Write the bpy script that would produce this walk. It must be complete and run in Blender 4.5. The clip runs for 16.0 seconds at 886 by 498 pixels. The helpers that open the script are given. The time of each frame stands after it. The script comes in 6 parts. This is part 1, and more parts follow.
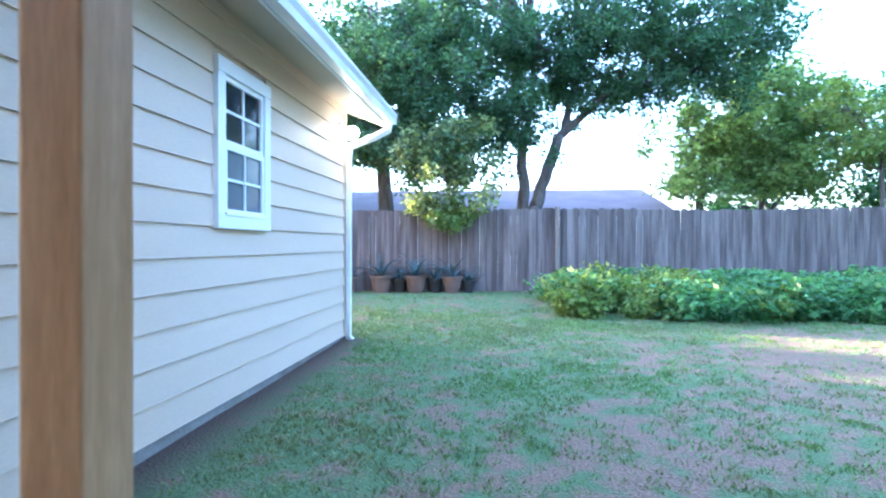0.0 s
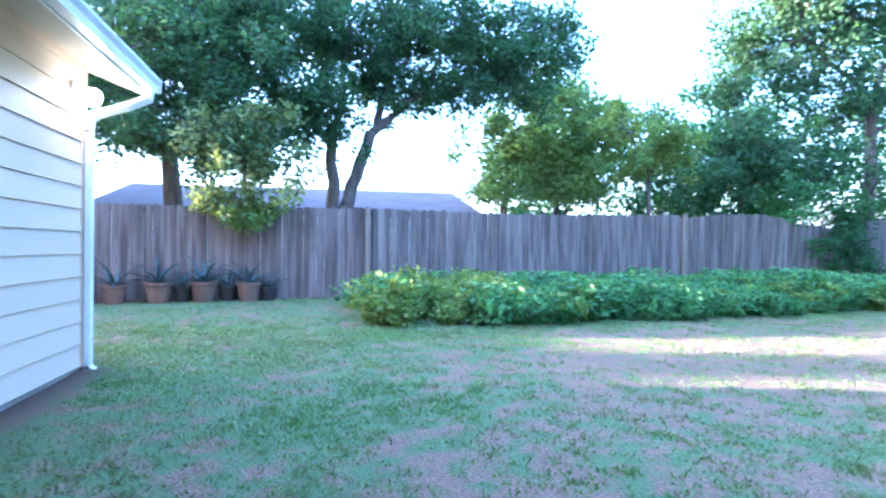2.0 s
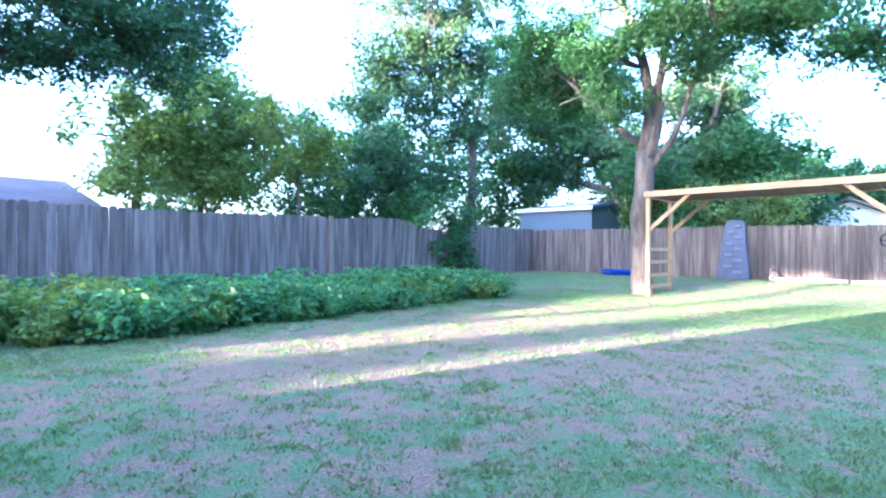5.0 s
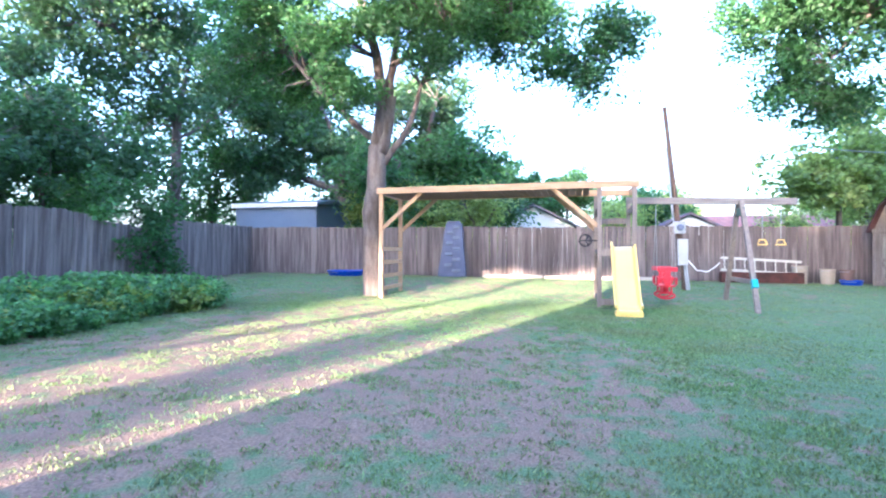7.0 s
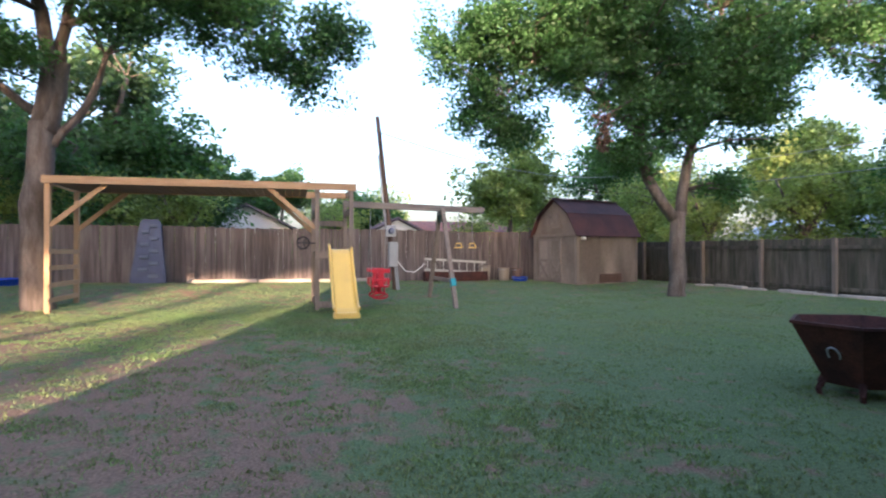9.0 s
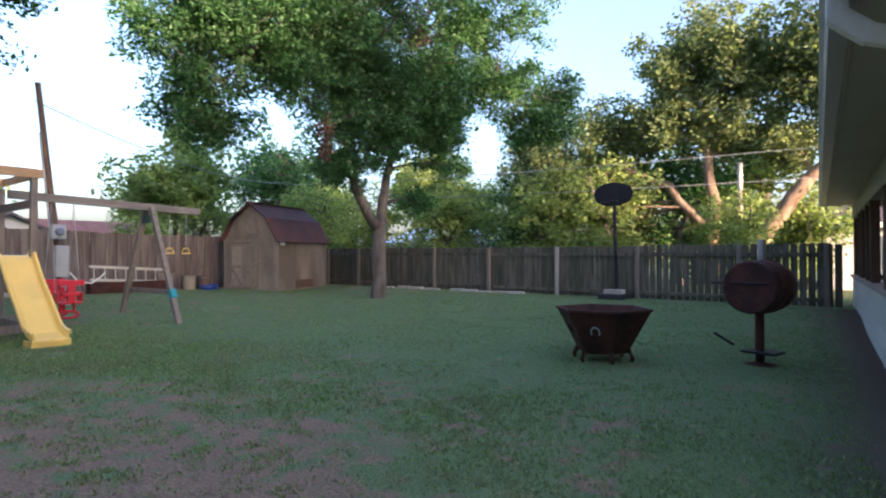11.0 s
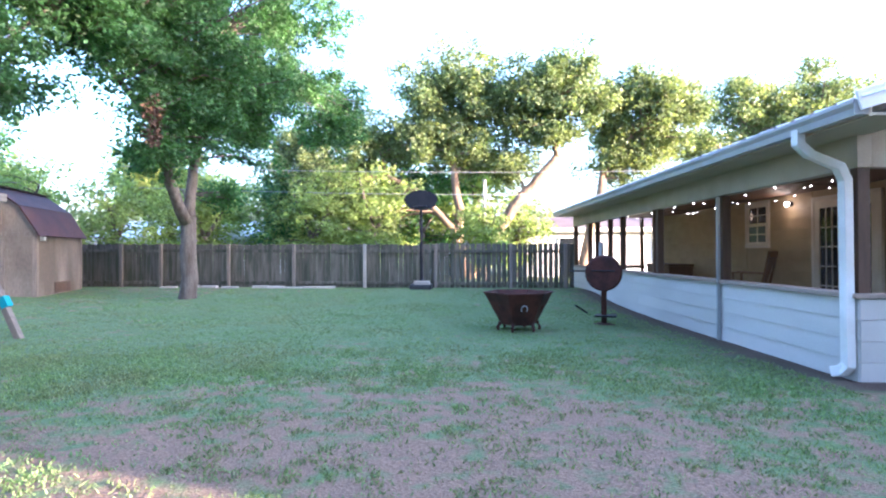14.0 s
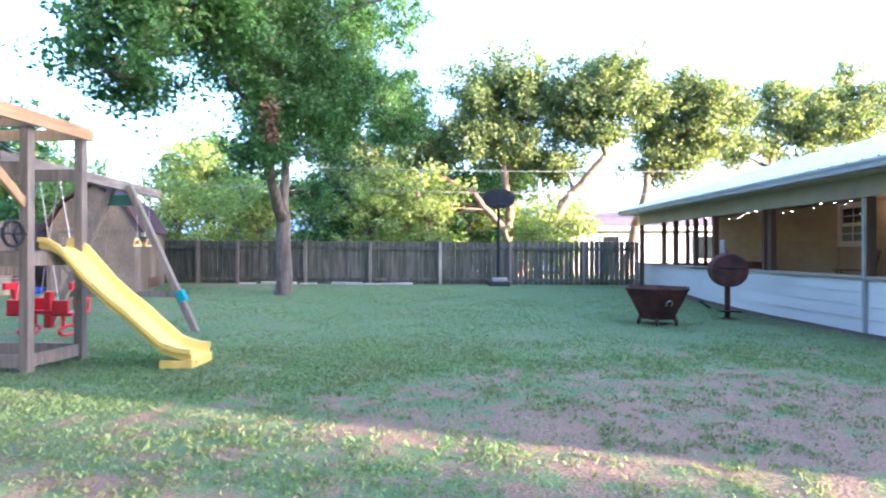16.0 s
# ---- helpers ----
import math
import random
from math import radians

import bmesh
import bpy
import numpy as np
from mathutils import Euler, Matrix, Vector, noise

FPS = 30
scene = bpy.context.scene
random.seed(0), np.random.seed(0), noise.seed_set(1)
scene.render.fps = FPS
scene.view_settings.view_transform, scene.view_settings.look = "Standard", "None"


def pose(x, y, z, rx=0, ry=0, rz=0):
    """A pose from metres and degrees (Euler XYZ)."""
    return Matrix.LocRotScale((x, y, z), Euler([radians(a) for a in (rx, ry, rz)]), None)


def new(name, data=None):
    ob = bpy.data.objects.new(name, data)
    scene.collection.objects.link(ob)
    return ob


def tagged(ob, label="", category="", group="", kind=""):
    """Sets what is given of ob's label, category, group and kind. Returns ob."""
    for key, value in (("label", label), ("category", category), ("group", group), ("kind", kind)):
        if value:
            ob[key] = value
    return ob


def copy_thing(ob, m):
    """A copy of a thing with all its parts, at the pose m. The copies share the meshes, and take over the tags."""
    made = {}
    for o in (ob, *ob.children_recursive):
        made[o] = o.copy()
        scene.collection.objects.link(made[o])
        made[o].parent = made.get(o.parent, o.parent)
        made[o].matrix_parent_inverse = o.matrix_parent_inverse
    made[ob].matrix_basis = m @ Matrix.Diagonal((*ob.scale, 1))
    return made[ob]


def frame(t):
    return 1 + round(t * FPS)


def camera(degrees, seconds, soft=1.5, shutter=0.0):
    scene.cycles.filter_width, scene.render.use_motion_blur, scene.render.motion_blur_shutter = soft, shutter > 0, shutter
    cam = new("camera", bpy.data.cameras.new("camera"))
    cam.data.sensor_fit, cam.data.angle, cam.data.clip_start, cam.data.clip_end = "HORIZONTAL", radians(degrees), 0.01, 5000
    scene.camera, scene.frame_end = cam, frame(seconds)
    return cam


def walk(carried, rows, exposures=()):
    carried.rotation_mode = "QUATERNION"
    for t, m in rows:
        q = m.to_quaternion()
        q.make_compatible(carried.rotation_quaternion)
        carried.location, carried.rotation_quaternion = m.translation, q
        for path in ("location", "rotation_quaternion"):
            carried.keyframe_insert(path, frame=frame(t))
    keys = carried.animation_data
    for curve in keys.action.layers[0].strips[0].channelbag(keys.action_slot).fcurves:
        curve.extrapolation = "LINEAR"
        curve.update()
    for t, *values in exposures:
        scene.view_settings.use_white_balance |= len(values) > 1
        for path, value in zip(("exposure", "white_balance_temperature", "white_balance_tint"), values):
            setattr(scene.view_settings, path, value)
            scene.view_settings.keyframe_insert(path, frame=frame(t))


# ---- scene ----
cam = camera(78.0, 16.0, soft=2.1, shutter=0.2)
# seconds, eye x, y, z, yaw, pitch, roll
PATH = [
    (0, 0.343, -0.042, 1.181, 6.71, -0.45, -0.20),
    (0.5, 0.404, 0.341, 1.169, 4.59, -0.41, -0.32),
    (1, 0.446, 0.636, 1.173, 2.79, -0.41, -0.32),
    (1.5, 0.440, 0.749, 1.168, -3.92, -0.31, -0.47),
    (2, 0.533, 0.789, 1.180, -12.36, -0.11, -0.51),
    (2.5, 0.630, 0.762, 1.182, -21.42, 0.01, -0.39),
    (3, 0.689, 0.699, 1.187, -28.95, 0.10, -0.40),
    (3.5, 0.729, 0.575, 1.180, -34.16, 0.20, -0.44),
    (4, 0.742, 0.597, 1.179, -38.85, 0.29, -0.40),
    (4.2, 0.759, 0.661, 1.176, -40.46, 0.28, -0.38),
    (6.3, 1.516, 1.678, 1.170, -63.68, 0.26, -0.16),
    (6.5, 1.678, 1.813, 1.181, -67.38, 0.26, -0.12),
    (7, 2.095, 1.953, 1.197, -76.07, 0.23, -0.08),
    (7.5, 2.272, 2.043, 1.226, -80.63, 0.23, -0.06),
    (8, 2.356, 2.083, 1.226, -89.44, 0.31, 0.00),
    (8.5, 2.324, 2.069, 1.226, -97.26, 0.34, 0.01),
    (9, 2.366, 2.018, 1.215, -105.34, 0.41, 0.06),
    (9.5, 2.696, 2.253, 1.185, -115.14, 0.66, 0.37),
    (10, 2.931, 2.714, 1.238, -126.97, 0.56, 0.30),
    (10.2, 3.020, 2.939, 1.248, -130.44, 0.65, 0.20),
    (12.3, 4.810, 5.423, 1.247, -159.76, 0.65, 0.26),
    (12.5, 5.033, 5.607, 1.246, -161.28, 0.61, 0.25),
    (13, 5.671, 5.969, 1.239, -167.22, 0.58, 0.18),
    (13.5, 6.269, 6.286, 1.264, -172.26, 0.44, 0.27),
    (14, 6.870, 6.466, 1.275, -177.40, 0.37, 0.26),
    (14.5, 7.460, 6.646, 1.257, -180.70, 0.29, 0.22),
    (15, 8.110, 6.753, 1.265, -181.11, 0.20, 0.24),
    (15.5, 8.861, 6.792, 1.237, -180.25, 0.30, 0.11),
    (16, 9.554, 6.878, 1.255, -178.69, 0.18, 0.04),
]
walk(cam, [(t, pose(x, y, z, 90 + pitch, roll, yaw)) for t, x, y, z, yaw, pitch, roll in PATH],
     exposures=[(0.0, 4.55, 4350, 16), (1.2, 4.72, 4200, 17), (3.0, 4.15, 4080, 19), (4.0, 4.3, 4100, 19), (7.0, 3.95, 4400, 23), (8.5, 3.1, 4900, 25), (9.0, 2.55, 5100, 25), (10.2, 2.22, 5200, 25), (12.3, 3.05, 4650, 23), (14.0, 3.78, 4580, 24), (16.0, 3.8, 4600, 23)])

# ---- world and sun ----
SUN_EL, SUN_DIR = radians(6.2), Vector((-0.964, 0.266, 0.0)).normalized()
world = bpy.data.worlds.new("sky")
scene.world = world
world.use_nodes = True
wn = world.node_tree
sky = wn.nodes.new("ShaderNodeTexSky")
sky.sky_type = "NISHITA"
sky.sun_disc = False
sky.sun_elevation = SUN_EL
sky.sun_rotation = math.atan2(SUN_DIR.x, SUN_DIR.y)
sky.air_density, sky.dust_density, sky.ozone_density = 1.0, 5.0, 1.0
# thin even haze over the whole sky
haze = wn.nodes.new("ShaderNodeVectorMath")
haze.operation = "ADD"
haze.inputs[1].default_value = (0.310, 0.296, 0.275)
wn.links.new(sky.outputs[0], haze.inputs[0])
wn.links.new(haze.outputs[0], wn.nodes["Background"].inputs[0])
wn.nodes["Background"].inputs[1].default_value = 0.15
sun_data = bpy.data.lights.new("sun", "SUN")
sun_data.energy, sun_data.angle, sun_data.color = 5.0, radians(0.8), (1.0, 0.62, 0.29)
sun = new("sun", sun_data)
sun_way = Vector((-SUN_DIR.x * math.cos(SUN_EL), -SUN_DIR.y * math.cos(SUN_EL), -math.sin(SUN_EL)))
sun.matrix_world = Matrix.Translation((-30, 10, 30)) @ sun_way.to_track_quat("-Z", "Y").to_matrix().to_4x4()


def lamp(name, place, watts, colour, radius):
    data = bpy.data.lights.new(name, "POINT")
    data.energy, data.color, data.shadow_soft_size = watts, colour, radius
    ob = new(name, data)
    ob.location = place
    return ob


# ---- materials ----
def mat(name, col, rough=0.7, metal=0.0, var=0.25, scale=4.0, bump=0.15, fine=60.0, stretch=(1, 1, 1), second=None,
        stain=0.5, objvar=0.0, island=0.0, emit=0.0, translucent=0.0, spec=0.4):
    """A surface with variation at two scales: broad stains towards a second colour, and fine grain in colour and relief."""
    m = bpy.data.materials.new(name)
    m.use_nodes = True
    nt = m.node_tree
    N, L = nt.nodes, nt.links
    b = N["Principled BSDF"]
    tc, mp = N.new("ShaderNodeTexCoord"), N.new("ShaderNodeMapping")
    mp.inputs["Scale"].default_value = stretch
    L.new(tc.outputs["Object"], mp.inputs[0])
    info = N.new("ShaderNodeObjectInfo")
    off = N.new("ShaderNodeVectorMath")
    off.operation = "ADD"
    mul = N.new("ShaderNodeMath")
    mul.operation = "MULTIPLY"
    mul.inputs[1].default_value = 37.0
    L.new(info.outputs["Random"], mul.inputs[0])
    L.new(mp.outputs[0], off.inputs[0])
    L.new(mul.outputs[0], off.inputs[1])
    n1, n2 = N.new("ShaderNodeTexNoise"), N.new("ShaderNodeTexNoise")
    n1.inputs["Scale"].default_value, n1.inputs["Detail"].default_value = scale, 5
    n2.inputs["Scale"].default_value, n2.inputs["Detail"].default_value = fine, 3
    for n in (n1, n2):
        L.new(off.outputs[0], n.inputs["Vector"])
    ramp = N.new("ShaderNodeMapRange")
    ramp.inputs[1].default_value, ramp.inputs[2].default_value = 0.38, 0.68
    L.new(n1.outputs[0], ramp.inputs[0])
    second = second or tuple(c * (1 - var) for c in col)
    mix = N.new("ShaderNodeMix")
    mix.data_type = "RGBA"
    mix.inputs[6].default_value, mix.inputs[7].default_value = (*col, 1), (*second, 1)
    fac = N.new("ShaderNodeMath")
    fac.operation = "MULTIPLY"
    fac.inputs[1].default_value = stain * 2
    fac.use_clamp = True
    L.new(ramp.outputs[0], fac.inputs[0])
    L.new(fac.outputs[0], mix.inputs[0])
    val = N.new("ShaderNodeMapRange")
    val.inputs[1].default_value, val.inputs[2].default_value = 0.3, 0.7
    val.inputs[3].default_value, val.inputs[4].default_value = 1 - var * 0.5, 1 + var * 0.5
    L.new(n2.outputs[0], val.inputs[0])
    last = val.outputs[0]
    for amount, src in ((objvar, info.outputs["Random"]), (island, None)):
        if amount:
            if src is None:
                src = N.new("ShaderNodeNewGeometry").outputs["Random Per Island"]
            r = N.new("ShaderNodeMapRange")
            r.inputs[3].default_value, r.inputs[4].default_value = 1 - amount, 1 + amount
            L.new(src, r.inputs[0])
            k = N.new("ShaderNodeMath")
            k.operation = "MULTIPLY"
            L.new(last, k.inputs[0])
            L.new(r.outputs[0], k.inputs[1])
            last = k.outputs[0]
    sc = N.new("ShaderNodeVectorMath")
    sc.operation = "SCALE"
    L.new(mix.outputs[2], sc.inputs[0])
    L.new(last, sc.inputs["Scale"])
    L.new(sc.outputs[0], b.inputs["Base Color"])
    b.inputs["Roughness"].default_value, b.inputs["Metallic"].default_value = rough, metal
    b.inputs["Specular IOR Level"].default_value = spec
    if bump:
        bp = N.new("ShaderNodeBump")
        bp.inputs["Strength"].default_value, bp.inputs["Distance"].default_value = bump, 0.01
        L.new(n2.outputs[0], bp.inputs["Height"])
        L.new(bp.outputs[0], b.inputs["Normal"])
    if emit:
        b.inputs["Emission Color"].default_value, b.inputs["Emission Strength"].default_value = (*col, 1), emit
    if translucent:
        tr, ms = N.new("ShaderNodeBsdfTranslucent"), N.new("ShaderNodeMixShader")
        tint = N.new("ShaderNodeVectorMath")
        tint.operation = "MULTIPLY"
        tint.inputs[1].default_value = (1.5, 1.5, 0.7)
        L.new(sc.outputs[0], tint.inputs[0])
        L.new(tint.outputs[0], tr.inputs[0])
        ms.inputs[0].default_value = translucent
        L.new(b.outputs[0], ms.inputs[1])
        L.new(tr.outputs[0], ms.inputs[2])
        L.new(ms.outputs[0], N["Material Output"].inputs[0])
    return m


GRAIN = (9, 9, 0.7)
M = dict(
    siding=mat("cream siding", (0.60, 0.49, 0.375), 0.55, var=0.06, scale=1.2, bump=0.12, fine=90, stretch=(1, 0.25, 1), stain=0.3, second=(0.54, 0.44, 0.33), objvar=0.03),
    trim=mat("white trim paint", (0.82, 0.82, 0.80), 0.45, var=0.05, scale=3, bump=0.05, stain=0.3, objvar=0.02),
    gutter=mat("white aluminium", (0.78, 0.78, 0.77), 0.35, var=0.07, scale=2, bump=0.03, stain=0.4, second=(0.62, 0.60, 0.55)),
    # porch gutter: shade under the eave put into the colour as grey
    shaded_gutter=mat("shaded white aluminium", (0.46, 0.46, 0.46), 0.4, var=0.1, scale=2, bump=0.03, stain=0.4, second=(0.36, 0.35, 0.34)),
    sillwood=mat("taupe sill paint", (0.36, 0.29, 0.24), 0.6, var=0.15, scale=3, bump=0.1, second=(0.28, 0.22, 0.18)),
    pine_y=mat("level pine lumber", (0.425, 0.281, 0.145), 0.6, var=0.25, scale=3, bump=0.2, fine=30, stretch=(9, 0.7, 9), second=(0.340, 0.204, 0.093), objvar=0.08),
    oldwood_y=mat("level weathered lumber", (0.260, 0.225, 0.185), 0.8, var=0.3, scale=3, bump=0.3, fine=30, stretch=(9, 0.7, 9), second=(0.170, 0.142, 0.118), objvar=0.1),
    soffit=mat("soffit paint", (0.496, 0.440, 0.336), 0.6, var=0.08, scale=2, bump=0.08),
    concrete=mat("foundation concrete", (0.264, 0.248, 0.224), 0.85, var=0.25, scale=3, bump=0.35, fine=45, second=(0.160, 0.144, 0.120)),
    shingle=mat("grey shingle", (0.17, 0.15, 0.15), 0.85, var=0.3, scale=2, bump=0.5, fine=35, objvar=0.2),
    pine=mat("new pine lumber", (0.425, 0.281, 0.145), 0.6, var=0.25, scale=3, bump=0.2, fine=30, stretch=GRAIN, second=(0.340, 0.204, 0.093), objvar=0.08),
    oldwood=mat("weathered lumber", (0.240, 0.200, 0.160), 0.8, var=0.3, scale=3, bump=0.3, fine=30, stretch=GRAIN, second=(0.160, 0.132, 0.108), objvar=0.1),
    brownwood=mat("brown stained post", (0.098, 0.059, 0.038), 0.6, var=0.3, scale=3, bump=0.2, fine=30, stretch=GRAIN, objvar=0.12),
    board=mat("weathered fence board", (0.185, 0.155, 0.142), 0.85, var=0.32, scale=1.6, bump=0.4, fine=26, stretch=(6, 6, 0.9), second=(0.088, 0.072, 0.066), stain=0.6, objvar=0.22),
    board_s=mat("greened fence board", (0.129, 0.112, 0.088), 0.85, var=0.32, scale=1.8, bump=0.4, fine=26, stretch=(6, 6, 0.9), second=(0.058, 0.061, 0.041), stain=0.6, objvar=0.22),
    bark=mat("grey brown bark", (0.150, 0.128, 0.110), 0.95, var=0.45, scale=3, bump=1.0, fine=16, stretch=(3.0, 3.0, 0.6), second=(0.075, 0.058, 0.045)),
    bark_tan=mat("tan live oak bark", (0.255, 0.187, 0.128), 0.95, var=0.4, scale=2, bump=0.9, fine=14, stretch=(3, 3, 0.7), second=(0.119, 0.085, 0.060)),
    leaf=mat("green leaves", (0.072, 0.165, 0.052), 0.5, var=0.35, scale=0.5, bump=0, second=(0.040, 0.100, 0.040), island=0.45, translucent=0.45),
    leaf_dark=mat("dark oak leaves", (0.078, 0.150, 0.072), 0.5, var=0.35, scale=0.5, bump=0, second=(0.048, 0.102, 0.052), island=0.45, translucent=0.45),
    leaf_olive=mat("olive live oak leaves", (0.175, 0.225, 0.090), 0.55, var=0.35, scale=0.4, bump=0, second=(0.095, 0.145, 0.060), island=0.45, translucent=0.4),
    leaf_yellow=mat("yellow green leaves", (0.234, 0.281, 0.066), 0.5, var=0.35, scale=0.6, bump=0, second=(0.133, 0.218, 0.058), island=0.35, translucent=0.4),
    # lit trees beyond the fences: sunlight put into a paler leaf colour
    leaf_far=mat("sunlit yellow green leaves", (0.250, 0.330, 0.105), 0.6, var=0.3, scale=0.4, bump=0, second=(0.150, 0.225, 0.075), island=0.4, translucent=0.45),
    chairwood=mat("worn brown chair wood", (0.14, 0.075, 0.038), 0.5, var=0.25, scale=3, bump=0.1, stretch=GRAIN),
    leaf_dead=mat("dead brown leaves", (0.120, 0.075, 0.048), 0.8, var=0.35, scale=1, bump=0, island=0.3),
    plant=mat("garden leaves", (0.155, 0.290, 0.120), 0.5, var=0.35, scale=1.2, bump=0, second=(0.080, 0.185, 0.085), island=0.45, translucent=0.5),
    agave=mat("grey green agave", (0.062, 0.105, 0.110), 0.5, var=0.25, scale=3, bump=0.05, island=0.2),
    pot=mat("dusty terracotta", (0.165, 0.105, 0.078), 0.85, var=0.25, scale=5, bump=0.15, second=(0.128, 0.088, 0.068), objvar=0.15),
    blackpot=mat("black plastic", (0.03, 0.03, 0.032), 0.5, var=0.2, bump=0.05),
    yellow=mat("yellow plastic", (0.80, 0.56, 0.13), 0.32, var=0.06, scale=3, bump=0.04, stain=0.4, second=(0.70, 0.48, 0.12)),
    red=mat("red plastic", (0.55, 0.022, 0.035), 0.35, var=0.1, bump=0.03),
    teal=mat("teal plastic", (0.03, 0.28, 0.33), 0.4, var=0.1, bump=0.03),
    green_br=mat("green steel bracket", (0.03, 0.09, 0.06), 0.45, var=0.2, bump=0.05),
    blue=mat("blue plastic", (0.015, 0.06, 0.45), 0.35, var=0.1, bump=0.03),
    bluegrey=mat("blue grey moulded plastic", (0.095, 0.115, 0.200), 0.55, var=0.2, scale=4, bump=0.1, second=(0.065, 0.080, 0.140)),
    hold=mat("pale grey climbing hold", (0.175, 0.195, 0.270), 0.55, var=0.2, bump=0.1),
    rust=mat("rusted steel", (0.084, 0.030, 0.021), 0.75, metal=0.25, var=0.5, scale=5, bump=0.35, fine=50, second=(0.036, 0.016, 0.014)),
    steel=mat("galvanised steel", (0.42, 0.43, 0.44), 0.45, metal=0.7, var=0.15, bump=0.05),
    meter=mat("grey meter box", (0.42, 0.44, 0.45), 0.5, var=0.12, bump=0.03),
    blackiron=mat("dark iron", (0.025, 0.024, 0.03), 0.55, metal=0.4, var=0.3, bump=0.1),
    shedwall=mat("weathered shed plywood", (0.275, 0.235, 0.190), 0.85, var=0.3, scale=1.1, bump=0.25, fine=30, stretch=(1, 1, 0.35), second=(0.150, 0.122, 0.096), stain=0.6),
    shedroof=mat("red brown shed roofing", (0.086, 0.038, 0.035), 0.8, var=0.3, scale=2, bump=0.4, fine=40, second=(0.056, 0.030, 0.030), objvar=0.12),
    porchsiding=mat("pale blue porch siding", (0.56, 0.545, 0.51), 0.55, var=0.07, scale=1.3, bump=0.12, fine=80, stretch=(1, 0.3, 1), second=(0.45, 0.44, 0.41), stain=0.4, objvar=0.04),
    header=mat("cream painted beam", (0.480, 0.424, 0.336), 0.55, var=0.1, scale=2, bump=0.08, second=(0.416, 0.352, 0.264)),
    innerwall=mat("tan inner siding", (0.270, 0.203, 0.112), 0.65, var=0.1, scale=2, bump=0.1, second=(0.217, 0.158, 0.086)),
    ceilwood=mat("brown wooden ceiling", (0.160, 0.084, 0.048), 0.6, var=0.25, scale=2, bump=0.1, stretch=(6, 1, 6)),
    metalroof=mat("white metal roofing", (0.62, 0.65, 0.66), 0.35, metal=0.2, var=0.12, scale=1.5, bump=0.03, second=(0.48, 0.50, 0.50)),
    housewhite=mat("white house paint", (0.76, 0.77, 0.80), 0.6, var=0.08, scale=0.7, bump=0.1),
    housegrey=mat("blue grey sheet metal", (0.150, 0.200, 0.290), 0.5, var=0.15, scale=0.8, bump=0.1),
    roofpurple=mat("mauve roof shingles", (0.178, 0.140, 0.153), 0.85, var=0.25, scale=1, bump=0.3, fine=12),
    rooftile=mat("red tile roof", (0.288, 0.120, 0.080), 0.8, var=0.35, scale=1.5, bump=0.6, fine=10, stretch=(1, 3, 1)),
    mulch=mat("leaf litter", (0.09, 0.065, 0.045), 0.95, var=0.5, scale=6, bump=0.8, fine=40),
    ladder=mat("pale ladder metal", (0.55, 0.54, 0.48), 0.45, metal=0.5, var=0.1, bump=0.03),
    beige=mat("beige plastic", (0.336, 0.288, 0.224), 0.6, var=0.15, bump=0.05),
    stone=mat("pale edging stone", (0.45, 0.41, 0.35), 0.85, var=0.25, scale=3, bump=0.4, objvar=0.15),
    bulb=mat("lit warm bulb", (1.0, 0.78, 0.48), 0.4, var=0, bump=0, emit=2.5),
    flood=mat("lit flood bulb", (1.0, 0.80, 0.48), 0.4, var=0, bump=0, emit=4.0),
    cable=mat("cable", (0.30, 0.32, 0.33), 0.6, var=0.1, bump=0),
    darkglass=mat("dark window pane", (0.02, 0.025, 0.032), 0.06, var=0.1, bump=0, spec=0.6),
    paleglass=mat("screened window pane", (0.10, 0.125, 0.16), 0.12, var=0.15, bump=0, spec=0.6),
)


# ---- building helpers ----
def gz(x, y):
    """The height of the yard's ground: a slight fall to the south-west and a rise towards the fences."""
    d = math.hypot(x - 7, y - 2)
    s = min(max((d - 6) / 6, 0), 1)
    far = min(max((d - 60) / 60, 0), 1)
    return -0.045 + (0.0057 * x + 0.0062 * y) * (1 - far) + 0.12 * s * s * (3 - 2 * s) + rise(x, y) * (1 - far)


def rise(x, y):
    """The bank along the east and south fences."""
    u = min(max((-y - 6.6) / 3.0, (x - 15.0) / 3.5, 0), 1)
    return 0.14 * u * u * (3 - 2 * u)


def box(bm, x0, x1, y0, y1, z0, z1, m=None, bevel=0.0):
    r = bmesh.ops.create_cube(bm, size=1, matrix=(m or Matrix()) @ Matrix.Translation(((x0 + x1) / 2, (y0 + y1) / 2, (z0 + z1) / 2)) @ Matrix.Diagonal((x1 - x0, y1 - y0, z1 - z0, 1)))
    if bevel:
        es = list({e for v in r["verts"] for e in v.link_edges})
        bmesh.ops.bevel(bm, geom=es, offset=bevel, segments=2, affect="EDGES", profile=0.6)


def rod(bm, p, q, r0, r1=None, n=10):
    p, q = Vector(p), Vector(q)
    d = q - p
    m = Matrix.Translation((p + q) / 2) @ d.to_track_quat("Z", "Y").to_matrix().to_4x4()
    bmesh.ops.create_cone(bm, cap_ends=True, segments=n, radius1=r0, radius2=r0 if r1 is None else r1, depth=d.length, matrix=m)


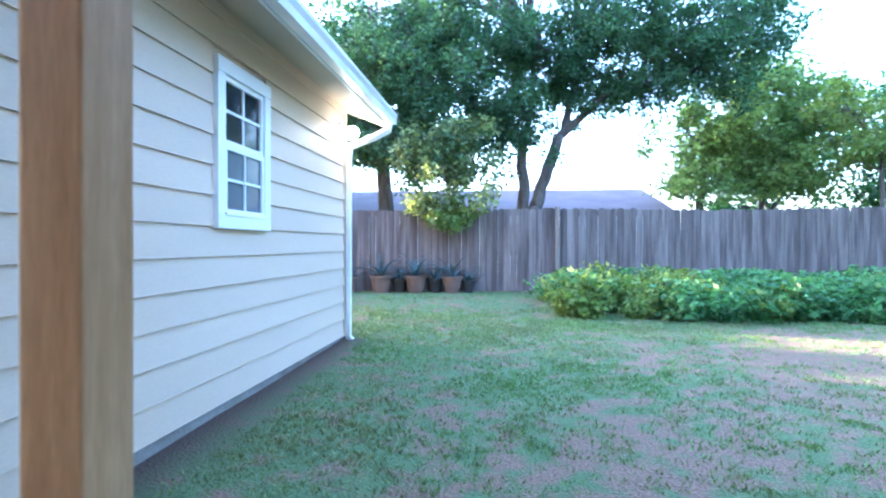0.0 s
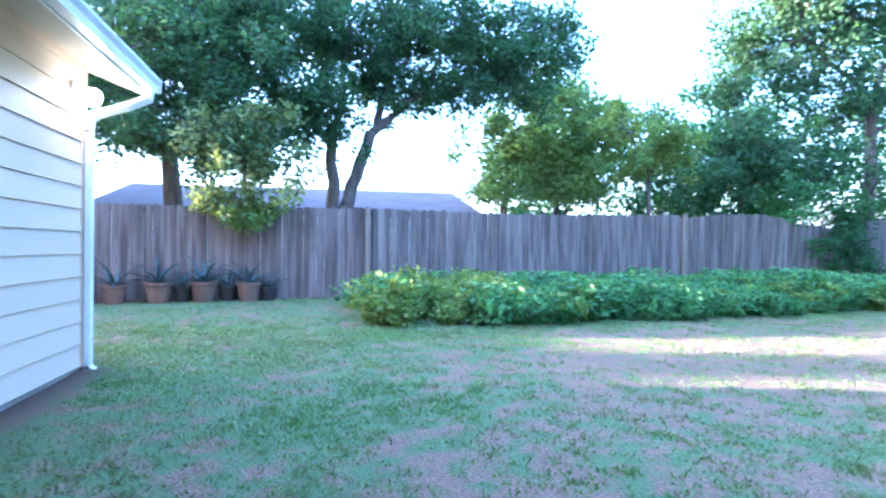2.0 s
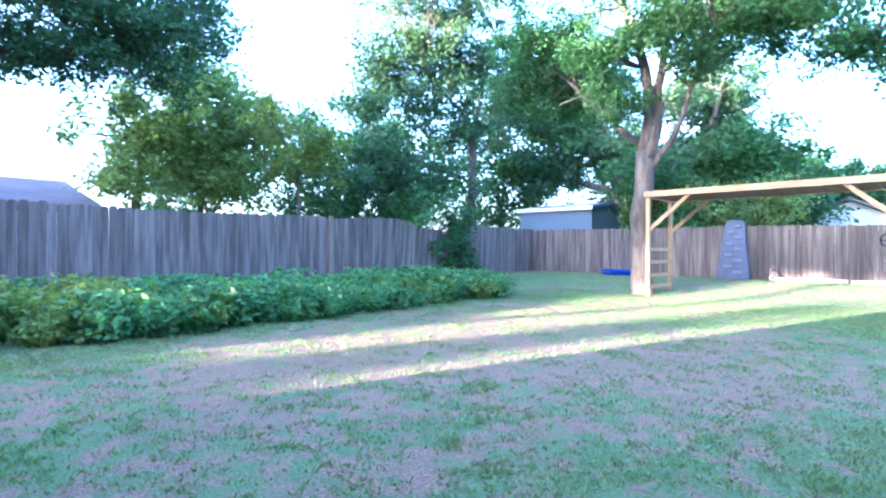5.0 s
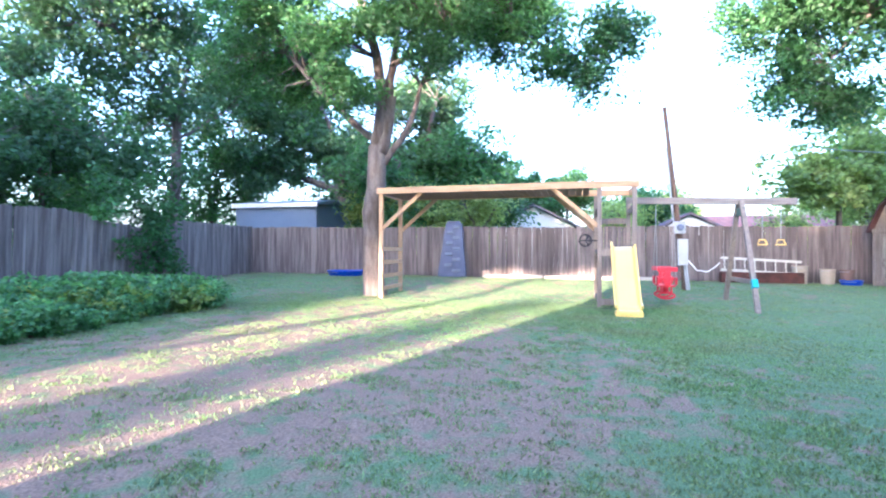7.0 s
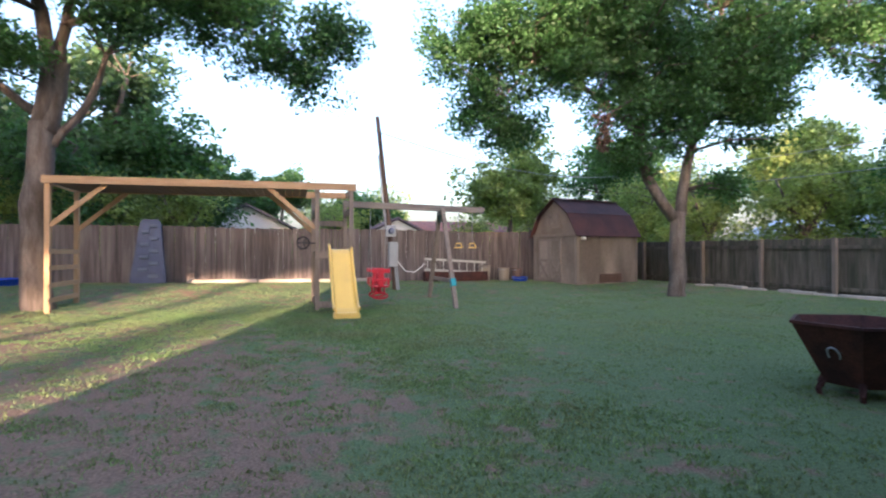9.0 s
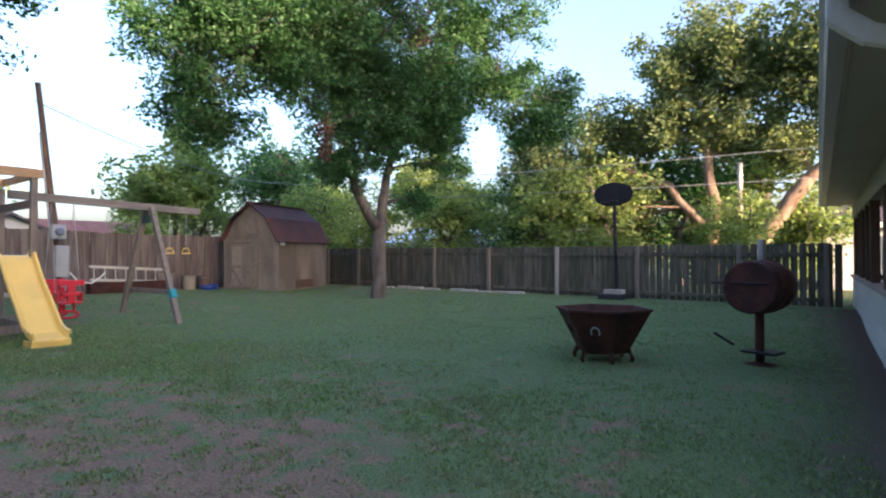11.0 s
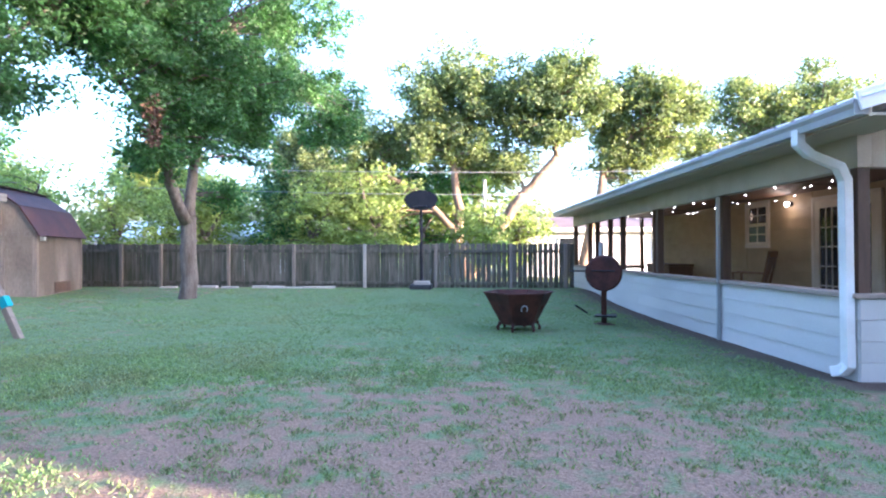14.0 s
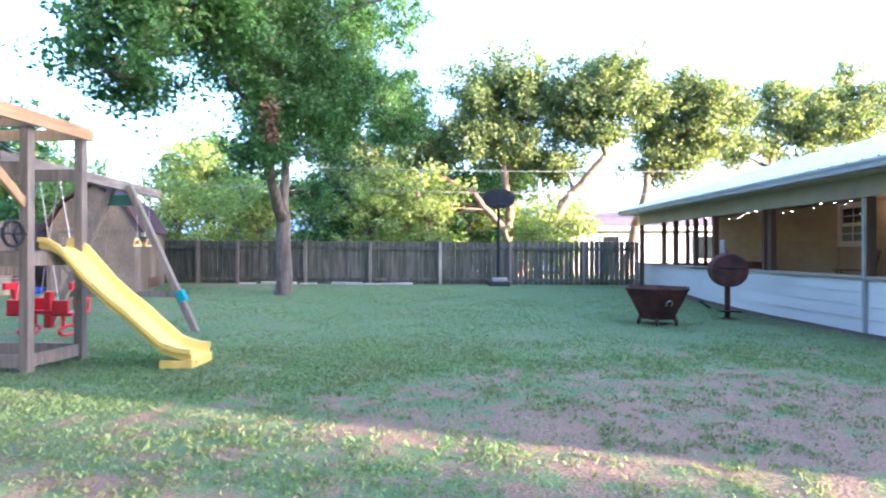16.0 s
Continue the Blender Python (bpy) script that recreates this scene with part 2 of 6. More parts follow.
def plank(bm, p, q, w, h, bevel=0.006, up=(0, 0, 1)):
    """A sawn timber from p to q, w across and h high."""
    p, q = Vector(p), Vector(q)
    d = (q - p)
    y = d.normalized()
    u = Vector(up)
    if abs(u.dot(y)) > 0.98:
        u = Vector((0, 1, 0))
    x = y.cross(u).normalized()
    z = x.cross(y)
    m = Matrix((x, y, z)).transposed().to_4x4()
    m.translation = (p + q) / 2
    box(bm, -w / 2, w / 2, -d.length / 2, d.length / 2, -h / 2, h / 2, m, bevel)


def sweep(bm, pts, radii, n=8, cap=True):
    """A tube along points."""
    rings = []
    pts = [Vector(p) for p in pts]
    for i, p in enumerate(pts):
        d = (pts[min(i + 1, len(pts) - 1)] - pts[max(i - 1, 0)]).normalized()
        x = d.cross(Vector((0.13, 0.21, 0.97)) if abs(d.z) < 0.9 else Vector((1, 0, 0))).normalized()
        y = d.cross(x)
        rings.append([bm.verts.new(p + (x * math.cos(2 * math.pi * k / n) + y * math.sin(2 * math.pi * k / n)) * radii[i]) for k in range(n)])
    for a, b in zip(rings, rings[1:]):
        for k in range(n):
            bm.faces.new((a[k], a[(k + 1) % n], b[(k + 1) % n], b[k]))
    if cap:
        bm.faces.new(rings[0][::-1])
        bm.faces.new(rings[-1])


def lathe(bm, prof, at=(0, 0, 0), n=20):
    """A turned shape from (radius, height) pairs."""
    rings = [[bm.verts.new((at[0] + r * math.cos(2 * math.pi * k / n), at[1] + r * math.sin(2 * math.pi * k / n), at[2] + z)) for k in range(n)] for r, z in prof]
    for a, b in zip(rings, rings[1:]):
        for k in range(n):
            bm.faces.new((a[k], a[(k + 1) % n], b[(k + 1) % n], b[k]))
    bm.faces.new(rings[0][::-1])
    bm.faces.new(rings[-1])


def link(name, bm, material, smooth=False):
    bmesh.ops.recalc_face_normals(bm, faces=bm.faces)
    me = bpy.data.meshes.new(name)
    bm.to_mesh(me)
    bm.free()
    me.materials.append(M[material])
    if smooth:
        me.shade_smooth()
    return new(name, me)


def part(name, bm, material, parent=None, label="", smooth=False):
    ob = link(name, bm, material, smooth)
    ob.parent = parent
    if label:
        ob["label"] = label
    return ob


def thing(name, label, category, m=None, group="", kind=""):
    ob = new(name)
    ob.empty_display_size = 0.2
    if m is not None:
        ob.matrix_world = m
    return tagged(ob, label, category, group, kind)


def shared(name, me, parent, m, label=""):
    ob = new(name, me)
    ob.parent = parent
    ob.matrix_basis = m
    if label:
        ob["label"] = label
    return ob


def BM():
    return bmesh.new()


def boxpart(name, dims, material, parent=None, label="", bevel=0.006):
    bm = BM()
    box(bm, *dims, bevel=bevel)
    return part(name, bm, material, parent, label)


def leaf_cloud(name, centres, radii, per, size, material, seed, flat=0.75, droop=0.0, parent=None, label=""):
    """Many small pointed leaves gathered round clump centres, as one crown mesh."""
    rng = np.random.default_rng(seed)
    c = np.repeat(np.asarray(centres, float), per, axis=0)
    r = np.repeat(np.asarray(radii, float), per)
    n = len(c)
    d = rng.normal(size=(n, 3))
    d /= np.linalg.norm(d, axis=1)[:, None]
    d *= (rng.random(n) ** 0.5 * r)[:, None]
    d[:, 2] *= flat
    p = c + d
    p[:, 2] -= droop * rng.random(n) * r
    u = rng.normal(size=(n, 3))
    u[:, 2] = u[:, 2] * 0.6 - 0.25
    u /= np.linalg.norm(u, axis=1)[:, None]
    w = rng.normal(size=(n, 3))
    w -= (w * u).sum(1)[:, None] * u
    w /= np.linalg.norm(w, axis=1)[:, None]
    L = size * rng.uniform(0.6, 1.3, n)[:, None]
    k = np.cross(u, w) * (L * 0.12)
    verts = np.stack([p, p + u * L * 0.5 + w * L * 0.27 + k, p + u * L, p + u * L * 0.5 - w * L * 0.27 + k], 1).reshape(-1, 3)
    me = bpy.data.meshes.new(name)
    me.vertices.add(4 * n)
    me.vertices.foreach_set("co", verts.ravel())
    me.loops.add(4 * n)
    me.loops.foreach_set("vertex_index", np.arange(4 * n))
    me.polygons.add(n)
    me.polygons.foreach_set("loop_start", np.arange(n) * 4)
    me.update(calc_edges=True)
    me.materials.append(M[material])
    ob = new(name, me)
    ob.parent = parent
    if label:
        ob["label"] = label
    return ob


# ---- garage with lap siding ----
GX, GY0, GY1 = -1.59, 1.2, 6.31


def window_unit(parent, x, y0, y1, z0, z1, trim=0.1, lower="paleglass", casing="trim"):
    """A double-hung window in a wall that faces +x: casing, two sashes with bars, panes."""
    win = part("window", *frame_mesh(x, y0, y1, z0, z1, trim, 0.035), casing, parent, "painted double-hung window")
    bm = BM()
    box(bm, x - 0.01, x + 0.042, y0 + trim - 0.01, y1 - trim + 0.01, z0 + trim - 0.012, z0 + trim + 0.012, bevel=0.004)
    part("sill", bm, casing, win)
    a0, a1, b0, b1 = y0 + trim, y1 - trim, z0 + trim, z1 - trim
    mid = (b0 + b1) / 2
    for z_lo, z_hi, dx, glass in ((mid, b1, 0.0, "darkglass"), (b0, mid, 0.012, lower)):
        bm = BM()
        s = 0.035
        box(bm, x - 0.02 + dx, x + 0.012 + dx, a0, a1, z_lo, z_lo + s)
        box(bm, x - 0.02 + dx, x + 0.012 + dx, a0, a1, z_hi - s, z_hi)
        box(bm, x - 0.021 + dx, x + 0.011 + dx, a0, a0 + s, z_lo, z_hi)
        box(bm, x - 0.021 + dx, x + 0.011 + dx, a1 - s, a1, z_lo, z_hi)
        box(bm, x - 0.012 + dx, x + 0.006 + dx, (a0 + a1) / 2 - 0.01, (a0 + a1) / 2 + 0.01, z_lo, z_hi)
        box(bm, x - 0.012 + dx, x + 0.005 + dx, a0, a1, (z_lo + z_hi) / 2 - 0.01, (z_lo + z_hi) / 2 + 0.01)
        part("sash", bm, casing, win)
        bm = BM()
        box(bm, x - 0.012 + dx, x - 0.006 + dx, a0 + 0.01, a1 - 0.01, z_lo + 0.01, z_hi - 0.01)
        part("pane", bm, glass, win, "dark reflecting pane" if glass == "darkglass" else "pane behind an insect screen")
    return win


def frame_mesh(x, y0, y1, z0, z1, t, d):
    bm = BM()
    box(bm, x - 0.02, x + d, y0, y1, z1 - t, z1, bevel=0.004)
    box(bm, x - 0.02, x + d, y0, y1, z0, z0 + t, bevel=0.004)
    box(bm, x - 0.02, x + d - 0.002, y0, y0 + t, z0 + t, z1 - t, bevel=0.004)
    box(bm, x - 0.02, x + d - 0.002, y1 - t, y1, z0 + t, z1 - t, bevel=0.004)
    return (bm,)


def gutter_run(x, y0, y1, z, w=0.12, h=0.12):
    """An open K-style gutter along y, its back at x."""
    bm = BM()
    prof = ((0, h), (0, 0), (w * 0.7, 0), (w * 0.8, h * 0.45), (w, h * 0.75), (w, h), (w - 0.012, h), (w - 0.012, h * 0.78), (w * 0.72, h * 0.45), (w * 0.66, 0.01), (0.01, 0.01), (0.01, h))
    a = [bm.verts.new((x + px, y0, z + pz)) for px, pz in prof]
    b = [bm.verts.new((x + px, y1, z + pz)) for px, pz in prof]
    n = len(prof)
    for i in range(n):
        bm.faces.new((a[i], a[(i + 1) % n], b[(i + 1) % n], b[i]))
    for y in (y0, y1 - 0.004):
        box(bm, x, x + w * 0.95, y, y + 0.004, z + 0.002, z + h - 0.002)
    return bm


def pipe(bm, pts, w=0.075, d=0.055):
    """A rectangular downspout along points, corners mitred by overlap."""
    for p, q in zip(pts, pts[1:]):
        p, q = Vector(p), Vector(q)
        e = (q - p).normalized() * 0.02
        plank(bm, p - e, q + e, w, d, 0.008, up=(1, 0, 0.001))


def garage():
    g = thing("garage", "cream lap-sided garage with white trim and a low roof", "garage", kind="structure")
    gz0 = -0.12
    bm = BM()
    box(bm, GX - 8.6, GX - 0.012, GY0, GY1 - 0.012, 0.08, 2.86)
    part("wall", bm, "siding", g)
    bm = BM()
    box(bm, GX - 8.58, GX - 0.004, GY0 + 0.02, GY1 - 0.02, gz0 - 0.2, 0.085)
    part("foundation", bm, "concrete", g, "grey concrete foundation strip")
    w0, w1, a0, a1 = 3.35, 4.15, 1.285, 2.43
    # boards above and below the window are cut at its casing
    z, step = 0.10, 0.20
    while z < 2.85:
        top = min(z + step, 2.86)
        cut = [(GY0, GY1 - 0.07)] if top <= a0 + 0.03 or z >= a1 - 0.03 else [(GY0, w0), (w1, GY1 - 0.07)]
        for y0, y1 in cut:
            bm = BM()
            v = [bm.verts.new(c) for y in (y0, y1) for c in ((GX - 0.011, y, z), (GX + 0.022, y, z), (GX + 0.020, y, z + 0.006), (GX + 0.004, y, top + 0.010), (GX - 0.011, y, top + 0.010))]
            for i in range(5):
                bm.faces.new((v[i], v[(i + 1) % 5], v[5 + (i + 1) % 5], v[5 + i]))
            bm.faces.new(v[4::-1])
            bm.faces.new(v[5:])
            part("siding_board", bm, "siding", g)
        z = top
    boxpart("corner_board", (GX - 0.07, GX + 0.028, GY1 - 0.07, GY1 + 0.012, 0.09, 2.86), "siding", g)
    window_unit(g, GX + 0.018, w0, w1, a0, a1)
    # roof: slope up from the eave to a ridge along y
    ex, ez, rx, rz = GX + 0.46, 2.70, GX - 4.3, 4.6
    for sgn, lx in ((1, ex), (-1, 2 * rx - ex)):
        bm = BM()
        n = Vector((rz - ez, 0, abs(rx - ex))).normalized() * 0.05
        q = [(lx, GY0 - 0.3, ez), (lx, GY1 + 0.3, ez), (rx, GY1 + 0.3, rz), (rx, GY0 - 0.3, rz)]
        lo = [bm.verts.new(c) for c in q]
        hi = [bm.verts.new((c[0], c[1], c[2] + 0.06)) for c in q]
        bm.faces.new(lo)
        bm.faces.new(hi[::-1])
        for i in range(4):
            bm.faces.new((lo[i], lo[(i + 1) % 4], hi[(i + 1) % 4], hi[i]))
        part("roof", bm, "shingle", g, "grey shingle roof")
    bm = BM()
    q = [(ex - 0.01, GY0 - 0.29, ez - 0.035), (ex - 0.01, GY1 + 0.29, ez - 0.035), (GX - 0.02, GY1 + 0.29, ez + 0.105), (GX - 0.02, GY0 - 0.29, ez + 0.105)]
    lo = [bm.verts.new(c) for c in q]
    hi = [bm.verts.new((c[0], c[1], c[2] + 0.03)) for c in q]
    bm.faces.new(lo)
    bm.faces.new(hi[::-1])
    for i in range(4):
        bm.faces.new((lo[i], lo[(i + 1) % 4], hi[(i + 1) % 4], hi[i]))
    part("soffit", bm, "soffit", g, "tan boarded eave underside")
    for y in (GY0 - 0.3, GY1 + 0.27):
        bm = BM()
        plank(bm, (ex, y + 0.015, ez + 0.0), (rx, y + 0.015, rz + 0.0), 0.03, 0.16, 0.004)
        part("rake_board", bm, "trim", g)
    bm = BM()
    v = [bm.verts.new(c) for y in (GY1 - 0.012, GY1 - 0.06) for c in ((GX, y, 2.86), (rx, y, rz - 0.02), (2 * rx - GX, y, 2.86))]
    bm.faces.new(v[:3])
    bm.faces.new(v[3:][::-1])
    for i in range(3):
        bm.faces.new((v[i], v[(i + 1) % 3], v[3 + (i + 1) % 3], v[3 + i]))
    part("gable", bm, "siding", g)
    boxpart("fascia", (ex - 0.02, ex + 0.005, GY0 - 0.29, GY1 + 0.26, ez - 0.06, ez + 0.09), "trim", g)
    part("gutter", gutter_run(ex + 0.007, GY0 - 0.28, GY1 + 0.25, ez - 0.05), "gutter", g, "white aluminium gutter")
    bm = BM()
    yy = GY1 - 0.03
    pipe(bm, [(ex + 0.06, yy + 0.16, ez - 0.04), (ex + 0.05, yy + 0.14, ez - 0.14), (ex - 0.1, yy + 0.06, ez - 0.24), (GX + 0.08, yy, ez - 0.36), (GX + 0.065, yy, ez - 0.5), (GX + 0.065, yy, 0.08), (GX + 0.16, yy, 0.0)])
    part("downspout", bm, "gutter", g, "white aluminium downspout")
    return g


garage()


def flood_light():
    f = thing("flood_light", "lit warm flood lamp under the garage eave", "lamp", Matrix.Translation((GX + 0.03, GY1 - 0.28, 2.52)))
    bm = BM()
    lathe(bm, ((0.06, 0), (0.06, 0.02), (0.045, 0.03)), n=14)
    bmesh.ops.rotate(bm, verts=bm.verts, matrix=Matrix.Rotation(radians(90), 3, "Y"))
    part("mount", bm, "trim", f)
    bm = BM()
    rod(bm, (0.02, 0, 0), (0.12, 0, -0.02), 0.018)
    lathe(bm, ((0.03, 0), (0.055, 0.05), (0.06, 0.1), (0.05, 0.1)), (0.12, 0, -0.1), 14)
    part("shade", bm, "trim", f)
    bm = BM()
    bmesh.ops.create_uvsphere(bm, u_segments=14, v_segments=10, radius=0.08, matrix=Matrix.Translation((0.14, 0.0, -0.07)))
    part("bulb", bm, "flood", f, "glowing bulb", smooth=True)


flood_light()
lamp("flood_lamp", (GX + 0.16, GY1 - 0.28, 2.36), 0.10, (1.0, 0.76, 0.42), 0.06)

# ---- house with the screened porch ----
MH = Matrix.Translation((3.11, -1.94, 0)) @ Matrix.Rotation(radians(2.0), 4, "Z")
S0, N0 = -9.55, 2.82      # south and north ends of the porch


def house():
    h = thing("house", "single-storey house with a deep porch and a white metal roof", "house", MH, kind="structure")
    bm = BM()
    box(bm, -8.0, -2.6, S0, 0.5, -0.2, 2.5)
    part("wall", bm, "innerwall", h, "tan sided house wall behind the porch")
    bm = BM()
    box(bm, -2.6, -0.02, S0, N0 - 0.02, -0.25, 0.07)
    box(bm, -3.6, -2.6, 0.3, N0 - 0.02, -0.25, 0.07)
    part("porch_floor", bm, "concrete", h, "grey concrete porch slab")
    boxpart("ceiling", (-2.6, -0.12, S0, N0 - 0.1, 2.36, 2.40), "ceilwood", h, "brown boarded porch ceiling")
    boxpart("ceiling", (-3.6, -2.6, 0.5, N0 - 0.1, 2.36, 2.40), "ceilwood", h)
    boxpart("half_wall_core", (-0.11, -0.012, S0, N0 - 0.01, -0.2, 0.80), "porchsiding", h)
    # lapped courses with butt joints
    z = -0.04
    for k in range(4):
        top = z + 0.21
        cuts = (S0, -5.2 + (k % 2) * 1.7, 0.05, N0)
        for y0, y1 in zip(cuts, cuts[1:]):
            bm = BM()
            v = [bm.verts.new(c) for y in (y0 + 0.002, y1 - 0.002) for c in ((-0.014, y, z), (0.018, y, z), (0.016, y, z + 0.006), (0.003, y, top + 0.01), (-0.014, y, top + 0.01))]
            for i in range(5):
                bm.faces.new((v[i], v[(i + 1) % 5], v[5 + (i + 1) % 5], v[5 + i]))
            bm.faces.new(v[4::-1])
            bm.faces.new(v[5:])
            part("siding_board", bm, "porchsiding", h)
        z = top
    boxpart("foundation_edge", (-0.1, 0.004, S0 + 0.01, N0 - 0.01, -0.25, -0.035), "concrete", h)
    boxpart("sill_board", (-0.17, 0.055, S0, N0 + 0.03, 0.805, 0.85), "sillwood", h, "taupe painted sill board")
    # the short return at the north end
    for k in range(4):
        boxpart("siding_board", (-0.55, -0.002, N0 - 0.008, N0 + 0.014 - 0.003 * (k % 2), -0.04 + 0.21 * k, 0.165 + 0.21 * k), "porchsiding", h)
    boxpart("return_core", (-0.55, -0.11, N0 - 0.1, N0 - 0.008, -0.2, 0.80), "porchsiding", h)
    boxpart("sill_board", (-0.55, -0.171, N0 - 0.12, N0 + 0.03, 0.805, 0.849), "sillwood", h)
    for y, w in ((0.06, 0.13), (-2.45, 0.11), (-2.66, 0.07), (-4.7, 0.11), (-5.7, 0.08), (-6.9, 0.11), (-7.7, 0.08), (S0 + 0.08, 0.13), (N0 - 0.09, 0.15)):
        boxpart("post", (-0.13, -0.01, y - w / 2, y + w / 2, 0.85, 2.12), "brownwood", h, "dark brown porch post")
    for x in (-0.8, -1.6, -2.2):
        boxpart("post", (x - 0.05, x + 0.05, S0, S0 + 0.1, 0.07, 2.36), "brownwood", h)
    boxpart("end_rail", (-2.28, -0.13, S0 + 0.02, S0 + 0.09, 0.74, 0.85), "brownwood", h)
    boxpart("post", (-3.312, -3.222, 2.66, 2.765, 0.07, 2.36), "pine", h, "square pale pine post")
    boxpart("header", (-0.14, 0.004, S0, N0, 2.10, 2.42), "header", h, "cream painted header beam")
    boxpart("header", (-3.6, -0.142, N0 - 0.14, N0 - 0.002, 2.10, 2.42), "header", h)
    boxpart("soffit", (-0.10, 0.47, S0 - 0.2, N0 + 0.78, 2.424, 2.449), "soffit", h)
    boxpart("fascia", (0.47, 0.495, S0 - 0.22, N0 + 0.8, 2.41, 2.56), "header", h)
    part("gutter", gutter_run(0.497, S0 - 0.22, N0 + 0.8, 2.43, 0.13, 0.13), "shaded_gutter", h, "aluminium gutter with its shade coloured in grey")
    # ribbed metal roof, one sheet a slope, ribs every 0.3 m
    for y0, y1, xw in ((S0 - 0.25, 1.2, -5.0), (1.2, N0 + 0.81, -3.4)):
        bm = BM()
        zw = 2.58 + (0.56 - xw) * 0.30
        pts = []
        y = y0
        while y < y1 - 0.02:
            pts += [(y, 0), (y + 0.02, 0.03), (y + 0.05, 0.03), (y + 0.07, 0)]
            y += 0.3
        pts.append((y1, 0))
        a = [bm.verts.new((0.58, yy, 2.565 + dz)) for yy, dz in pts]
        b = [bm.verts.new((xw, yy, zw + dz)) for yy, dz in pts]
        c = [bm.verts.new((0.58, yy, 2.56)) for yy, dz in (pts[0], pts[-1])]
        for i in range(len(pts) - 1):
            bm.faces.new((a[i], a[i + 1], b[i + 1], b[i]))
        box(bm, 0, 1, y0, y1, 0, 0.01, Matrix.Translation((0.575, 0, 2.55)) @ Matrix.Rotation(math.atan(0.30), 4, "Y") @ Matrix.Diagonal((-(0.575 - xw) / math.cos(math.atan(0.3)), 1, 1, 1)))
        part("roof", bm, "metalroof", h, "ribbed white metal roofing")
    bm = BM()
    box(bm, -9.5, -5.0, S0 - 0.25, 1.2, 2.6, 2.7)
    plank(bm, (-5.0, (S0 + 0.95) / 2, 4.25), (-9.5, (S0 + 0.95) / 2, 2.9), 1.45 - S0, 0.05, 0)
    part("back_roof", bm, "metalroof", h)
    bm = BM()
    plank(bm, (0.6, N0 + 0.82, 2.54), (-3.4, N0 + 0.82, 3.74), 0.025, 0.17, 0.004)
    part("rake_board", bm, "trim", h)
    bm = BM()
    v = [bm.verts.new(c) for y in (N0 - 0.06, N0 - 0.02) for c in ((0.0, y, 2.42), (-3.4, y, 3.7), (-3.4, y, 2.42))]
    bm.faces.new(v[:3])
    bm.faces.new(v[3:][::-1])
    for i in range(3):
        bm.faces.new((v[i], v[(i + 1) % 3], v[3 + (i + 1) % 3], v[3 + i]))
    part("gable", bm, "header", h)
    # downspouts
    bm = BM()
    pipe(bm, [(0.56, 2.78, 2.46), (0.56, 2.78, 2.34), (0.45, 2.77, 2.24), (0.14, 2.75, 2.12), (0.07, 2.74, 1.98), (0.07, 2.76, 0.13), (0.10, 2.72, 0.07), (0.14, 2.66, 0.05)], 0.105, 0.085)
    part("downspout", bm, "gutter", h, "white aluminium downspout")
    bm = BM()
    pipe(bm, [(0.05, 0.10, 2.06), (0.05, 0.10, -0.02)], 0.05, 0.045)
    part("downspout", bm, "steel", h, "narrow grey metal pipe")
    # inner wall courses
    z = 0.09
    while z < 2.3:
        top = z + 0.2
        for y0, y1 in ((S0 + 0.02, -4.01), (-3.09, -1.77)):
            bm = BM()
            v = [bm.verts.new(c) for y in (y0, y1) for c in ((-2.602, y, z), (-2.583, y, z), (-2.596, y, top), (-2.602, y, top))]
            for i in range(4):
                bm.faces.new((v[i], v[(i + 1) % 4], v[4 + (i + 1) % 4], v[4 + i]))
            bm.faces.new(v[3::-1])
            bm.faces.new(v[4:])
            part("siding_board", bm, "innerwall", h)
        z = top
    window_unit(h, -2.59, -4.0, -3.1, 1.34, 2.33, 0.09, casing="header")
    # two glazed door leaves
    for y0, hinge in ((-1.68, 0), (-0.94, 1)):
        y1 = y0 + 0.72
        bm = BM()
        for b in ((y0, y1, 2.03, 2.16), (y0, y1, 0.07, 0.32), (y0, y0 + 0.13, 0.32, 2.03), (y1 - 0.13, y1, 0.32, 2.03)):
            box(bm, -2.6, -2.555, *b, bevel=0.003)
        door = part("door", bm, "header", h, "cream glazed door leaf")
        bm = BM()
        box(bm, -2.585, -2.575, y0 + 0.12, y1 - 0.12, 0.31, 2.04)
        part("pane", bm, "darkglass", door)
        bm = BM()
        for i in (1, 2):
            yy = y0 + 0.13 + (0.46 / 3) * i
            box(bm, -2.576, -2.562, yy - 0.009, yy + 0.009, 0.32, 2.03)
        for i in range(1, 5):
            zz = 0.32 + 1.71 / 5 * i
            box(bm, -2.576, -2.561, y0 + 0.13, y1 - 0.13, zz - 0.009, zz + 0.009)
        part("glazing_bar", bm, "header", door)
        if not hinge:
            bm = BM()
            rod(bm, (-2.555, y1 - 0.06, 1.02), (-2.5, y1 - 0.06, 1.02), 0.025)
            rod(bm, (-2.5, y1 - 0.05, 1.02), (-2.5, y1 - 0.16, 1.02), 0.01)
            part("handle", bm, "blackiron", door, "dark lever handle")
    for y in (-1.76, -0.22):
        boxpart("door_frame", (-2.6, -2.55, y, y + 0.08, 0.07, 2.2), "header", h)
    boxpart("door_frame", (-2.6, -2.55, -1.76, -0.14, 2.161, 2.24), "header", h)
    return h


house()


def on_porch(x, y, z):
    return MH @ Vector((x, y, z))


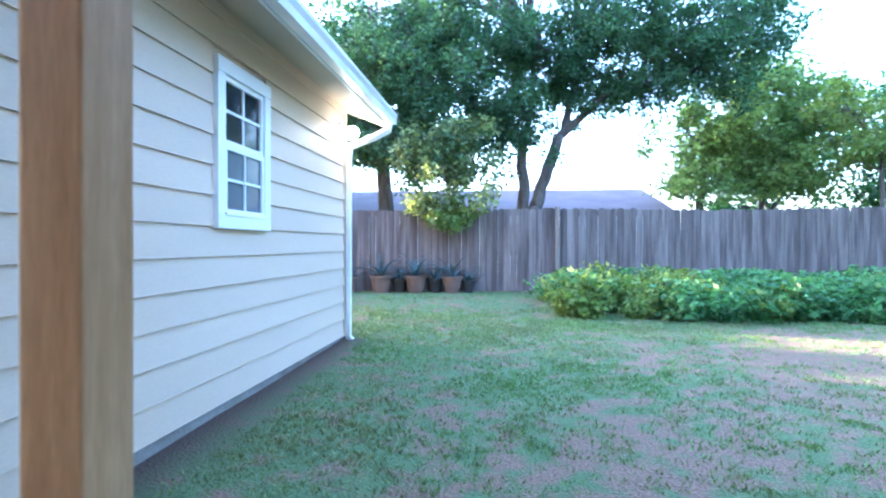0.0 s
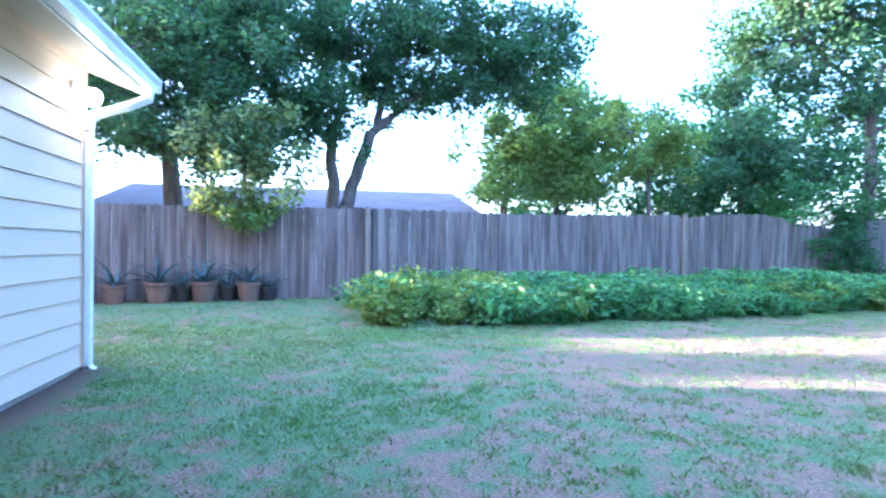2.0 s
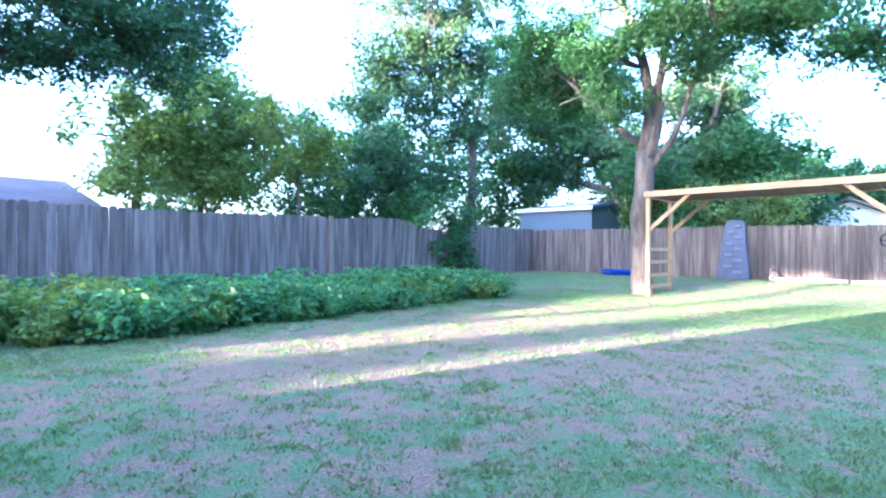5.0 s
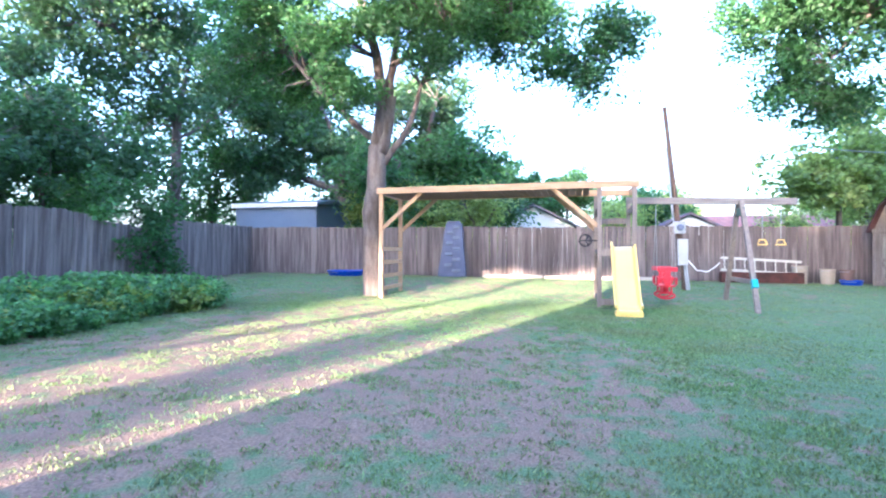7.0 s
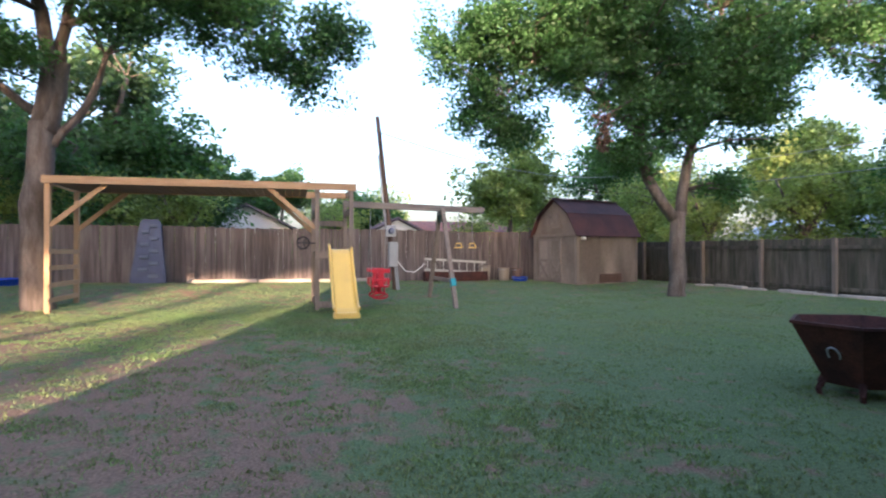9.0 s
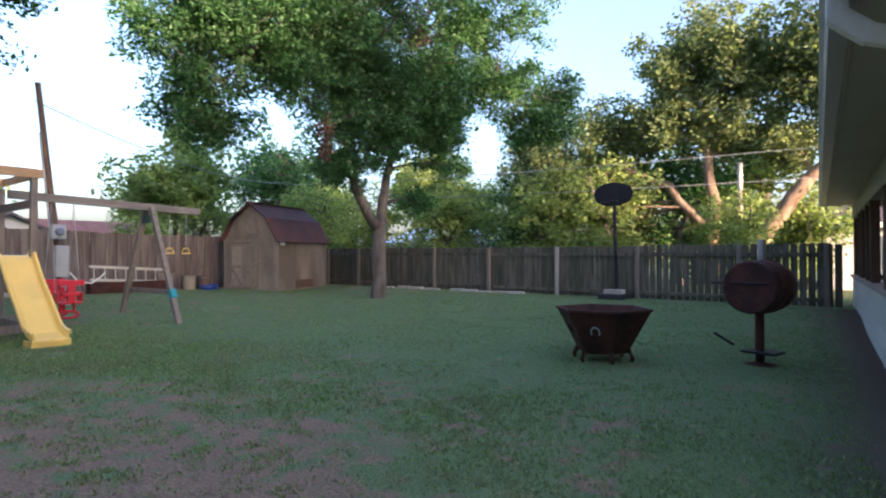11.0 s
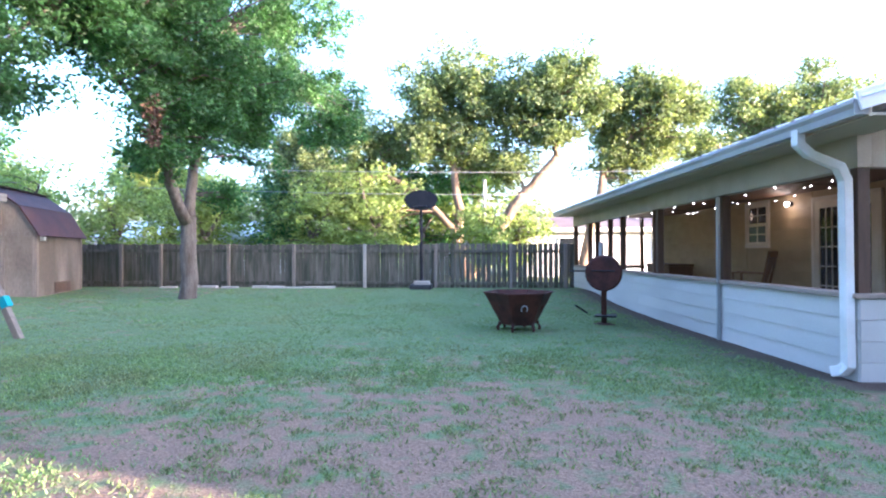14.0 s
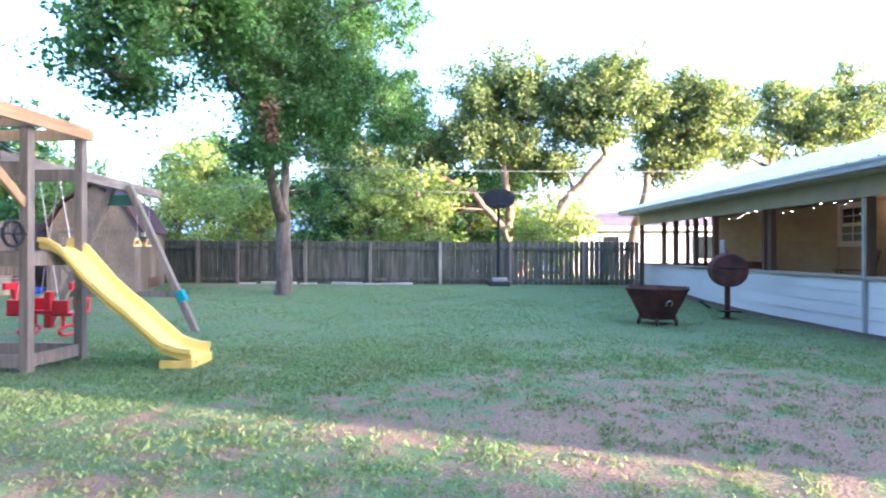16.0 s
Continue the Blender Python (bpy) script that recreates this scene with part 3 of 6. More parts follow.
# ---- fences of upright boards ----
def board_mesh(name, material, w=0.138):
    """A picket one metre high with clipped corners, scaled to length by its object."""
    bm = BM()
    c = 0.03
    prof = ((-w / 2, 0), (w / 2, 0), (w / 2, 0.985), (w / 2 - c, 1), (-w / 2 + c, 1), (-w / 2, 0.985))
    f = [bm.verts.new((x, -0.009, z)) for x, z in prof]
    b = [bm.verts.new((x, 0.009, z)) for x, z in prof]
    bm.faces.new(f)
    bm.faces.new(b[::-1])
    for i in range(6):
        bm.faces.new((f[i], b[i], b[(i + 1) % 6], f[(i + 1) % 6]))
    bmesh.ops.recalc_face_normals(bm, faces=bm.faces)
    me = bpy.data.meshes.new(name)
    bm.to_mesh(me)
    bm.free()
    me.materials.append(M[material])
    return me


def fence(label, a, b, height, material, posts, gap=-0.001, rails=(), side=1, lean=None, post_h=0.0, missing=0.0, postmat="oldwood", open_gap=None, pale=()):
    """Boards from a to b in plan. height: a number or a function of the way along, in metres. side: where the rails and posts stand."""
    rnd = random.Random(label)
    a, b = Vector((*a, 0)), Vector((*b, 0))
    d = (b - a).normalized()
    n = Vector((-d.y, d.x, 0)) * side
    yaw = math.atan2(d.y, d.x)
    f = thing("fence", label, "fence", kind="structure")
    me = board_mesh("board", material)
    length, step, s, k = (b - a).length, 0.138 + gap, 0.07, 0
    hf = height if callable(height) else (lambda s: height)
    while s < length:
        p = a + d * s
        if rnd.random() >= missing:
            h = hf(s) - rise(p.x, p.y) + rnd.uniform(-0.018, 0.018)
            tilt = lean(s) if lean else 0.0
            m = Matrix.Translation((p.x, p.y, gz(p.x, p.y) - 0.03)) @ Matrix.Rotation(yaw, 4, "Z") @ Matrix.Rotation(tilt + rnd.uniform(-0.006, 0.006), 4, "X") @ Matrix.Rotation(rnd.uniform(-0.007, 0.007), 4, "Y") @ Matrix.Diagonal((rnd.uniform(0.96, 1.01), 1, h + 0.03, 1))
            shared("board", me, f, m)
        s += (step + (open_gap(s) if open_gap else 0)) * rnd.uniform(0.99, 1.02)
        k += 1
    for zr in rails:
        for i in range(len(posts) - 1):
            p, q = a + d * posts[i], a + d * posts[i + 1]
            o = n * 0.034
            bm = BM()
            plank(bm, (p.x + o.x, p.y + o.y, gz(p.x, p.y) + zr), (q.x + o.x, q.y + o.y, gz(q.x, q.y) + zr), 0.045, 0.09, 0.004)
            part("rail", bm, material, f)
    for s in posts:
        p = a + d * s + n * 0.1
        g0 = gz(p.x, p.y)
        bm = BM()
        plank(bm, (p.x, p.y, g0 - 0.1), (p.x, p.y, g0 + hf(s) - rise(p.x, p.y) + post_h), 0.09, 0.09, 0.006, up=(n.x, n.y, 0))
        part("post", bm, "stone" if s in pale else postmat, f, "paler new post" if s in pale else "")
    return f


def north_height(s):
    # the way runs from x = -9; one panel past x = 9.3 sags
    x = s - 11
    if 9.3 < x < 15.2:
        u = (x - 9.3) / 5.9
        return 1.78 + 0.12 * math.sin(math.pi * min(u * 1.6, 1)) - (0.55 * max(u - 0.45, 0))
    return 1.82 + 0.02 * math.sin(x * 0.9)


fence("tall weathered grey-brown board fence behind the garden bed", (-11.0, 11.45), (19.75, 13.52), north_height, "board", [12.45, 20.3], side=-1, post_h=0.03,
      lean=lambda s: 0.05 * math.sin((s - 20.3) * 0.5) if 20.3 < s < 26.3 else 0.0)
fence("weathered brown board fence along the playground", (19.75, 13.6), (19.95, -10.1), lambda s: 1.78 + 0.015 * math.sin(s), "board", [], side=-1)
fence("greened board fence with rails and posts", (20.1, -10.0), (3.56, -10.46), lambda s: 1.47 if s < 12.3 else 1.5, "board_s",
      [1.0, 2.54, 3.76, 5.87, 7.89, 10.07, 12.25, 14.54, 16.2], gap=0.002, rails=(0.14, 1.12), side=-1, missing=0.0, open_gap=lambda s: 0.018 if s > 12.4 else 0.0, pale=(10.07,))
# unseen fence added to close the yard; its height sets where sunlight begins
fence("plain board fence beyond the garage", (-11.0, 0.5), (-11.0, 11.5), 1.6, "board", [], side=1)


# ---- neighbouring buildings ----
def building(name, label, x0, x1, y0, y1, wall_h, ridge_h, along, wallmat, roofmat, windows=(), over=0.35, base=0.0, yaw=0.0, trim="trim"):
    """A gabled house. along: the axis of its ridge. windows: (face, position along the face, sill, width, height)."""
    cx, cy = (x0 + x1) / 2, (y0 + y1) / 2
    e = thing(name, label, "house" if "shed" not in name else "shed", Matrix.Translation((cx, cy, base)) @ Matrix.Rotation(radians(yaw), 4, "Z"))
    hx, hy = (x1 - x0) / 2, (y1 - y0) / 2
    bm = BM()
    box(bm, -hx, hx, -hy, hy, -0.5, wall_h)
    if along == "x":
        v = [bm.verts.new(c) for x in (-hx, hx) for c in ((x, -hy, wall_h), (x, 0, ridge_h), (x, hy, wall_h))]
    else:
        v = [bm.verts.new(c) for y in (-hy, hy) for c in ((-hx, y, wall_h), (0, y, ridge_h), (hx, y, wall_h))]
    bm.faces.new(v[:3])
    bm.faces.new(v[3:])
    part("wall", bm, wallmat, e)
    run = hy if along == "x" else hx
    slope = (ridge_h - wall_h) / run
    for sgn in (1, -1):
        bm = BM()
        lo, hi = run + over, ridge_h + 0.04
        zl = wall_h - over * slope + 0.04
        if along == "x":
            q = [(-hx - over, sgn * lo, zl), (hx + over, sgn * lo, zl), (hx + over, 0, hi), (-hx - over, 0, hi)]
        else:
            q = [(sgn * lo, -hy - over, zl), (sgn * lo, hy + over, zl), (0, hy + over, hi), (0, -hy - over, hi)]
        a = [bm.verts.new(c) for c in q]
        b = [bm.verts.new((c[0], c[1], c[2] + 0.1)) for c in q]
        bm.faces.new(a)
        bm.faces.new(b[::-1])
        for i in range(4):
            bm.faces.new((a[i], a[(i + 1) % 4], b[(i + 1) % 4], b[i]))
        part("roof", bm, roofmat, e)
        bm = BM()
        if along == "x":
            plank(bm, (-hx - over, sgn * (lo + 0.02), zl + 0.02), (hx + over, sgn * (lo + 0.02), zl + 0.02), 0.04, 0.18, 0)
        else:
            plank(bm, (sgn * (lo + 0.02), -hy - over, zl + 0.02), (sgn * (lo + 0.02), hy + over, zl + 0.02), 0.04, 0.18, 0)
        part("fascia", bm, trim, e)
    for face, s, z, w, h in windows:
        bm, gl = BM(), BM()
        if face in "WE":
            x = -hx if face == "W" else hx
            o = -0.04 if face == "W" else 0.04
            box(bm, min(x, x + o), max(x, x + o), s - w / 2, s + w / 2, z, z + h)
            box(gl, min(x, x + 1.3 * o), max(x, x + 1.3 * o), s - w / 2 + 0.08, s + w / 2 - 0.08, z + 0.08, z + h - 0.08)
        else:
            y = -hy if face == "S" else hy
            o = -0.04 if face == "S" else 0.04
            box(bm, s - w / 2, s + w / 2, min(y, y + o), max(y, y + o), z, z + h)
            box(gl, s - w / 2 + 0.08, s + w / 2 - 0.08, min(y, y + 1.3 * o), max(y, y + 1.3 * o), z + 0.08, z + h - 0.08)
        win = part("window", bm, "trim", e)
        part("pane", gl, "darkglass", win)
    return e


building("neighbour_house", "low house with a mauve shingle roof behind the fence", -5.5, 5.0, 17.5, 25.0, 2.2, 3.15, "x", "housewhite", "roofpurple", [("S", -3, 0.8, 1, 1.1), ("S", 1, 0.8, 1, 1.1)], trim="roofpurple")
building("metal_shed", "blue-grey sheet-metal shed behind the fence corner", 23.0, 26.5, 12.6, 16.4, 3.1, 3.35, "y", "housegrey", "housegrey", [], over=0.12)
building("white_gable_house", "white gabled house with blue-grey walls below", 30, 38, 2.2, 6.1, 2.35, 3.35, "x", "housewhite", "shingle", [("W", -0.8, 0.9, 1.2, 1.2)], base=0.1)
building("grey_gable_house", "pale house with a grey gabled roof", 29, 38, -4.3, -1.6, 2.1, 2.75, "x", "housewhite", "roofpurple", [("W", 0, 0.9, 1.0, 1.0)], base=0.1, over=0.25)
building("tile_roof_house", "long white house with a red tile roof", 30, 36, -9.4, -4.6, 2.05, 2.8, "y", "housewhite", "rooftile", [("W", -1.4, 0.9, 1.0, 0.9), ("W", 1.2, 0.9, 1.0, 0.9)], base=0.1)
building("white_roof_house", "house with a white metal roof behind the trees", 17, 26, -27, -21, 2.1, 3.0, "x", "housewhite", "metalroof", [], base=0.0)
building("white_house", "white house seen through the porch openings", -4.5, 4.2, -27.0, -19.0, 2.4, 3.3, "x", "housewhite", "roofpurple", [("N", -2, 0.9, 1.2, 1.2), ("N", 2.4, 0.0, 0.9, 2.1)], base=-0.1)
building("small_gable_house", "small white gabled house beyond the fence", 6.2, 9.0, -27, -22, 2.3, 3.2, "y", "housewhite", "shingle", [], base=0.0)

# ---- climbing frame with tower, slide and swing beam ----
def play_frame():
    p = thing("playground_set", "wooden climbing frame with a covered beam run, tower and swing beam", "play frame")
    g = 0.06
    nw, ne, sw, se = (13.97, 6.36), (15.55, 6.42), (13.81, 1.54), (15.45, 1.56)
    sw2, se2 = (13.74, 0.86), (15.38, 0.84)
    for (x, y), z in ((nw, 2.50), (ne, 2.50)):
        bm = BM()
        plank(bm, (x, y, g - 0.1), (x, y, z), 0.09, 0.09, 0.006)
        part("post", bm, "pine", p, "new pale pine post")
    for (x, y), z in ((sw, 2.50), (se, 2.50), (sw2, 2.50), (se2, 2.45)):
        bm = BM()
        plank(bm, (x, y, g - 0.1), (x, y, z), 0.09, 0.09, 0.006)
        part("post", bm, "oldwood", p, "grey weathered post")
    for a, b in (((13.90, 6.44), (13.68, 0.76)), ((15.62, 6.5), (15.45, 0.76))):
        bm = BM()
        plank(bm, (*a, 2.575), (*b, 2.565), 0.045, 0.14, 0.005)
        part("beam", bm, "pine_y", p, "long pale pine beam")
    for a, b in (((13.88, 6.40), (15.64, 6.46)), ((13.70, 1.5), (15.5, 1.5)), ((13.70, 0.80), (15.5, 0.80))):
        bm = BM()
        plank(bm, (*a, 2.56), (*b, 2.56), 0.04, 0.12, 0.004)
        part("cross_beam", bm, "pine", p)
    # boards laid across the run
    y, k = 6.3, 0
    while y > 1.75:
        bm = BM()
        plank(bm, (13.91, y, 2.53), (15.6, y, 2.53), 0.135, 0.025, 0.003)
        part("roof_board", bm, "brownwood", p, "dark brown roof board")
        y -= 0.15
    for (x, y), dy in ((nw, -1), (ne, -1), (sw, 1), (se, 1)):
        bm = BM()
        plank(bm, (x, y + dy * 0.03, 1.72), (x, y + dy * 0.95, 2.52), 0.04, 0.09, 0.004)
        part("brace", bm, "pine", p, "diagonal pine brace")
    for z in (0.28, 0.56, 0.88, 1.19):
        bm = BM()
        plank(bm, (nw[0] - 0.08, nw[1] - 0.02, g + z), (ne[0] + 0.06, ne[1] - 0.02, g + z), 0.04, 0.085, 0.004)
        part("rung", bm, "pine", p, "pale pine ladder rung")
    # tower deck and rails
    for i in range(6):
        bm = BM()
        plank(bm, (13.78, 1.5 - 0.115 * i, 1.24), (15.45, 1.5 - 0.115 * i, 1.24), 0.108, 0.035, 0.003)
        part("deck_board", bm, "oldwood", p)
    for a, b, z in ((sw, sw2, 1.17), (se, se2, 1.17), (sw, se, 1.17), (sw2, se2, 1.17), (se, se2, 1.9), (sw2, se2, 2.1), (sw, se, 2.08), (sw, sw2, 0.16), (sw2, se2, 0.16), (sw, se, 0.16)):
        bm = BM()
        plank(bm, (*a, z), (*b, z), 0.04, 0.13, 0.004)
        part("rail", bm, "oldwood", p)
    for i in range(5):
        bm = BM()
        yy = se2[1] + 0.08 + 0.13 * i
        plank(bm, (15.52, yy, 1.2), (15.52, yy, 1.95), 0.09, 0.02, 0.003)
        part("slat", bm, "oldwood", p)
    # swing beam and its A-frame
    bm = BM()
    plank(bm, (14.62, 0.95, 2.30), (14.62, -2.35, 2.22), 0.09, 0.14, 0.006)
    part("swing_beam", bm, "oldwood_y", p, "grey weathered swing beam")
    for foot, top, lbl in (((13.45, -1.32), (14.5, -1.3), 1), ((15.75, -1.28), (14.74, -1.3), 0)):
        bm = BM()
        plank(bm, (*foot, g - 0.1), (*top, 2.24), 0.09, 0.09, 0.006)
        leg = part("leg", bm, "oldwood", p, "grey splayed swing leg")
        if lbl:
            q = Vector((*foot, g)).lerp(Vector((*top, 2.24)), 0.2)
            r = Vector((*foot, g)).lerp(Vector((*top, 2.24)), 0.27)
            bm = BM()
            plank(bm, q, r, 0.11, 0.11, 0.006)
            part("sleeve", bm, "teal", leg, "teal plastic sleeve")
    bm = BM()
    plank(bm, (13.68, -1.35, 0.60), (15.55, -1.33, 0.60), 0.04, 0.09, 0.004)
    part("crossbar", bm, "oldwood", p)
    bm = BM()
    plank(bm, (14.38, -1.3, 2.02), (14.86, -1.3, 2.02), 0.06, 0.16, 0.004)
    part("bracket", bm, "green_br", p, "dark green steel bracket")
    # steering wheel on the tower
    bm = BM()
    pts = [Vector((13.72, 1.82, 1.42)) + Vector((0, math.cos(a), math.sin(a))) * 0.12 for a in np.linspace(0, 2 * math.pi, 17)]
    sweep(bm, pts, [0.016] * 17, 6, cap=False)
    for a in (0, 2.1, 4.2):
        rod(bm, (13.72, 1.82, 1.42), Vector((13.72, 1.82, 1.42)) + Vector((0, math.cos(a), math.sin(a))) * 0.12, 0.012, n=6)
    rod(bm, (13.72, 1.82, 1.42), (13.78, 1.58, 1.42), 0.014, n=6)
    part("steering_wheel", bm, "blackiron", p, "dark toy steering wheel")


play_frame()


def slide():
    s = thing("slide", "yellow plastic wavy slide against the tower", "slide", Matrix.Translation((12.36, 1.08, gz(12.4, 1.1))))
    prof = [(-0.08, 0.10), (0.05, 0.115), (0.22, 0.17), (0.42, 0.34), (0.62, 0.52), (0.80, 0.66), (0.98, 0.82), (1.15, 1.01), (1.30, 1.18), (1.42, 1.25), (1.52, 1.26)]
    bm = BM()
    w, h, t = 0.2, 0.11, 0.02
    sec = [(-w - 0.045, h - 0.05), (-w - 0.04, h), (-w - 0.008, h), (-w + 0.02, 0.012), (-w + 0.05, 0), (w - 0.05, 0), (w - 0.02, 0.012), (w + 0.008, h), (w + 0.04, h), (w + 0.045, h - 0.05), (w + 0.03, h - 0.055), (w + 0.02, h - 0.02), (w + 0.01, -0.012), (w - 0.05, -t), (-w + 0.05, -t), (-w - 0.01, -0.012), (-w - 0.02, h - 0.02), (-w - 0.03, h - 0.055)]
    rings = []
    for x, z in prof:
        rings.append([bm.verts.new((x, y, z + dz)) for y, dz in sec])
    n = len(sec)
    for a, b in zip(rings, rings[1:]):
        for k in range(n):
            bm.faces.new((a[k], a[(k + 1) % n], b[(k + 1) % n], b[k]))
    bm.faces.new(rings[0])
    bm.faces.new(rings[-1][::-1])
    part("chute", bm, "yellow", s)
    bm = BM()
    box(bm, -0.10, -0.04, -0.235, 0.235, -0.06, 0.105, bevel=0.012)
    box(bm, -0.06, 0.25, -0.225, -0.195, -0.06, 0.09, bevel=0.006)
    box(bm, -0.06, 0.25, 0.195, 0.225, -0.06, 0.09, bevel=0.006)
    box(bm, -0.112, -0.098, -0.15, 0.15, 0.055, 0.085, bevel=0.004)
    part("foot", bm, "yellow", s)


slide()


def glider_swing():
    y = 0.32
    s = thing("glider_swing", "red plastic two-seat glider swing hanging from the beam", "swing", Matrix.Translation((14.62, y - 0.15, 0)))
    for dx in (-0.28, 0.28):
        bm = BM()
        box(bm, dx - 0.13, dx + 0.13, -0.17, 0.17, 0.46, 0.50, bevel=0.015)
        bx = dx + math.copysign(0.13, dx)
        back = BM()
        for k, (y0, y1, z0, z1) in enumerate(((-0.2, 0.2, 0.78, 0.87), (-0.06, 0.06, 0.49, 0.79), (-0.13, 0.13, 0.60, 0.66))):
            box(back, bx - 0.02 - 0.003 * k, bx + 0.02 + 0.003 * k, y0, y1, z0, z1, bevel=0.012)
        part("backrest", back, "red", s)
        box(bm, dx - 0.1, dx + 0.1, -0.2, -0.165, 0.5, 0.66, bevel=0.012)
        box(bm, dx - 0.1, dx + 0.1, 0.165, 0.2, 0.5, 0.66, bevel=0.012)
        part("seat", bm, "red", s)
        bm = BM()
        pts = [Vector((dx * 0.9, 0, 0.27)) + Vector((0, math.cos(a) * 0.17, math.sin(a) * 0.06)) for a in np.linspace(0, 2 * math.pi, 13)]
        sweep(bm, pts, [0.022] * 13, 6, cap=False)
        rod(bm, (dx * 0.9, -0.1, 0.3), (dx * 0.9, -0.1, 0.47), 0.02, n=6)
        rod(bm, (dx * 0.9, 0.1, 0.3), (dx * 0.9, 0.1, 0.47), 0.02, n=6)
        part("footrest", bm, "red", s)
    bm = BM()
    box(bm, -0.2, 0.2, -0.05, 0.05, 0.47, 0.52, bevel=0.012)
    box(bm, -0.04, 0.04, -0.04, 0.04, 0.3, 0.75, bevel=0.012)
    part("body", bm, "red", s)
    for dx in (-0.3, 0.3):
        for dy in (-0.19, 0.19):
            bm = BM()
            rod(bm, (dx * 0.9, dy, 0.6), (0.0, dy * 0.9, 2.2), 0.006, n=5)
            part("rope", bm, "steel", s)


glider_swing()


def ring_pair():
    for y in (-1.72, -2.06):
        r = thing("trapeze_ring", "yellow plastic triangular ring hanging from the swing beam", "swing", Matrix.Translation((14.62, y, 1.34)), "hanging rings")
        bm = BM()
        sweep(bm, [(0, -0.09, 0), (0, 0.09, 0), (0, 0.05, 0.1), (0, -0.05, 0.1), (0, -0.09, 0)], [0.016] * 5, 8, cap=False)
        part("ring", bm, "yellow", r)
        bm = BM()
        rod(bm, (0, 0, 0.1), (0, 0, 0.84), 0.006, n=5)
        part("rope", bm, "steel", r)


ring_pair()


def utility_pole():
    p = thing("service_pole", "leaning wooden service pole with grey meter boxes", "pole", Matrix.Translation((17.0, -0.66, gz(17, -0.66))))
    bm = BM()
    sweep(bm, [(0, 0, -0.2), (0, 0.02, 0.4), (0, 0.26, 2.5), (0, 0.49, 4.65)], [0.075, 0.075, 0.066, 0.055], 12)
    part("pole", bm, "brownwood", p, "dark weathered leaning pole")
    for z0, z1, w, x, lbl in ((1.42, 1.72, 0.26, -0.15, "square grey meter box"), (0.62, 1.28, 0.24, -0.14, "tall grey breaker box")):
        bm = BM()
        y = 0.11 * (z0 + z1) / 2 - 0.02
        box(bm, x - 0.07, x + 0.06, y - w / 2, y + w / 2, z0, z1, bevel=0.01)
        b = part("box", bm, "meter", p, lbl)
        if z0 > 1:
            bm = BM()
            lathe(bm, ((0.085, 0), (0.085, 0.05), (0.06, 0.075)), n=16)
            bmesh.ops.rotate(bm, verts=bm.verts, matrix=Matrix.Rotation(radians(-90), 3, "Y"))
            bmesh.ops.translate(bm, verts=bm.verts, vec=(x - 0.07, y, (z0 + z1) / 2))
            part("dial", bm, "hold", b, "round meter glass")
    for dy, z0, z1 in ((-0.08, -0.1, 0.64), (-0.03, -0.1, 0.64), (0.1, 1.7, 3.6)):
        bm = BM()
        rod(bm, (-0.09, dy + 0.11 * z0, z0), (-0.09, dy + 0.11 * z1 * 0.95, z1), 0.022, n=8)
        part("conduit", bm, "meter", p)
    bm = BM()
    sweep(bm, [(-0.1, -0.05, 0.75), (-0.1, -0.25, 0.5), (-0.1, -0.5, 0.46), (-0.1, -0.72, 0.62), (-0.1, -0.78, 0.7)], [0.016] * 5, 6)
    part("cord", bm, "trim", p, "white looping cord")


utility_pole()


def climbing_wall():
    w = thing("rock_climber", "blue-grey moulded climbing panel leaning on the fence", "climbing wall", Matrix.Translation((19.45, 5.95, gz(19.4, 5.9))) @ Matrix.Rotation(radians(9), 4, "Y"))
    prof = [(0.46, 0), (0.47, 0.1), (0.36, 0.9), (0.30, 1.5), (0.27, 1.75), (0.20, 1.84)]
    bm = BM()
    fr = [bm.verts.new((-0.07, s * y, z)) for s, pr in ((1, prof), (-1, prof[::-1])) for y, z in pr]
    bk = [bm.verts.new((0.04, s * y, z)) for s, pr in ((1, prof), (-1, prof[::-1])) for y, z in pr]
    n = len(fr)
    bm.faces.new(fr)
    bm.faces.new(bk[::-1])
    for i in range(n):
        bm.faces.new((fr[i], bk[i], bk[(i + 1) % n], fr[(i + 1) % n]))
    part("panel", bm, "bluegrey", w)
    rnd = random.Random(8)
    for i in range(9):
        z = 0.15 + i * 0.18
        s = 1 if i % 2 else -1
        wd = 0.26 - 0.01 * i
        bm = BM()
        box(bm, -0.115, -0.065, min(s * 0.02, s * wd) - 0.02, max(s * 0.02, s * wd) + 0.02, z, z + 0.1, bevel=0.018)
        part("hold", bm, "hold", w, "pale grey moulded hold")


climbing_wall()


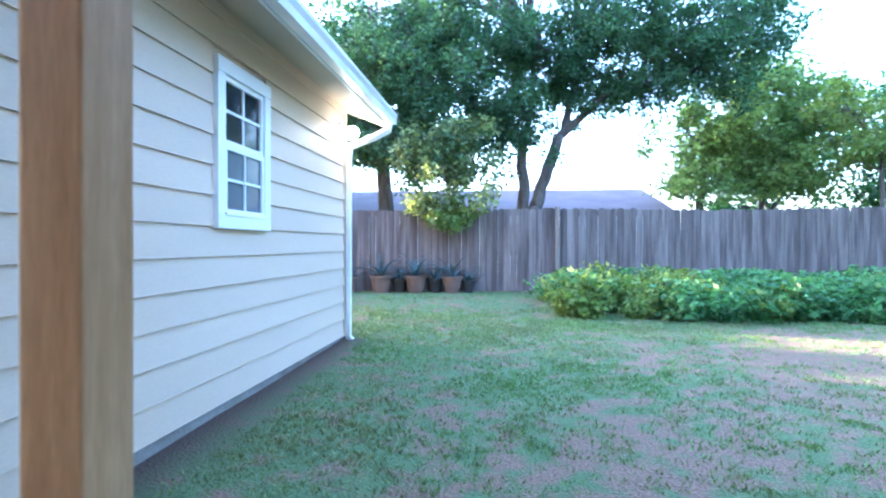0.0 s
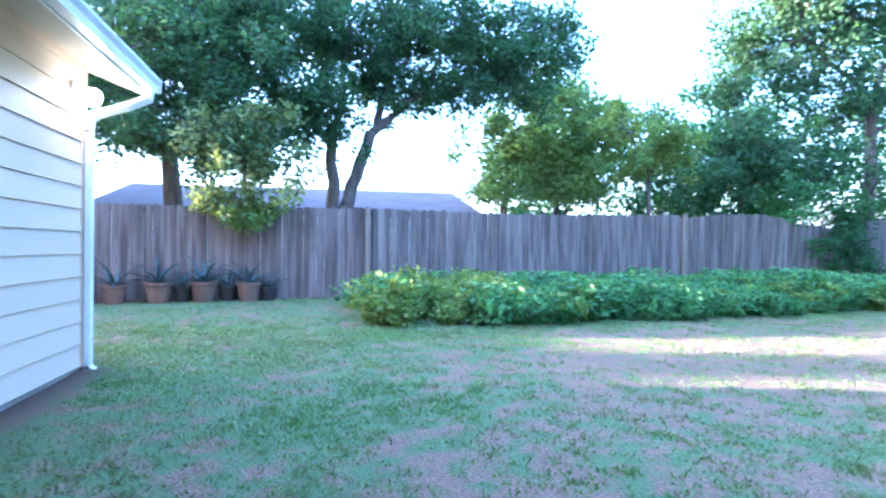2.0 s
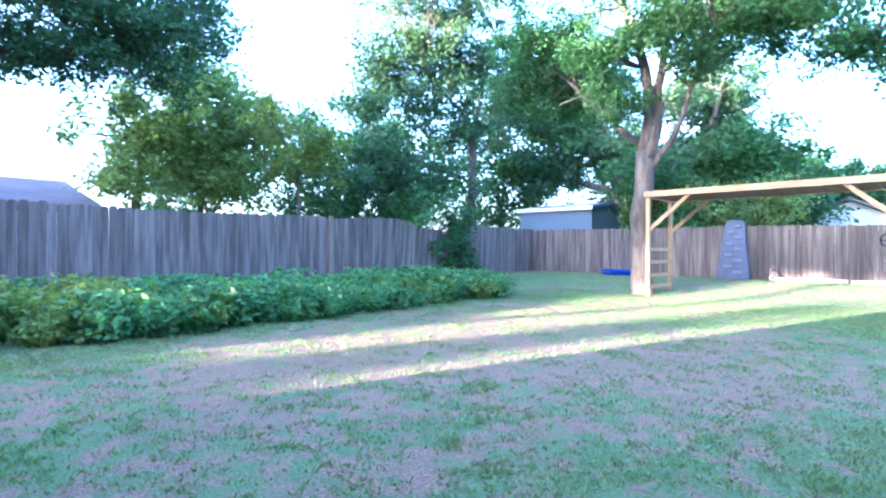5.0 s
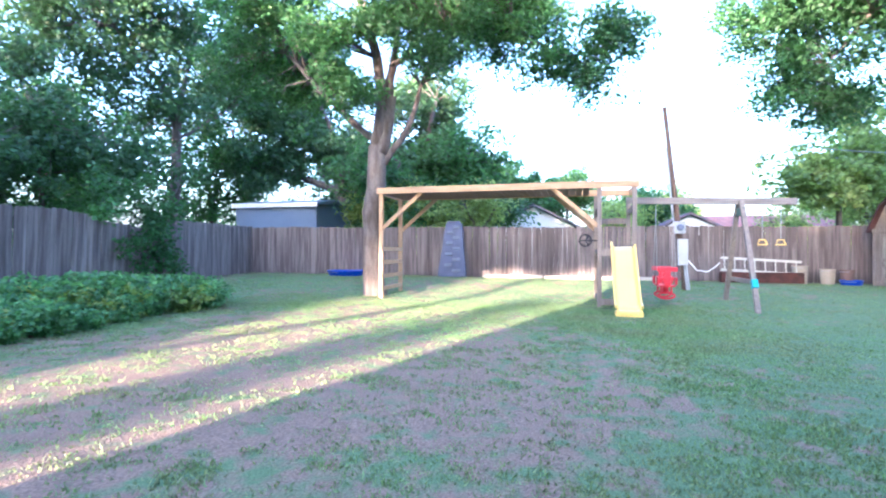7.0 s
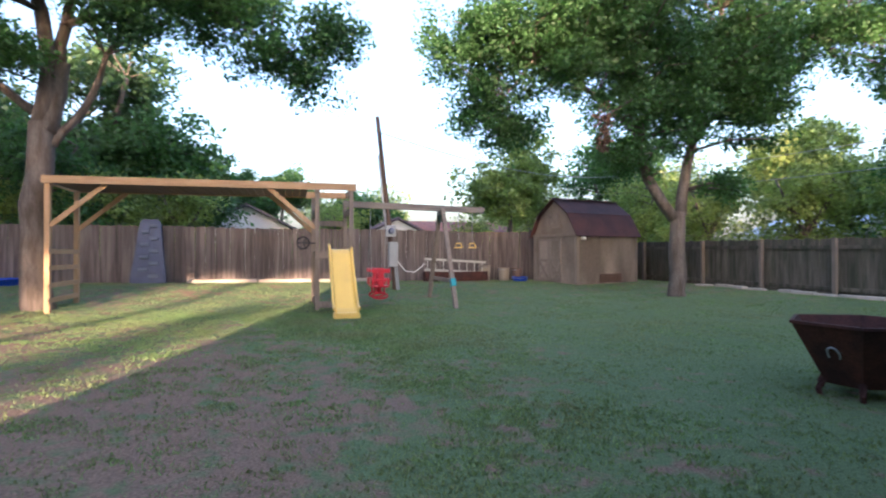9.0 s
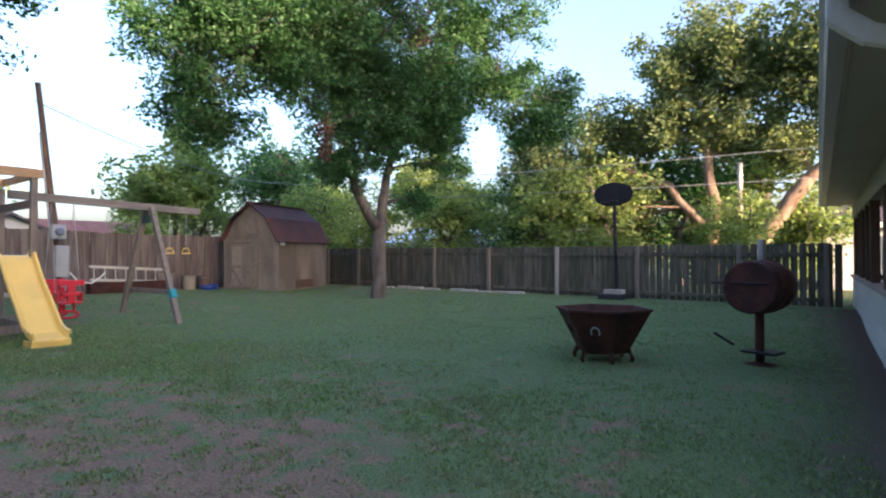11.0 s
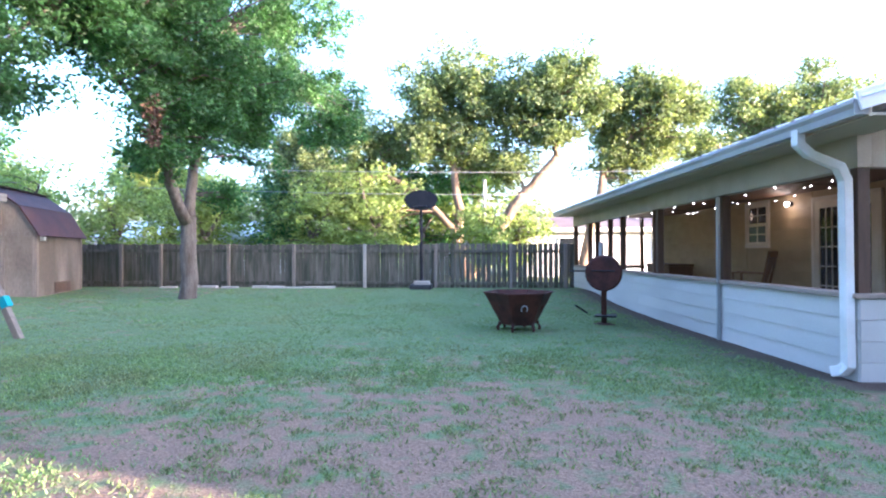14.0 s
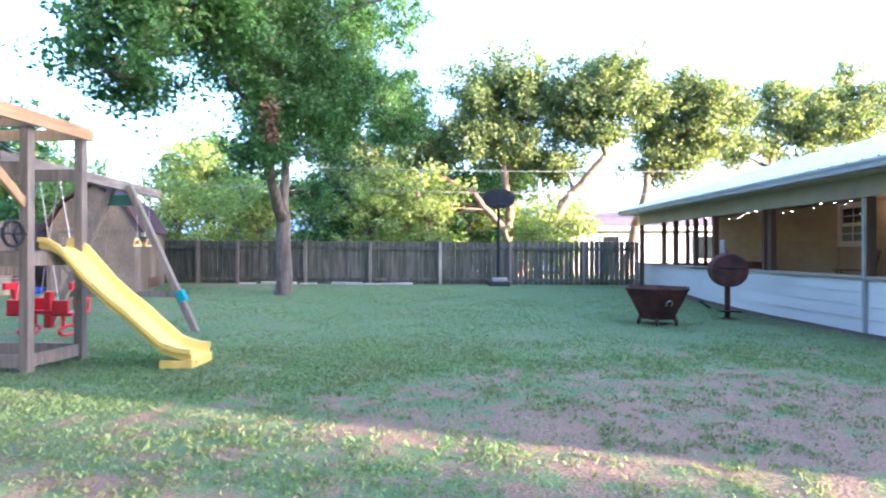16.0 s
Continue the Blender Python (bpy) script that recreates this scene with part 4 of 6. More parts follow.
# ---- gambrel shed ----
def barn_shed():
    c, r, l = Vector((17.27, -6.28)), Vector((17.02, -9.03)), Vector((19.1, -5.72))
    u, v = (r - c), (l - c)
    L, W = u.length, v.length
    yaw = math.atan2(v.y, v.x)
    s = thing("barn_shed", "weathered plywood barn shed with a red-brown gambrel roof", "shed", Matrix.Translation((c.x, c.y, gz(17.3, -7) + 0.02)) @ Matrix.Rotation(yaw, 4, "Z"))
    H, K, R = 1.52, 2.14, 2.60
    prof = [(0, 0), (W, 0), (W, H), (W * 0.82, K), (W / 2, R), (W * 0.18, K), (0, H)]
    bm = BM()
    a = [bm.verts.new((x, 0, z)) for x, z in prof]
    b = [bm.verts.new((x, -L, z)) for x, z in prof]
    n = len(prof)
    bm.faces.new(a)
    bm.faces.new(b[::-1])
    for i in range(n):
        bm.faces.new((a[i], b[i], b[(i + 1) % n], a[(i + 1) % n]))
    part("wall", bm, "shedwall", s)
    rp = [(-0.09, H - 0.06), (W * 0.17, K + 0.03), (W / 2, R + 0.05), (W * 0.83, K + 0.03), (W + 0.09, H - 0.06)]
    for (x0, z0), (x1, z1) in zip(rp, rp[1:]):
        bm = BM()
        d = Vector((x1 - x0, 0, z1 - z0))
        nn = Vector((-d.z, 0, d.x)).normalized() * 0.035
        q = [Vector((x0, 0.12, z0)), Vector((x1, 0.12, z1)), Vector((x1, -L - 0.1, z1)), Vector((x0, -L - 0.1, z0))]
        lo = [bm.verts.new(k) for k in q]
        hi = [bm.verts.new(k + nn) for k in q]
        bm.faces.new(lo[::-1])
        bm.faces.new(hi)
        for i in range(4):
            bm.faces.new((lo[i], lo[(i + 1) % 4], hi[(i + 1) % 4], hi[i]))
        part("roof", bm, "shedroof", s, "red-brown roofing")
    bm = BM()
    plank(bm, (W / 2, 0.13, R + 0.09), (W / 2, -L - 0.11, R + 0.09), 0.2, 0.03, 0.008)
    part("ridge_cap", bm, "shedroof", s)
    # double door, hayloft door and corner boards on the gable front
    x0, x1, zt = W * 0.34, W * 0.88, 1.42
    for a0, a1 in ((x0, (x0 + x1) / 2 - 0.005), ((x0 + x1) / 2 + 0.005, x1)):
        bm = BM()
        box(bm, a0, a1, 0.0, 0.022, 0.08, zt, bevel=0.003)
        d = part("door", bm, "shedwall", s, "weathered plywood door with a cross brace")
        for dims in ((a0, a1, 0.022, 0.04, 0.08, 0.16), (a0, a1, 0.022, 0.04, zt - 0.08, zt), (a0, a1, 0.022, 0.04, 0.68, 0.76), (a0, a0 + 0.07, 0.022, 0.039, 0.16, zt - 0.08), (a1 - 0.07, a1, 0.022, 0.039, 0.16, zt - 0.08)):
            bm = BM()
            box(bm, *dims)
            part("batten", bm, "oldwood", d)
        for p, q in (((a0 + 0.04, 0.034, 0.14), (a1 - 0.04, 0.034, 0.7)), ((a1 - 0.04, 0.032, 0.14), (a0 + 0.04, 0.032, 0.7))):
            bm = BM()
            plank(bm, p, q, 0.02, 0.07, 0.002)
            part("batten", bm, "oldwood", d)
    bm = BM()
    a0, a1, b0, b1 = W * 0.37, W * 0.63, 1.75, 2.2
    box(bm, a0, a1, 0, 0.02, b0, b1)
    d = part("loft_door", bm, "shedwall", s)
    for dims in ((a0, a1, 0.02, 0.038, b0, b0 + 0.06), (a0, a1, 0.02, 0.038, b1 - 0.06, b1), (a0, a0 + 0.06, 0.02, 0.037, b0, b1), (a1 - 0.06, a1, 0.02, 0.037, b0, b1)):
        bm = BM()
        box(bm, *dims)
        part("batten", bm, "oldwood", d)
    bm = BM()
    plank(bm, (a0 + 0.03, 0.032, b0 + 0.03), (a1 - 0.03, 0.032, b1 - 0.03), 0.02, 0.05, 0.002)
    part("batten", bm, "oldwood", d)
    for dims in ((-0.02, 0.0, -0.08, 0.02, 0, H), (-0.018, 0.08, 0.0, 0.018, 0, H), (W - 0.08, W + 0.018, 0, 0.018, 0, H), (-0.02, 0.0, -L, -L + 0.08, 0, H)):
        boxpart("corner_board", dims, "oldwood", s, bevel=0.003)
    boxpart("trim_board", (-0.03, W + 0.03, 0.0, 0.03, H - 0.05, H + 0.04), "oldwood", s, bevel=0.003)
    boxpart("skid", (-0.01, W + 0.01, -L, 0.01, -0.12, 0.0), "oldwood", s)
    boxpart("patch_board", (-0.012, 0.0, -L * 0.72, -L * 0.36, 0.03, 0.3), "brownwood", s, "dark stained patch board", 0.002)
    bm = BM()
    box(bm, -0.09, 0.0, -0.3, -0.18, 1.36, 1.46, bevel=0.01)
    part("lamp_box", bm, "trim", s)


barn_shed()


# ---- fire pit, grill, hoop ----
def fire_pit():
    p = thing("fire_pit", "rusted steel hexagonal fire pit on short feet", "fire pit", Matrix.Translation((6.02, -2.79, gz(6, -2.8))) @ Matrix.Rotation(radians(8), 4, "Z"))
    bm = BM()
    rings = []
    for r, z in ((0.30, 0.10), (0.58, 0.62), (0.60, 0.62), (0.60, 0.645), (0.565, 0.645), (0.29, 0.13)):
        rings.append([bm.verts.new((r * math.cos(k * math.pi / 3), r * math.sin(k * math.pi / 3), z)) for k in range(6)])
    for a, b in zip(rings, rings[1:]):
        for k in range(6):
            bm.faces.new((a[k], a[(k + 1) % 6], b[(k + 1) % 6], b[k]))
    bm.faces.new(rings[0][::-1])
    bm.faces.new(rings[-1])
    part("bowl", bm, "rust", p)
    for k in range(6):
        a = k * math.pi / 3
        bm = BM()
        sweep(bm, [(0.31 * math.cos(a), 0.31 * math.sin(a), 0.14), (0.36 * math.cos(a), 0.36 * math.sin(a), 0.05), (0.34 * math.cos(a), 0.34 * math.sin(a), -0.03)], [0.035, 0.026, 0.022], 8)
        part("foot", bm, "rust", p)
        b = a + math.pi / 6
        mid = Vector((0.395 * math.cos(b), 0.395 * math.sin(b), 0.38))
        t = Vector((-math.sin(b), math.cos(b), 0))
        up = Vector((0.24 * math.cos(b), 0.24 * math.sin(b), 0.52)).normalized()
        bm = BM()
        sweep(bm, [mid + t * (0.05 * math.cos(q)) + up * (0.065 * math.sin(q)) for q in np.linspace(-0.6, math.pi + 0.6, 12)], [0.010] * 12, 6)
        part("horseshoe", bm, "steel" if k % 2 else "rust", p, "horseshoe ornament")


fire_pit()


def barrel_grill():
    g = thing("barrel_grill", "rusted drum grill on a single post", "grill", Matrix.Translation((4.40, -3.62, gz(4.4, -3.6))) @ Matrix.Rotation(radians(-16), 4, "Z"))
    bm = BM()
    prof = ((0.0001, -0.28), (0.29, -0.28), (0.31, -0.265), (0.315, -0.1), (0.325, -0.09), (0.315, -0.08), (0.315, 0.1), (0.325, 0.11), (0.315, 0.12), (0.31, 0.265), (0.29, 0.28), (0.0001, 0.28))
    lathe(bm, prof, n=28)
    bmesh.ops.rotate(bm, verts=bm.verts, matrix=Matrix.Rotation(radians(90), 3, "X"))
    bmesh.ops.translate(bm, verts=bm.verts, vec=(0, 0, 0.93))
    part("drum", bm, "rust", g)
    bm = BM()
    rod(bm, (0, 0, -0.1), (0, 0, 0.64), 0.05)
    part("post", bm, "rust", g)
    bm = BM()
    rod(bm, (0.33, -0.1, 0.96), (0.62, -0.1, 0.96), 0.014)
    rod(bm, (0.2, 0.285, 0.98), (-0.2, 0.285, 0.98), 0.012)
    part("handle", bm, "blackiron", g)
    bm = BM()
    box(bm, -0.22, 0.16, -0.15, 0.15, 0.14, 0.17, bevel=0.006)
    plank(bm, (0.3, 0, 0.2), (0.5, 0.1, 0.34), 0.06, 0.03, 0.004)
    part("tray", bm, "blackiron", g, "dark low tray")
    bm = BM()
    lathe(bm, ((0.2, -0.04), (0.2, 0.0), (0.06, 0.03)), n=16)
    part("base", bm, "rust", g)
    bm = BM()
    rod(bm, (0.05, -0.2, 1.2), (0.05, -0.2, 1.5), 0.045)
    part("chimney", bm, "steel", g, "short steel chimney")


barrel_grill()


def basketball_hoop():
    h = thing("basketball_hoop", "portable basketball hoop with a black fan backboard", "basketball hoop", Matrix.Translation((8.25, -9.75, gz(8.2, -9.8))))
    bm = BM()
    box(bm, -0.32, 0.32, -0.4, 0.4, -0.02, 0.14, bevel=0.04)
    part("base", bm, "blackpot", h)
    boxpart("weight", (-0.25, 0.2, 0.0, 0.3, 0.14, 0.24), "stone", h, "pale concrete slab on the base")
    bm = BM()
    rod(bm, (0, -0.1, 0.1), (0, -0.02, 1.4), 0.05)
    rod(bm, (0, -0.02, 1.38), (0, 0.05, 2.5), 0.042)
    part("pole", bm, "blackiron", h)
    bm = BM()
    pts = [(0.18, -0.3), (0.42, -0.18), (0.5, 0.02), (0.44, 0.16), (0.26, 0.26), (0, 0.3), (-0.26, 0.26), (-0.44, 0.16), (-0.5, 0.02), (-0.42, -0.18), (-0.18, -0.3)]
    f = [bm.verts.new((x, 0.14, 2.62 + z)) for x, z in pts]
    b = [bm.verts.new((x, 0.10, 2.62 + z)) for x, z in pts]
    bm.faces.new(f)
    bm.faces.new(b[::-1])
    for i in range(len(pts)):
        bm.faces.new((f[i], b[i], b[(i + 1) % len(pts)], f[(i + 1) % len(pts)]))
    part("backboard", bm, "blackiron", h, "black fan-shaped backboard")
    bm = BM()
    sweep(bm, [Vector((0, 0.38, 2.42)) + Vector((math.cos(a), math.sin(a), 0)) * 0.22 for a in np.linspace(0, 2 * math.pi, 19)], [0.01] * 19, 6, cap=False)
    part("rim", bm, "blackiron", h)


basketball_hoop()


# ---- pots along the north fence ----
def agave_pot(x, y, s, kind, seed):
    rnd = random.Random(seed)
    p = thing("potted_agave", "grey-green agave in a dusty terracotta pot" if kind == "pot" else "grey-green agave in a black pot", "potted plant", Matrix.Translation((x, y, gz(x, y))) @ Matrix.Scale(s, 4), "pots along the fence")
    bm = BM()
    lathe(bm, ((0.15, -0.02), (0.21, 0.30), (0.235, 0.31), (0.235, 0.36), (0.205, 0.36), (0.19, 0.31)), n=20)
    part("pot", bm, kind, p)
    for i in range(15):
        a, tilt = i * 2.4 + rnd.uniform(-0.2, 0.2), rnd.uniform(0.25, 1.15)
        L = rnd.uniform(0.45, 0.78)
        d = Vector((math.cos(a), math.sin(a), 0))
        w = Vector((-math.sin(a), math.cos(a), 0))
        bm = BM()
        rows = []
        for k in range(5):
            t = k / 4
            c = Vector((0, 0, 0.31)) + d * (L * t * math.sin(tilt + 0.35 * t)) + Vector((0, 0, L * t * math.cos(tilt + 0.5 * t)))
            hw = 0.036 * (1 - t) ** 0.6 + 0.002
            rows.append((bm.verts.new(c - w * hw + Vector((0, 0, 0.012))), bm.verts.new(c), bm.verts.new(c + w * hw + Vector((0, 0, 0.012)))))
        for q, r in zip(rows, rows[1:]):
            bm.faces.new((q[0], q[1], r[1], r[0]))
            bm.faces.new((q[1], q[2], r[2], r[1]))
        part("leaf", bm, "agave", p)


for i, (x, kind, s) in enumerate(((-3.85, "pot", 1.0), (-3.1, "pot", 0.95), (-2.38, "pot", 1.05), (-1.62, "pot", 1.05), (-0.84, "pot", 1.0), (-2.0, "blackpot", 0.85), (-1.22, "blackpot", 0.85), (-0.5, "blackpot", 0.7))):
    agave_pot(x, 11.62 + (0.14 if kind == "blackpot" else 0) + 0.05 * (x + 2), s, kind, 40 + i)


# ---- planted bed ----
def garden_plant(seed, leaf, label):
    rnd = random.Random(seed)
    p = thing("garden_plant", label, "plant", None, "plants in the garden bed")
    bm = BM()
    tips = []
    for i in range(26):
        a, r = rnd.uniform(0, 2 * math.pi), 0.55 * rnd.random() ** 0.6
        top = Vector((math.cos(a) * r, math.sin(a) * r, rnd.uniform(0.42, 0.78) - 0.25 * r))
        base = top * 0.25
        base.z = 0
        mid = base.lerp(top, 0.5) + Vector((0, 0, 0.08))
        sweep(bm, [base, mid, top], [0.008, 0.006, 0.003], 5, cap=False)
        tips += [top, mid + Vector((rnd.gauss(0, 0.06), rnd.gauss(0, 0.06), 0.02)), mid.lerp(base, 0.5) + Vector((rnd.gauss(0, 0.1), rnd.gauss(0, 0.1), 0))]
    part("stem", bm, "plant", p)
    leaf_cloud("foliage", tips, [0.17] * len(tips), 11, 0.125, leaf, seed, 0.7, parent=p)
    return p


def garden_bed():
    rnd = random.Random(5)
    protos = [garden_plant(51, "plant", "bushy bright green vegetable plant"), garden_plant(52, "plant", "bushy bright green vegetable plant"), garden_plant(53, "leaf_yellow", "bushy vegetable plant with sunlight coloured into its leaves")]
    used = set()
    for i in range(25):
        for j in range(5):
            x = 1.35 + i * 0.43 + rnd.uniform(-0.22, 0.22)
            y = 8.62 + j * 0.50 + 0.035 * (x - 1) + rnd.uniform(-0.2, 0.2)
            if x > 10.6 and j > 1:
                continue
            # sunlit end of the bed: sunlight put into the colour with yellow leaves
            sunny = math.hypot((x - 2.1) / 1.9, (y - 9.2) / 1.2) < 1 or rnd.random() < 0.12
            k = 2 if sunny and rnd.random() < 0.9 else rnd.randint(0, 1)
            s = rnd.choice((0.6, 0.75, 0.88, 0.98, 1.12)) * rnd.uniform(0.9, 1.06) * (0.86 if j == 0 else 1.0) * (1.05 if math.hypot(x - 1.8, y - 9.0) < 0.7 else 1.0)
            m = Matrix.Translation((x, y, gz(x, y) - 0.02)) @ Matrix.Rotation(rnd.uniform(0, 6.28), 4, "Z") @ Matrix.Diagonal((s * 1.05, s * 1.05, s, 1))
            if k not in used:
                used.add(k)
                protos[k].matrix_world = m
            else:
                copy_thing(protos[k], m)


def vine():
    v = thing("climbing_vine", "dark green vine hanging over the sagging fence panel", "vine", Matrix.Translation((14.6, 12.95, 0)))
    rnd = random.Random(9)
    pts = [(rnd.gauss(0, 0.55), rnd.gauss(-0.05, 0.16), z) for z in np.linspace(0.5, 2.4, 22)] + [(rnd.gauss(-0.6, 0.7), rnd.gauss(0.2, 0.3), rnd.uniform(2.1, 3.2)) for _ in range(14)]
    bm = BM()
    for q in pts[::3]:
        sweep(bm, [(0.1, 0, 0.1), (q[0] * 0.5, q[1], q[2] * 0.6), q], [0.02, 0.012, 0.005], 5, cap=False)
    part("stem", bm, "bark", v)
    leaf_cloud("foliage", pts, [0.34] * len(pts), 110, 0.13, "leaf", 77, 1.0, parent=v)


# ---- small things along the east fence ----
def bucket(name, label, x, y, r, h, material):
    b = thing(name, label, "bucket", Matrix.Translation((x, y, gz(x, y))))
    bm = BM()
    lathe(bm, ((r * 0.85, -0.02), (r, h - 0.03), (r * 1.06, h - 0.02), (r * 1.06, h), (r * 0.95, h), (r * 0.82, 0.03)), n=18)
    part("body", bm, material, b)
    bm = BM()
    sweep(bm, [(r * 1.05 * math.cos(a), r * 1.05 * math.sin(a), h - 0.05 + 0.0 * a) for a in np.linspace(0, math.pi, 9)], [0.006] * 9, 5)
    part("handle", bm, "steel", b)


bucket("bucket", "beige plastic bucket by the fence", 19.35, -4.05, 0.2, 0.5, "beige")
bucket("bucket", "beige plastic bucket by the fence", 19.4, -4.75, 0.19, 0.42, "beige")
bucket("bucket", "brownish plastic bucket by the fence", 19.45, -5.25, 0.17, 0.4, "pot")
bucket("tub", "low blue plastic tub by the fence", 19.1, -5.2, 0.26, 0.14, "blue")
bucket("paddling_pool", "blue plastic paddling pool upside down on the grass", 19.1, 9.5, 0.62, 0.17, "blue")


def ladder():
    l = thing("ladder", "pale metal ladder lying on edge against the fence", "ladder", Matrix.Translation((19.2, -3.0, gz(19.2, -3))))
    for z, t in ((0.32, 0.0), (0.66, 0.03)):
        bm = BM()
        plank(bm, (t, 1.0, z + 0.06), (t, -1.05, z - 0.06), 0.03, 0.07, 0.004)
        part("rail", bm, "ladder", l)
    for i in range(8):
        bm = BM()
        y = 0.9 - i * 0.26
        rod(bm, (0, y, 0.34 + 0.05 * y), (0.03, y, 0.66 + 0.05 * y), 0.016, n=7)
        part("rung", bm, "ladder", l)
    bm = BM()
    plank(bm, (0.1, 1.0, 0.16), (0.1, -1.1, 0.16), 0.3, 0.3, 0.01)
    part("trestle", bm, "rust", l, "reddish timber under the ladder")


ladder()


def edging():
    for i, (x, y, yaw, L, mt) in enumerate(((19.5, 4.0, 1.0, 1.9, "stone"), (19.45, 2.2, -2.0, 1.6, "stone"), (19.5, 0.4, 0.0, 1.7, "stone"))):
        e = thing("edging_timber", "pale weathered edging timber at the fence foot", "edging", Matrix.Translation((x, y, gz(x, y))) @ Matrix.Rotation(radians(yaw), 4, "Z"), "edging along the fence")
        bm = BM()
        box(bm, -0.07, 0.07, -L / 2, L / 2, -0.03, 0.1, bevel=0.012)
        part("timber", bm, mt, e)
    rnd = random.Random(2)
    for i in range(9):
        x = 15.9 - i * 0.62 if i < 4 else 13.1 - (i - 4) * 0.5
        y = -9.75 + rnd.uniform(-0.08, 0.08)
        e = thing("edging_stone", "flat pale stone at the foot of the fence", "stone", Matrix.Translation((x, y, gz(x, y))) @ Matrix.Rotation(rnd.uniform(-0.2, 0.2), 4, "Z"), "stones along the fence")
        bm = BM()
        box(bm, -0.24, 0.24, -0.1, 0.1, -0.03, rnd.uniform(0.04, 0.09), bevel=0.02)
        part("slab", bm, "stone", e)


edging()


# ---- porch furniture and lights ----
def rocking_chair():
    c = thing("rocking_chair", "brown wooden rocking chair with a spindle back", "chair", MH @ Matrix.Translation((-2.0, -2.86, 0.07)) @ Matrix.Rotation(radians(-46), 4, "Z"))
    for y in (-0.25, 0.25):
        bm = BM()
        sweep(bm, [(-0.5, y, 0.1), (-0.3, y, 0.04), (0, y, 0.02), (0.25, y, 0.04), (0.42, y, 0.09)], [0.018] * 5, 6)
        part("rocker", bm, "chairwood", c)
        bm = BM()
        plank(bm, (0.2, y, 0.03), (0.2, y, 0.77), 0.04, 0.04, 0.004)
        part("leg", bm, "chairwood", c)
        bm = BM()
        plank(bm, (-0.22, y, 0.04), (-0.46, y, 1.2), 0.04, 0.04, 0.004)
        part("back_post", bm, "chairwood", c)
        bm = BM()
        plank(bm, (-0.36, y, 0.76), (0.28, y, 0.78), 0.06, 0.025, 0.004)
        part("arm", bm, "chairwood", c)
    for i in range(6):
        y = -0.18 + i * 0.072
        bm = BM()
        rod(bm, (-0.25, y, 0.45), (-0.44, y, 1.12), 0.011, n=7)
        part("spindle", bm, "chairwood", c)
    for p, q, w in (((-0.45, -0.27, 1.14), (-0.45, 0.27, 1.14), 0.12), ((-0.25, -0.25, 0.46), (-0.25, 0.25, 0.46), 0.05)):
        bm = BM()
        plank(bm, p, q, 0.03, w, 0.006)
        part("back_rail", bm, "chairwood", c)
    bm = BM()
    box(bm, -0.24, 0.24, -0.25, 0.25, 0.4, 0.43, bevel=0.012)
    part("seat", bm, "chairwood", c)


rocking_chair()


def storage_chest():
    c = thing("storage_chest", "dark brown chest behind the porch half wall", "chest", MH @ Matrix.Translation((-1.9, -6.6, 0.07)))
    boxpart("body", (-0.3, 0.3, -0.8, 0.8, -0.01, 0.82), "brownwood", c, bevel=0.015)
    boxpart("lid", (-0.32, 0.32, -0.82, 0.82, 0.822, 0.88), "brownwood", c, bevel=0.015)


storage_chest()


def string_lights():
    rnd = random.Random(4)
    for x0, ya, yb in ((-0.75, 2.4, -8.2), (-1.65, 2.2, -8.2)):
        s = thing("string_lights", "lit string of small warm bulbs under the porch ceiling", "string lights", MH)
        pts, bulbs = [], []
        n = 20
        for i in range(n + 1):
            t = i / n
            y = ya + (yb - ya) * t
            z = 2.33 - 0.12 * abs(math.sin(t * math.pi * 4))
            pts.append((x0 + 0.12 * math.sin(i * 1.7), y, z))
            bulbs.append(pts[-1])
        bm = BM()
        sweep(bm, pts, [0.005] * len(pts), 5)
        part("wire", bm, "blackiron", s)
        for b in bulbs:
            bm = BM()
            bmesh.ops.create_uvsphere(bm, u_segments=10, v_segments=7, radius=0.009, matrix=Matrix.Translation((b[0], b[1], b[2] - 0.06)))
            part("bulb", bm, "bulb", s, "small glowing bulb", smooth=True)


string_lights()


def wall_lamp():
    w = thing("wall_lamp", "lit globe lamp on the porch wall", "lamp", MH @ Matrix.Translation((-2.58, -2.36, 2.18)))
    bm = BM()
    lathe(bm, ((0.05, 0), (0.05, 0.02), (0.02, 0.05)), n=12)
    bmesh.ops.rotate(bm, verts=bm.verts, matrix=Matrix.Rotation(radians(90), 3, "Y"))
    part("mount", bm, "blackiron", w)
    bm = BM()
    bmesh.ops.create_uvsphere(bm, u_segments=14, v_segments=10, radius=0.045, matrix=Matrix.Translation((0.1, 0, 0)))
    part("globe", bm, "bulb", w, "glowing globe", smooth=True)


wall_lamp()
lamp("wall_lamp_light", on_porch(-2.32, -2.36, 2.12), 0.55, (1.0, 0.66, 0.34), 0.06)
for yy in (1.6, -1.2, -4.0, -6.6):
    lamp("string_light", on_porch(-1.2, yy, 2.2), 0.45, (1.0, 0.62, 0.30), 0.15)


